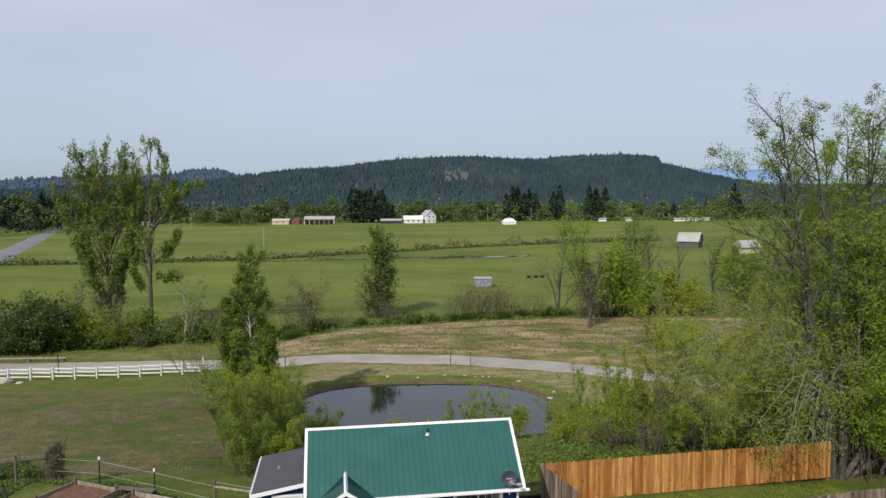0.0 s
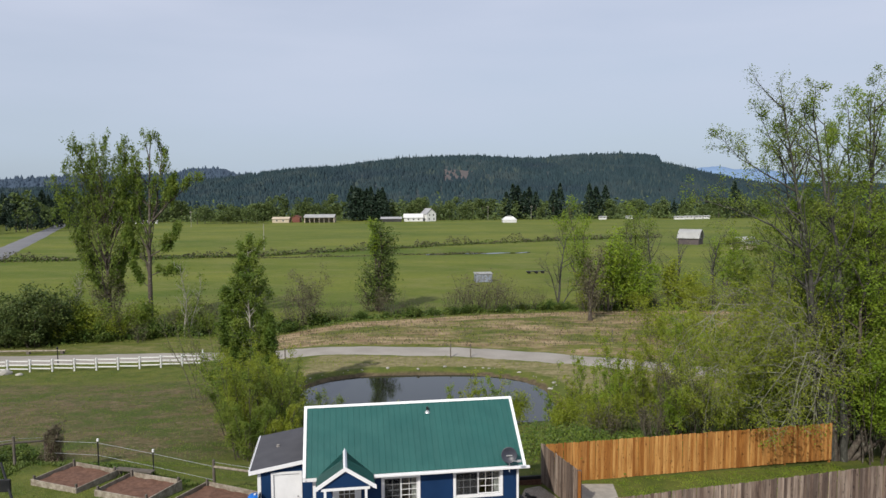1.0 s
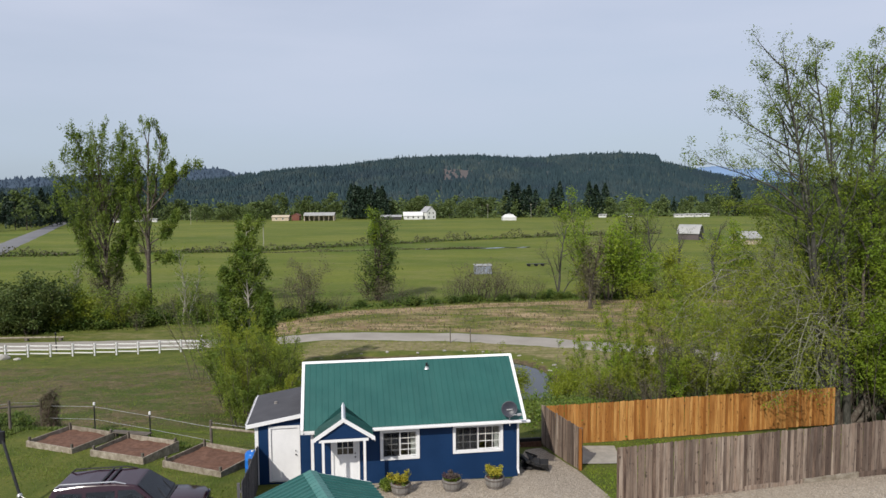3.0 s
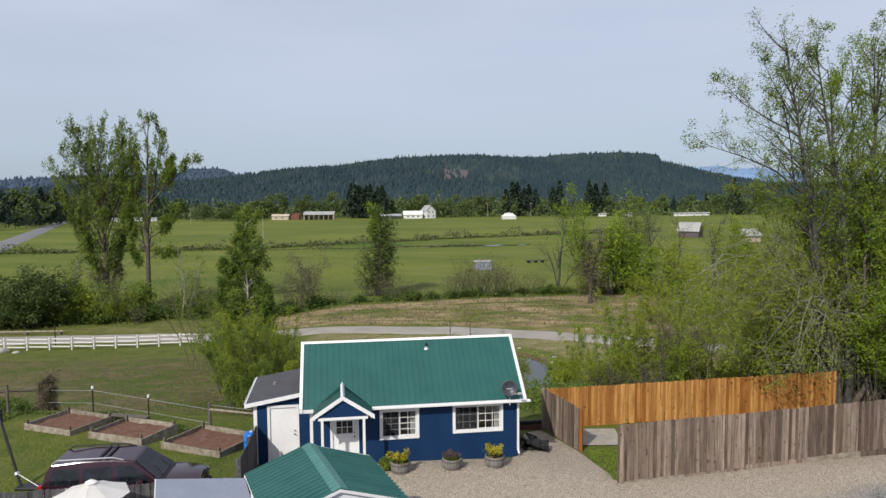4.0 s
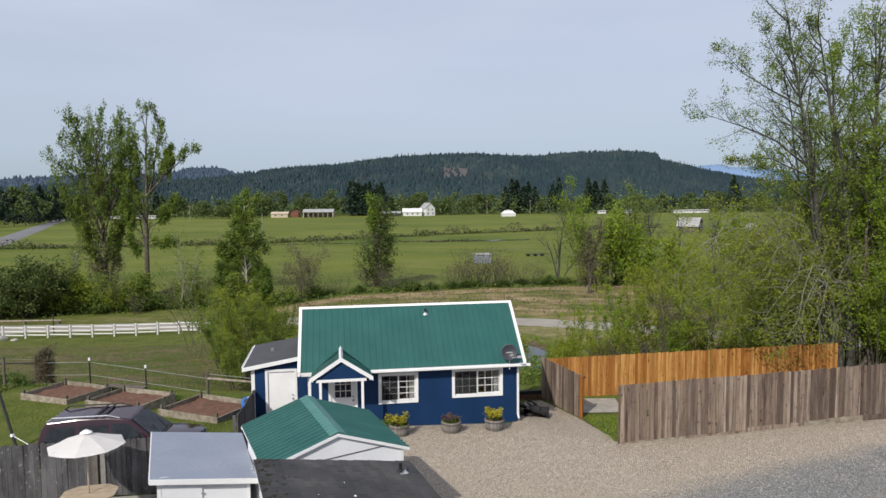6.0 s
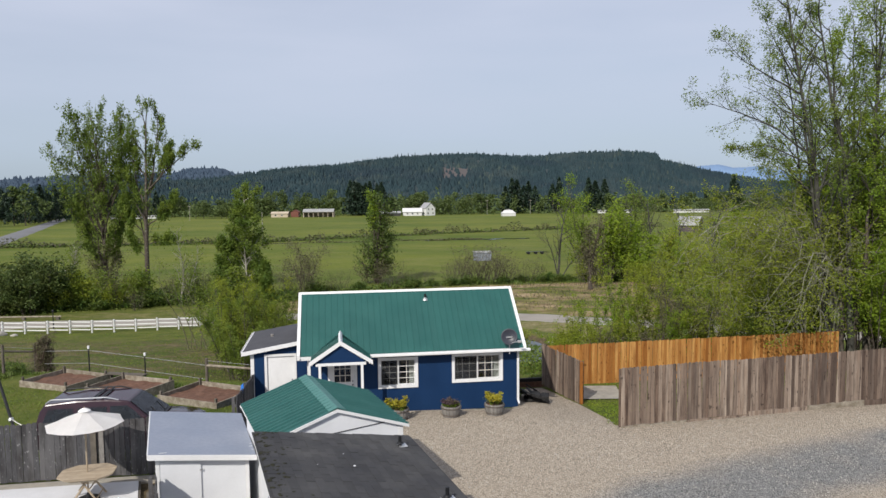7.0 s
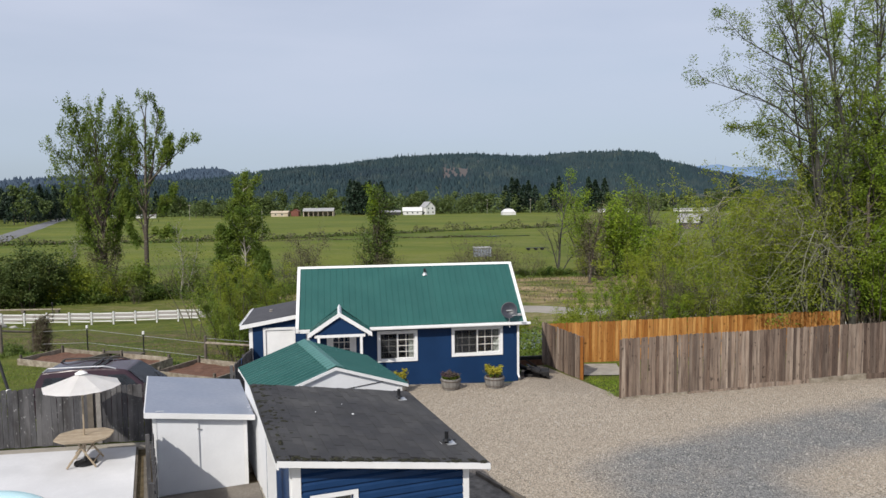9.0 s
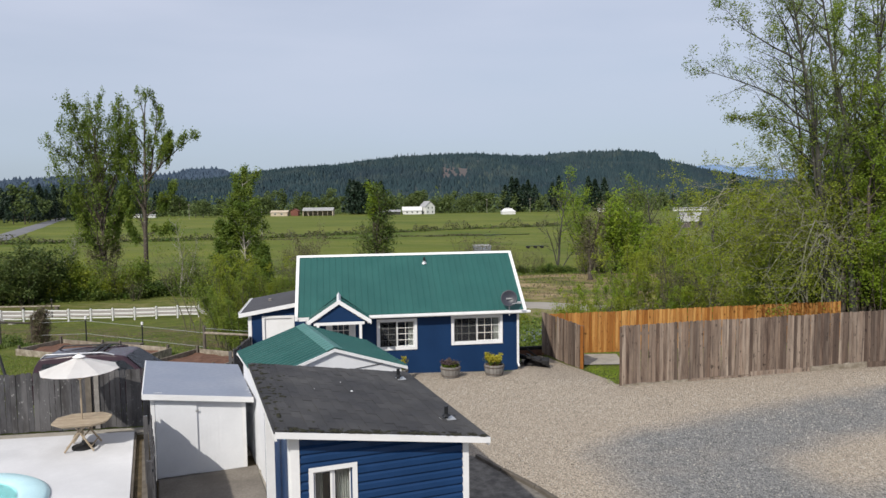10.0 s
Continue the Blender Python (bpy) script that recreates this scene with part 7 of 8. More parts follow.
for s in (-1, 1):
    for k in (-1, 1):
        part("leg", rod((s * 0.34, k * 0.36, 0.02), (-s * 0.10, k * 0.30, 0.66), 0.026, None, 6), M["teak"], table)
    part("stretcher", rod((s * 0.28, -0.36, 0.14), (s * 0.28, 0.36, 0.14), 0.018, None, 6), M["teak"], table)
    part("stretcher", rod((s * 0.12, -0.34, 0.40), (s * 0.12, 0.34, 0.40), 0.018, None, 6), M["teak"], table)
PAR_Z0, PAR_Z1 = 2.02, 2.37
par = thing("parasol", "open off-white canvas parasol on a wooden pole", "parasol", pose(-9.18, 18.05, 0.10, 0, 0, 10))
part("pole", rod((0, 0, 0.06), (0, 0, PAR_Z1 - 0.02), 0.022), M["teak"], par)
part("base", lathe([(0.0, 0), (0.27, 0), (0.27, 0.05), (0.06, 0.09), (0.03, 0.20), (0.0, 0.20)], 20), M["black_metal"], par)
PR, PZ0, PZ1 = 0.95, PAR_Z0, PAR_Z1
bm = bmesh.new()
segs, ringsn = 8, 6
rings = []
for k in range(ringsn + 1):
    t = 0.07 + 0.93 * k / ringsn
    ring = []
    for i in range(segs * 4):
        a = 6.2832 * i / (segs * 4)
        f = abs(((i / 4) % 1) - 0.5) * 2
        r = PR * t * (math.cos(math.pi / segs) / math.cos(((i / 4) % 1 - 0.5) * 2 * math.pi / segs))
        ring.append(bm.verts.new((r * math.cos(a), r * math.sin(a), PZ1 - (PZ1 - PZ0) * t ** 0.9 - 0.02 * (1 - f) * t * t)))
    rings.append(ring)
for r0, r1 in zip(rings, rings[1:]):
    for i in range(segs * 4):
        bm.faces.new((r0[i], r0[(i + 1) % (segs * 4)], r1[(i + 1) % (segs * 4)], r1[i]))
bmesh.ops.solidify(bm, geom=list(bm.faces), thickness=0.004)
canopy = part("canopy", bm, M["canvas"], par)
part("vent", lathe([(0.0, PZ1 + 0.05), (0.05, PZ1 + 0.04), (0.15, PZ1 - 0.02), (0.14, PZ1 - 0.035)], 16), M["canvas"], canopy)
part("finial", lathe([(0.0, PZ1 + 0.08), (0.015, PZ1 + 0.07), (0.018, PZ1 + 0.05), (0.012, PZ1 + 0.04)], 10), M["teak"], canopy)
for i in range(8):
    a = 6.2832 * i / 8
    rib = part("rib", rod((0.03 * math.cos(a), 0.03 * math.sin(a), PZ1 - 0.04), (0.90 * math.cos(a), 0.90 * math.sin(a), PZ0 - 0.03), 0.010, None, 5), M["teak"], canopy)
    part("strut", rod((0.03 * math.cos(a), 0.03 * math.sin(a), PZ0 - 0.25), (0.5 * math.cos(a), 0.5 * math.sin(a), PZ0 + 0.09), 0.008, None, 5), M["teak"], rib)

# leaning dark hoop post with brackets on the lawn
bh = thing("hoop_stand", "leaning dark steel hoop stand tied with a rope", "hoop stand", pose(-14.35, 23.5, 0))
part("pole", rod((0, 0, 0), (-1.55, 1.1, 3.0), 0.05, 0.045, 10), M["black_metal"], bh)
part("bracket", box(-1.42, -1.05, 0.75, 0.85, 2.05, 2.5, 0.01), M["black_metal"], bh)
part("brace", rod((-1.0, 0.72, 1.95), (-0.95, 1.0, 0.9), 0.03), M["black_metal"], bh)
part("collar", lathe([(0.06, 0), (0.085, 0.02), (0.085, 0.1), (0.06, 0.12)], 12), M["galv"], bh, at=pose(-0.22, 0.155, 0.40, -20, -27, 0))
part("base", box(-0.15, 0.85, -0.22, 0.22, 0.0, 0.10, 0.03), M["black_metal"], bh)
part("rope", rod((-0.2, 0.15, 0.45), (0.9, -0.3, 0.1), 0.012, None, 5), M["canvas"], bh)

# ---- sport-utility car ----
car = thing("car", "dark plum four-door sport-utility car with silver roof rails", "car", pose(-10.12, 22.2, -0.05, 0, 0, 6.5) @ Matrix.Diagonal((0.97, 1, 0.99, 1)))
HW = 0.94


def loft(sections, mat, name, parent, label="", smooth=True):
    """A body from cross sections (x, half width, bottom, top, rounding)."""
    bm = bmesh.new()
    rings = []
    for x, hw, z0, z1, rd in sections:
        ring = []
        for y, z in ((-hw * 0.94, z0), (-hw, z0 + 0.12), (-hw, z1 - rd), (-hw + rd * 0.35, z1 - rd * 0.35), (-hw + rd * 1.2, z1), (hw - rd * 1.2, z1), (hw - rd * 0.35, z1 - rd * 0.35), (hw, z1 - rd), (hw, z0 + 0.12), (hw * 0.94, z0)):
            ring.append(bm.verts.new((x, y, z)))
        rings.append(ring)
    n = len(rings[0])
    for a, b in zip(rings, rings[1:]):
        for i in range(n):
            bm.faces.new((a[i], a[(i + 1) % n], b[(i + 1) % n], b[i]))
    bm.faces.new(rings[0])
    bm.faces.new(rings[-1][::-1])
    bmesh.ops.recalc_face_normals(bm, faces=bm.faces)
    ob = part(name, bm, mat, parent, label, smooth)
    mod = ob.modifiers.new("soft", "BEVEL")
    mod.width, mod.segments, mod.limit_method = 0.03, 2, "ANGLE"
    return ob


body = loft([(-2.42, 0.80, 0.48, 0.98, 0.08), (-2.36, 0.92, 0.36, 1.06, 0.08), (-1.2, HW, 0.30, 1.10, 0.06), (0.4, HW, 0.30, 1.07, 0.06), (0.95, HW, 0.30, 1.08, 0.07), (1.6, 0.92, 0.30, 1.07, 0.09), (2.22, 0.88, 0.34, 1.0, 0.10), (2.42, 0.78, 0.40, 0.90, 0.10)], M["car_paint"], "body", car)
cabin = bmesh.new()
prof = [(-2.34, 1.06), (-2.24, 1.50), (-2.10, 1.73), (-1.2, 1.80), (-0.2, 1.80), (0.40, 1.74), (1.25, 1.08)]
left, right = [], []
for x, z in prof:
    w = HW - 0.03 - 0.32 * (z - 1.05)
    left.append(cabin.verts.new((x, -w, z)))
    right.append(cabin.verts.new((x, w, z)))
for i in range(len(prof) - 1):
    cabin.faces.new((left[i], left[i + 1], right[i + 1], right[i]))
cabin.faces.new(left)
cabin.faces.new(right[::-1])
cabin.faces.new((left[0], right[0], right[-1], left[-1]))
roofp = part("cabin", cabin, M["car_paint"], car)
md = roofp.modifiers.new("soft", "BEVEL")
md.width, md.segments, md.limit_method = 0.05, 3, "ANGLE"


def side_glass(pts, s):
    bm = bmesh.new()
    vs = [bm.verts.new((x, s * (HW - 0.03 - 0.32 * (z - 1.05) + 0.006), z)) for x, z in pts]
    f = bm.faces.new(vs)
    bmesh.ops.solidify(bm, geom=[f], thickness=0.006)
    return bm


for s in (-1, 1):
    for pts in ([(-2.12, 1.14), (-1.22, 1.13), (-1.22, 1.58), (-1.98, 1.58)], [(-1.10, 1.13), (-0.22, 1.12), (-0.22, 1.60), (-1.10, 1.59)], [(-0.12, 1.12), (0.98, 1.12), (0.66, 1.42), (0.38, 1.61), (-0.12, 1.61)]):
        part("side_window", side_glass(pts, s), M["car_glass"], car, "dark tinted window")
    rail = bmesh.new()
    for a, b in (((-2.08, 1.72), (-1.92, 1.84)), ((-1.92, 1.84), (-0.25, 1.86)), ((-0.25, 1.86), (0.10, 1.77))):
        rod((a[0], s * 0.64, a[1]), (b[0], s * 0.64, b[1]), 0.024, None, 8, rail)
    part("roof_rail", rail, M["chrome"] if s < 0 else M["car_dark"], car, "silver roof rail" if s < 0 else "black roof rail")
    m = part("mirror", box(0.62, 0.80, s * 0.94 - 0.10, s * 0.94 + 0.10, 1.08, 1.24, 0.03), M["car_paint"], car, at=pose(0, s * 0.08, 0))
    part("mirror_glass", box(0.612, 0.618, s * 0.94 - 0.08, s * 0.94 + 0.08, 1.10, 1.22), M["chrome"], m)
    part("tail_lamp", box(-2.43, -2.30, s * 0.86 - 0.06, s * 0.86 + 0.06, 0.86, 1.16, 0.02), M["lamp_red"], car, "red tail lamp")
    part("headlight", box(2.26, 2.42, s * 0.66 - 0.14, s * 0.66 + 0.14, 0.72, 0.90, 0.03), M["galv"], car, "clear headlamp")
    for x in (-1.45, 1.45):
        wheel = part("wheel", lathe([(0.20, -0.10), (0.355, -0.11), (0.37, -0.07), (0.37, 0.07), (0.355, 0.11), (0.20, 0.10)], 28), M["tyre"], car, "black tyre", smooth=True, at=pose(x, s * 0.84, 0.37, 90, 0, 0))
        part("rim", lathe([(0.0, -0.07), (0.06, -0.08), (0.19, -0.06), (0.21, -0.10), (0.21, 0.10), (0.19, 0.06), (0.0, 0.07)], 20), M["chrome"], wheel)
    for x in (-0.55, 0.45):
        part("door_handle", box(x - 0.09, x + 0.09, s * (HW + 0.012) - 0.012, s * (HW + 0.012) + 0.012, 0.93, 0.965, 0.004), M["car_paint"], car)
for x in (-0.68, -0.45):
    part("cross_bar", box(x - 0.035, x + 0.035, -0.64, 0.64, 1.83, 1.86, 0.008), M["car_dark"], car, "black roof bar")
bm = bmesh.new()
ws = [bm.verts.new(v) for v in ((0.44, -0.63, 1.71), (1.21, -0.82, 1.11), (1.21, 0.82, 1.11), (0.44, 0.63, 1.71))]
f = bm.faces.new(ws)
bmesh.ops.solidify(bm, geom=[f], thickness=-0.006)
part("windscreen", bm, M["car_glass"], car, "raked windscreen", at=pose(0.02, 0, 0.014))
bm = bmesh.new()
ws = [bm.verts.new(v) for v in ((-2.335, -0.76, 1.12), (-2.245, -0.66, 1.50), (-2.245, 0.66, 1.50), (-2.335, 0.76, 1.12))]
f = bm.faces.new(ws)
bmesh.ops.solidify(bm, geom=[f], thickness=0.006)
part("rear_window", bm, M["car_glass"], car, at=pose(-0.012, 0, 0.0))
part("rear_bumper", box(-2.50, -2.36, -0.84, 0.84, 0.38, 0.62, 0.04), M["car_dark"], car)
part("front_bumper", box(2.34, 2.50, -0.80, 0.80, 0.36, 0.60, 0.04), M["car_dark"], car)
part("grille", box(2.41, 2.44, -0.45, 0.45, 0.66, 0.86, 0.008), M["car_dark"], car)
for s in (-1, 1):
    part("wiper", rod((1.24, s * 0.35, 1.125), (0.93, s * 0.30 + 0.2, 1.37), 0.010, None, 5), M["car_dark"], car)
part("cowl", box(1.18, 1.32, -0.78, 0.78, 1.075, 1.10, 0.01), M["car_dark"], car)

# ---- beyond the yard ----
pad = thing("path_pad", "small bare gravel pad inside the yard opening", "path", kind="structure")
bm = bmesh.new()
grid = [[bm.verts.new((x + 0.05 * noise.noise((x * 3, y * 3, 0)), y, ground_z(x, y) + 0.045)) for x in (5.55, 5.9, 6.4, 6.9, 7.35 + 0.1 * (y - 29))] for y in (28.6, 29.0, 29.5, 30.0, 30.5, 31.0)]
for j in range(5):
    for i in range(4):
        bm.faces.new((grid[j][i], grid[j][i + 1], grid[j + 1][i + 1], grid[j + 1][i]))
part("pad", bm, M["path"], pad)

# vine-covered stump at the garden fence corner
g = np.random.default_rng(71)
vines = [([(0.24 * g.normal(), 0.2 * g.normal(), 0), (0.20 * g.normal(), 0.18 * g.normal(), 0.9), (0.22 * g.normal() + 0.1, 0.2 * g.normal(), 1.45 + 0.65 * g.random())], 0.035) for _ in range(48)]
plant("vine_stump", "old post overgrown with bare brown vine", "vine", (-19.3, 33.95), 71, vines, [None, (9, 0.16, 60, 0.1), (4, 0.5, 50, 0.2)], M["bark_vine"], M["leaf_bud"], 0.03, 3, 0.05, up=-0.05, wob=0.3)

# stones round the pond
sr = random.Random(12)
protos = []
for k in range(4):
    bm = bmesh.new()
    bmesh.ops.create_icosphere(bm, subdivisions=2, radius=0.5)
    for v in bm.verts:
        v.co *= 1 + 0.35 * noise.noise(v.co * 1.7 + Vector((k * 7, 0, 0)))
        v.co.z *= 0.6
    protos.append(bm_mesh("stone", bm, M["stone"]))
for i in range(30):
    a = sr.uniform(0.15, 3.0)
    k = sr.uniform(1.02, 1.10)
    x = POND[0] + POND[2] * k * math.copysign(abs(math.cos(a)) ** (2 / 3), math.cos(a))
    y = POND[1] + POND[3] * k * math.copysign(abs(math.sin(a)) ** (2 / 3), math.sin(a)) + sr.uniform(0, 1.6)
    s = 0.10 + 0.32 * sr.random() ** 2
    tagged(new("stone", protos[i % 4]), "pale rounded stone on the pond bank", "stone", "pond stones").matrix_basis = pose(x, y, ground_z(x, y) + 0.1 * s, 0, 0, sr.uniform(0, 360)) @ Matrix.Diagonal((s * 1.5, s, s, 1))
for x, y, s in ((-48.8, 77.0, 1.3), (-46.8, 76.4, 0.6)):
    tagged(new("boulder", protos[1]), "grey boulder beside the white fence", "stone").matrix_basis = pose(x, y, ground_z(x, y) + 0.15 * s, 0, 0, 30) @ Matrix.Diagonal((s * 1.3, s, s, 1))
log = thing("rail_log", "weathered log rail across the lane's verge", "log", pose(-52.5, 87.8, ground_z(-52.5, 87.8), 0, 0, 2))
part("beam", rod((-5, 0, 0.38), (4.6, 0, 0.40), 0.12, 0.10, 9), M["bed_wood"], log)
for x in (-4.4, 0, 4.2):
    part("block", box(x - 0.2, x + 0.2, -0.2, 0.2, -0.3, 0.36, 0.03), M["post_wood"], log)
lamp = thing("lane_light", "slim dark lantern post beside the lane", "lamp post", pose(-45.6, 82.0, ground_z(-45.6, 82.0)))
part("pole", rod((0, 0, -0.2), (0, 0, 2.0), 0.07, 0.05), M["black_metal"], lamp)
part("lantern", lathe([(0.0, 2.0), (0.09, 2.02), (0.12, 2.2), (0.05, 2.3), (0.0, 2.3)], 10), M["black_metal"], lamp)

# white hutch in the pasture
hut = thing("field_hutch", "small pale blue-grey box hutch with whitish roof in the pasture", "hutch", pose(8.2, 152.0, ground_z(8.2, 152) - 0.05, 0, 0, 8))
part("wall", box(-1.75, 1.75, -1.2, 1.2, 0, 1.75, 0.03), M["shed_roof"], hut)
part("roof", prism([(-1.35, 1.78), (1.35, 1.95), (1.35, 2.02), (-1.35, 1.85)], "x", -1.9, 1.9), M["pale_roof"], hut)
for i in range(6):
    x = -1.6 + i * 0.62
    part("batten", box(x, x + 0.06, -1.225, -1.203, 0.05, 1.7), M["galv"], hut)
trough = thing("trailer_frame", "dark low trailer frame in the pasture", "trailer", pose(21.5, 168, ground_z(21.5, 168), 0, 0, 10))
part("bed", box(-2.2, 2.2, -0.5, 0.5, 0.5, 0.62), M["black_metal"], trough)
for x in (-1.6, 0.2, 1.8):
    part("wheel", rod((x, -0.55, 0.32), (x, 0.55, 0.32), 0.32, None, 12), M["tyre"], trough)
part("drawbar", rod((2.2, 0, 0.55), (3.6, 0, 0.35), 0.07), M["black_metal"], trough)


# ---- farms at the valley's edge ----
def gabled(name, label, x, y, yaw, w, d, eave, ridge, wall_mat, roof_mat, windows=(), open_front=False, end_windows=(), gambrel=False):
    """A farm building: ridge along x, long windows on -y, end windows in the +x gable."""
    half = [(d / 2, eave), (0.30 * d, eave + 0.68 * (ridge - eave)), (0, ridge)] if gambrel else [(d / 2, eave), (0, ridge)]
    b = thing(name, label, "farm building" if name != "farmhouse" else "house", pose(x, y, ground_z(x, y) - 0.1, 0, 0, yaw))
    if open_front:
        part("wall_back", box(-w / 2, w / 2, d / 2 - 0.3, d / 2, 0, eave), wall_mat, b)
        part("wall_end", box(-w / 2, -w / 2 + 0.3, -d / 2, d / 2 - 0.3, 0, eave), wall_mat, b)
        part("wall_end", box(w / 2 - 0.3, w / 2, -d / 2, d / 2 - 0.3, 0, eave), wall_mat, b)
        for i in range(7):
            px = -w / 2 + 0.4 + (w - 0.8) * i / 6
            part("post", box(px - 0.15, px + 0.15, -d / 2, -d / 2 + 0.3, 0, eave - 0.5), M["farm_tan"], b)
        part("beam", box(-w / 2, w / 2, -d / 2, -d / 2 + 0.3, eave - 0.5, eave), M["farm_tan"], b)
        # dark floor sheet paints in the shade behind the open front
        part("floor", box(-w / 2, w / 2, -d / 2, d / 2, -0.2, 0.03), M["farm_dark"], b)
    else:
        edge = [(p, q - (0.2 if p < d / 2 else 0)) for p, q in half]
        part("wall", prism([(-d / 2, 0), (d / 2, 0)] + edge + [(-p, q) for p, q in edge[-2::-1]], "x", -w / 2, w / 2), wall_mat, b)
    rim = [(d / 2 + 0.5, eave - 0.2)] + half[1:]
    for s in (-1, 1):
        part("roof", prism([(s * p, q) for p, q in rim] + [(s * p, q + 0.2) for p, q in rim[::-1]], "x", -w / 2 - 0.4, w / 2 + 0.4), roof_mat, b)
    for wy, wz, ww, wh in end_windows:
        q = part("window", box(w / 2 + 0.01, w / 2 + 0.06, wy - ww / 2, wy + ww / 2, wz, wz + wh), M["farm_white"], b)
        part("pane", box(w / 2 + 0.065, w / 2 + 0.09, wy - ww / 2 + 0.12, wy + ww / 2 - 0.12, wz + 0.12, wz + wh - 0.12), M["car_glass"], q)
    for wx, wz, ww, wh in windows:
        q = part("window", box(wx - ww / 2, wx + ww / 2, -d / 2 - 0.06, -d / 2 - 0.01, wz, wz + wh), M["farm_white"], b)
        part("pane", box(wx - ww / 2 + 0.12, wx + ww / 2 - 0.12, -d / 2 - 0.09, -d / 2 - 0.065, wz + 0.12, wz + wh - 0.12), M["car_glass"], q)
    return b


gabled("open_barn", "long open-fronted barn with a pale metal roof", -97, 552, 2, 23, 12, 4.3, 6.3, M["farm_tan"], M["pale_roof"], open_front=True)
gabled("farm_shed", "low tan shed with a pale tan roof", -128, 556, 0, 13, 8, 3.2, 4.4, M["farm_tan"], M["farm_tan"], windows=((-3, 1.2, 1.6, 1.2), (2, 1.2, 1.6, 1.2)))
gabled("farm_shed", "small rust-red shed beside the barn", -117, 560, 90, 8, 6, 4.0, 5.6, M["farm_red"], M["farm_red"], windows=((0, 1.2, 1.6, 1.4),))
gabled("farmhouse", "white two-storey farmhouse with a pale roof", -13.0, 566, -58, 9, 8.5, 6.0, 10.2, M["farm_white"], M["farm_roof"], windows=((-2.2, 1.2, 1.2, 1.5), (2.2, 1.2, 1.2, 1.5)), end_windows=((-2.2, 1.2, 1.2, 1.6), (2.2, 1.2, 1.2, 1.6), (-1.8, 4.4, 1.2, 1.5), (1.8, 4.4, 1.2, 1.5)))
gabled("farmhouse", "low white farmhouse wing", -25, 563, 4, 15, 7, 3.2, 6.0, M["farm_white"], M["farm_white"], windows=((-4, 1.2, 1.4, 1.3), (0, 1.2, 1.4, 1.3), (4, 1.2, 1.4, 1.3)))
gabled("farm_shed", "long low dark shed by the farmhouse", -42, 557, 3, 16, 6, 2.6, 3.8, M["farm_dark"], M["farm_roof"])
# white tent with a hipped top and scalloped walls
tent = thing("marquee", "white hipped marquee tent standing alone in the pasture", "tent", pose(47.5, 524, ground_z(47.5, 524) - 0.05, 0, 0, 5))
for i in range(8):
    x = -4.9 + i * 1.225
    part("side_panel", box(x + 0.03, x + 1.195, -3.6, -3.52, 0, 1.95 + 0.25 * (i % 2)), M["farm_white"], tent)
part("back_panel", box(-4.9, 4.9, 3.5, 3.6, 0, 2.1), M["farm_white"], tent)
for x in (-4.9, 4.82):
    part("end_panel", box(x, x + 0.08, -3.5, 3.48, 0, 2.1), M["farm_white"], tent)
bm = bmesh.new()
low = [bm.verts.new(v) for v in ((-5.1, -3.8, 2.1), (5.1, -3.8, 2.1), (5.1, 3.8, 2.1), (-5.1, 3.8, 2.1))]
top = [bm.verts.new(v) for v in ((-2.9, -0.5, 4.4), (2.9, -0.5, 4.4), (2.9, 0.5, 4.4), (-2.9, 0.5, 4.4))]
for i in range(4):
    bm.faces.new((low[i], low[(i + 1) % 4], top[(i + 1) % 4], top[i]))
bm.faces.new(top)
bm.faces.new(low[::-1])
part("canopy", bm, M["farm_white"], tent)
part("ridge_cap", box(-1.6, 1.6, -0.45, 0.45, 4.42, 5.0, 0.15), M["pale_roof"], tent, "grey ridge cap")
gabled("old_barn", "old barn with a pale worn metal roof among trees", 93, 268, -34, 7.5, 6.5, 2.6, 5.6, M["barn_board"], M["pale_roof"], gambrel=True, end_windows=((0, 2.4, 1.3, 1.2),))
gabled("old_barn", "smaller pale-roofed barn half hidden by trees", 102, 240, 20, 8, 5, 2.2, 4.2, M["farm_tan"], M["pale_roof"])
for i, (x, y, w) in enumerate(((187, 566, 8), (196, 570, 7), (204, 572, 6), (212, 576, 5), (128, 576, 6), (150, 578, 5), (-252, 545, 7), (-238, 552, 6), (-226, 548, 7))):
    t = gabled("camper", "white camper trailer parked at the pasture's edge", x, y, 4 * (i % 3), w, 2.6, 2.3, 2.7, M["farm_white"], M["pale_roof"], windows=((-w / 4, 1.4, 1.4, 0.9), (w / 5, 1.4, 1.4, 0.9)))
for i, (x, y, h) in enumerate(((-64.0, 250, 9.5), (-150, 560, 11), (35, 575, 12), (70, 575, 12), (-172, 480, 11))):
    t = thing("utility_pole", "pale wooden utility pole in the pasture", "utility pole", pose(x, y, ground_z(x, y) - 0.2), "utility poles")
    part("pole", rod((0, 0, -0.3), (0, 0, h), 0.14, 0.09, 8), M["bark_pale"], t)
    if i:
        part("cross_arm", box(-1.1, 1.1, -0.07, 0.07, h - 1.0, h - 0.8), M["bark_pale"], t)
pw_ = thing("puddle", "strip of standing water in the pasture", "water", kind="structure")
bm = bmesh.new()
top = [(-6 + 34 * i / 12, 224 + 7 * i / 12 + 1.6 + 0.8 * math.sin(i * 1.7)) for i in range(13)]
bot = [(-6 + 34 * i / 12, 224 + 7 * i / 12 - 1.2 + 0.8 * math.sin(i * 2.3)) for i in range(13)]
vt = [bm.verts.new((x, y, ground_z(x, y) + 0.14)) for x, y in top]
vb = [bm.verts.new((x, y, ground_z(x, y) + 0.14)) for x, y in bot]
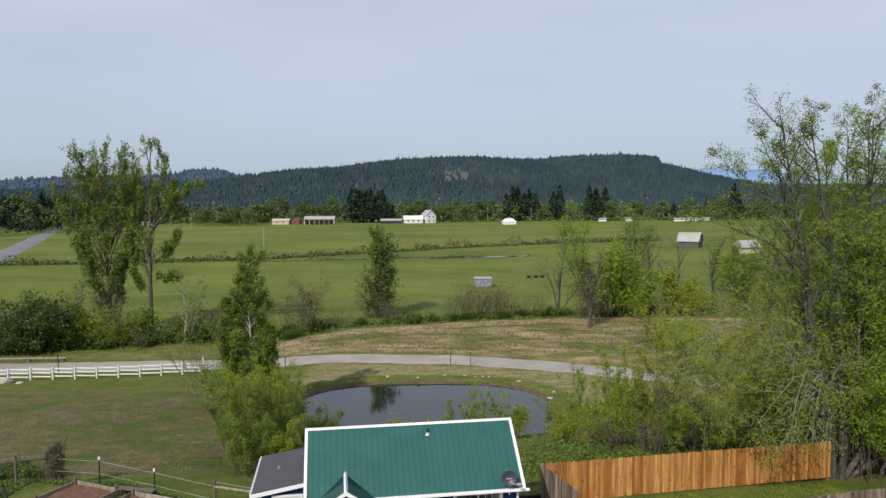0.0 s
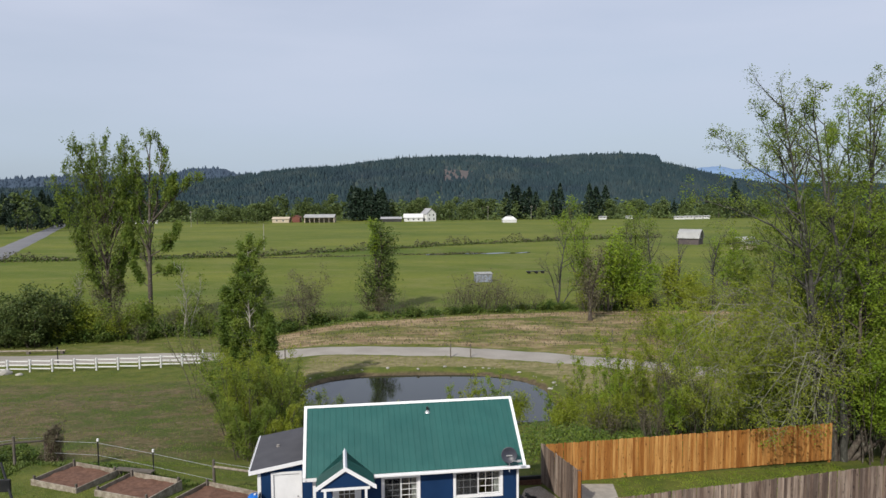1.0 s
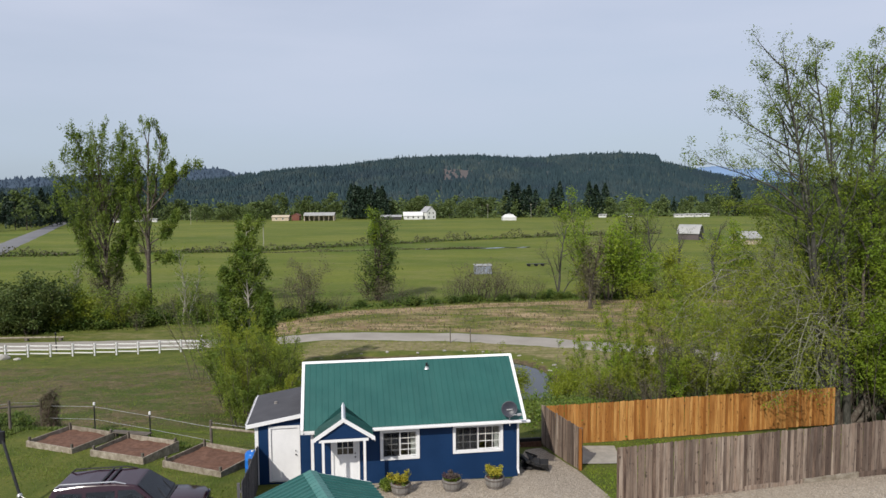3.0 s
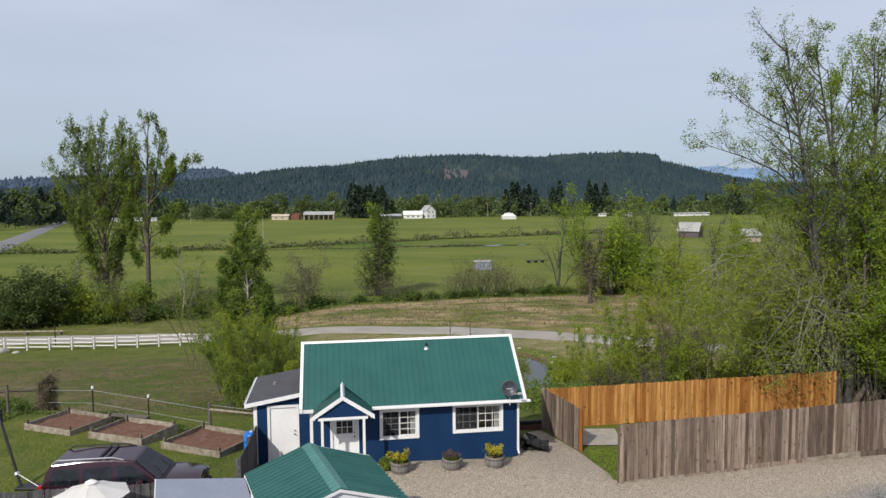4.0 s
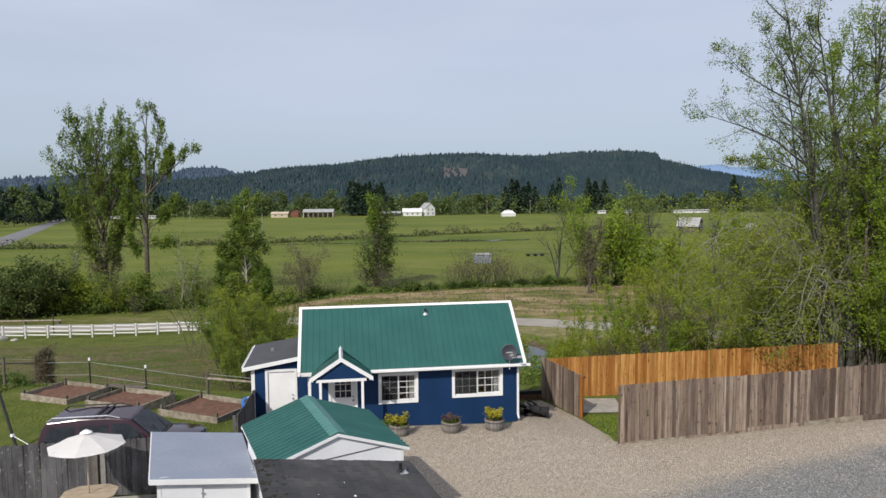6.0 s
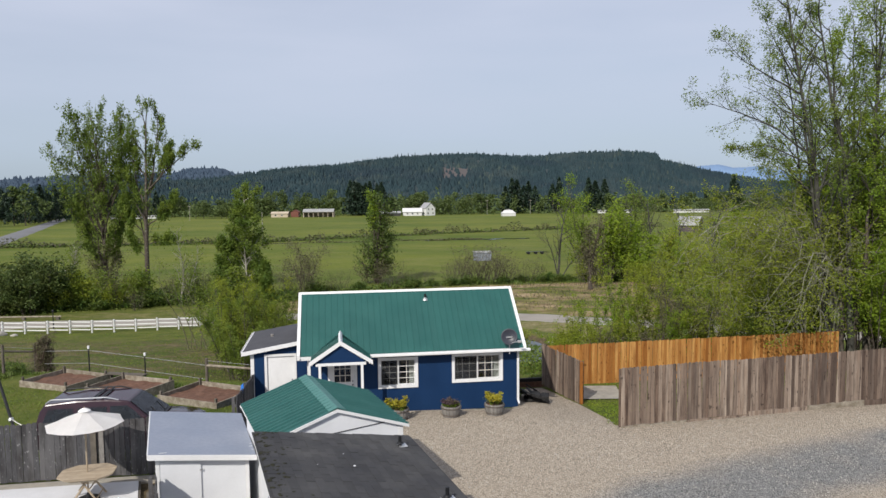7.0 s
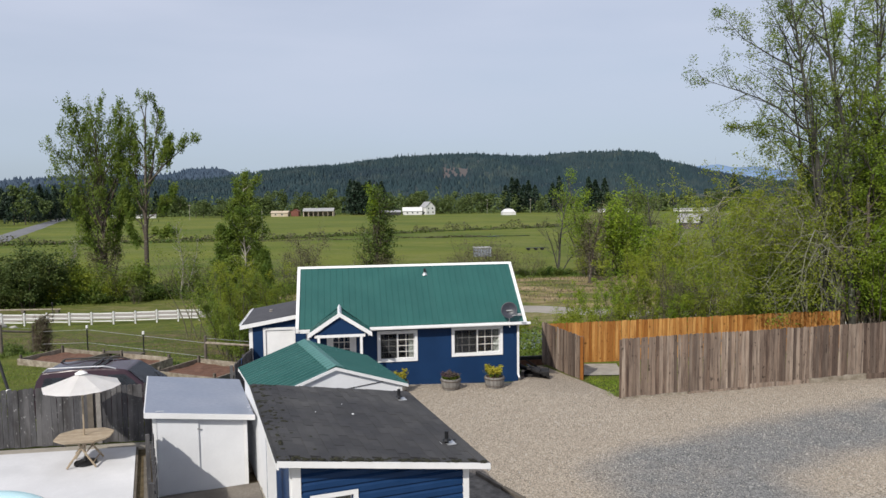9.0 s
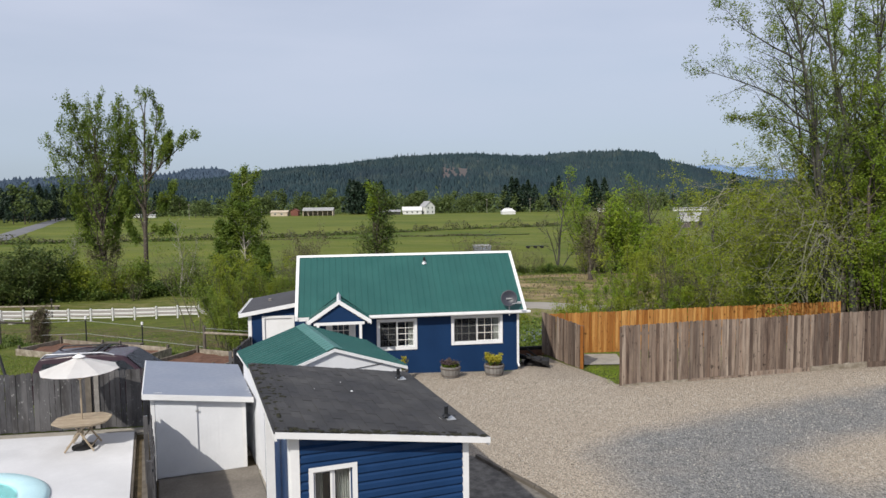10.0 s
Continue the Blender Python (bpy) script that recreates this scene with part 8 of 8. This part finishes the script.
for i in range(12):
    bm.faces.new((vb[i], vb[i + 1], vt[i + 1], vt[i]))
part("surface", bm, M["pond_water"], pw_)

# ---- ground detail ----
strip = thing("dirt_strip", "grey-brown strip of rubble and dirt beside the workshop", "dirt", kind="structure")
bm = bmesh.new()
poly = [(-1.2, 16.6), (0.0, 17.7), (0.80, 17.2), (1.35, 16.3), (2.0, 15.3), (2.8, 13.8), (3.6, 12.2), (4.3, 10.4), (0.4, 10.2)]
bm.faces.new([bm.verts.new((x, y, ground_z(x, y) + 0.055)) for x, y in poly])
part("dirt", bm, M["rubble"], strip)
curb = thing("timber_edging", "weathered timber edging along the drive", "edging")
for (xa, ya), (xb, yb) in zip(poly[2:7], poly[3:8]):
    d = math.degrees(math.atan2(yb - ya, xb - xa))
    part("beam", box(0.02, math.hypot(xb - xa, yb - ya) - 0.02, -0.05, 0.05, -0.05, 0.14, 0.012), M["post_wood"], curb, at=pose(xa, ya, ground_z(xa, ya), 0, 0, d))


def blades(name, label, n, x0, x1, y0, y1, high, mat, keep, seed):
    """Short grass tufts: one bent blade each."""
    g = np.random.default_rng(seed)
    verts, faces = [], []
    while len(faces) < n:
        x, y = x0 + (x1 - x0) * g.random(), y0 + (y1 - y0) * g.random()
        if not keep(x, y) or 0.5 + noise.noise((x * 0.5, y * 0.5, seed)) + 0.6 * noise.noise((x * 1.9, y * 1.9, seed)) < g.random():
            continue
        z, a, h = ground_z(x, y), g.random() * 6.283, high * (0.5 + g.random())
        w = h * 0.22
        b = len(verts)
        dx, dy = math.cos(a), math.sin(a)
        verts += [(x - dx * w, y - dy * w, z), (x + dx * w, y + dy * w, z), (x - dy * h * 0.5 + dx * w * 0.3, y + dx * h * 0.5 + dy * w * 0.3, z + h)]
        faces.append((b, b + 1, b + 2))
    return tagged(new(name, mesh_of(name, verts, faces, mat)), label, "grass", kind="stuff")


def lawn_left(x, y):
    return y > 18.73 + 0.152 * (x + 15) + 0.3 and not (-7.2 < x and y < 31)


blades("lawn_grass", "short yellow-green lawn grass", 36000, -26, -6.4, 19, 36, 0.055, M["leaf_mid"], lawn_left, 1)
blades("yard_grass", "lush green grass inside the fenced yard", 30000, 5.6, 19, 24, 34, 0.045, M["leaf_fresh"], lambda x, y: y > 23.9 + 0.266 * (x - 5.9) and y < 31.0 + 0.19 * (x - 4.4) and not (5.5 < x < 7.4 and 28.6 < y < 31.1), 2)
blades("paddock_grass", "patchy paddock grass", 26000, -56, -12, 36, 79, 0.07, M["leaf_mid"], lambda x, y: abs(x / y) < 0.68, 3)
blades("paddock_straw", "dry straw-coloured paddock tufts", 9000, -52, -10, 36, 76, 0.06, M["straw"], lambda x, y: abs(x / y) < 0.68, 4)
blades("garden_weeds", "dark green weeds by the garden fence", 15000, -27, -11, 30.5, 36, 0.13, M["leaf_bramble"], lambda x, y: x < -20 or abs(y - (33.85 - 0.41 * (x + 19.65))) < 0.7, 6)
blades("field_tufts", "scattered tufts on the cleared field", 6000, -28, 40, 76, 112, 0.16, M["leaf_willow"], lambda x, y: pond_d(x, y) > 1.1 and abs(y - lane_y(x)) > 2.6, 5)

blades("field_litter", "brown stalks and litter on the cleared field", 9000, -28, 40, 86, 112, 0.20, M["leaf_bud"], lambda x, y: lane_y(x) + 3 < y < hedge_y(x), 8)

for i, (x, y, h) in enumerate(((-21.6, 35.2, 0.9), (-22.8, 36.0, 1.0), (-24.2, 35.0, 0.9), (-23.4, 37.4, 0.8), (-21.0, 36.6, 0.7), (-22.4, 33.6, 0.7), (-25.4, 36.4, 1.0))):
    plant("nettle_clump", "dark green nettles beside the garden fence", "weeds", (x, y), 500 + i, fan(R, 16, 0.7, h, 0.012, 0.25), [None, (6, 0.25, 50, 0.2)], M["bark_dark"], M["leaf_bramble"], 0.05, 8, 0.09, "nettle clumps")

# loose stones on the drive
g = np.random.default_rng(7)
verts, faces = [], []
while len(verts) < 7000 * 5:
    x, y = -2 + 20 * g.random(), 12 + 13 * g.random()
    if y > drive_north(x) - 0.1 or (x < 3.5 and y < 17.5 - 1.5 * max(0, x - 0.8)):
        continue
    s, a, z = 0.010 + 0.016 * g.random(), g.random() * 6.283, ground_z(x, y) + 0.036
    b = len(verts)
    for k in range(4):
        q = s * (0.7 + 0.6 * g.random())
        verts.append((x + q * math.cos(a + 1.57 * k), y + q * math.sin(a + 1.57 * k), z))
    verts.append((x, y, z + s * 0.8))
    faces += [(b + k, b + (k + 1) % 4, b + 4) for k in range(4)]
tagged(new("loose_stones", mesh_of("loose_stones", verts, faces, M["stone"])), "loose pale stones on the drive", "gravel", kind="stuff")
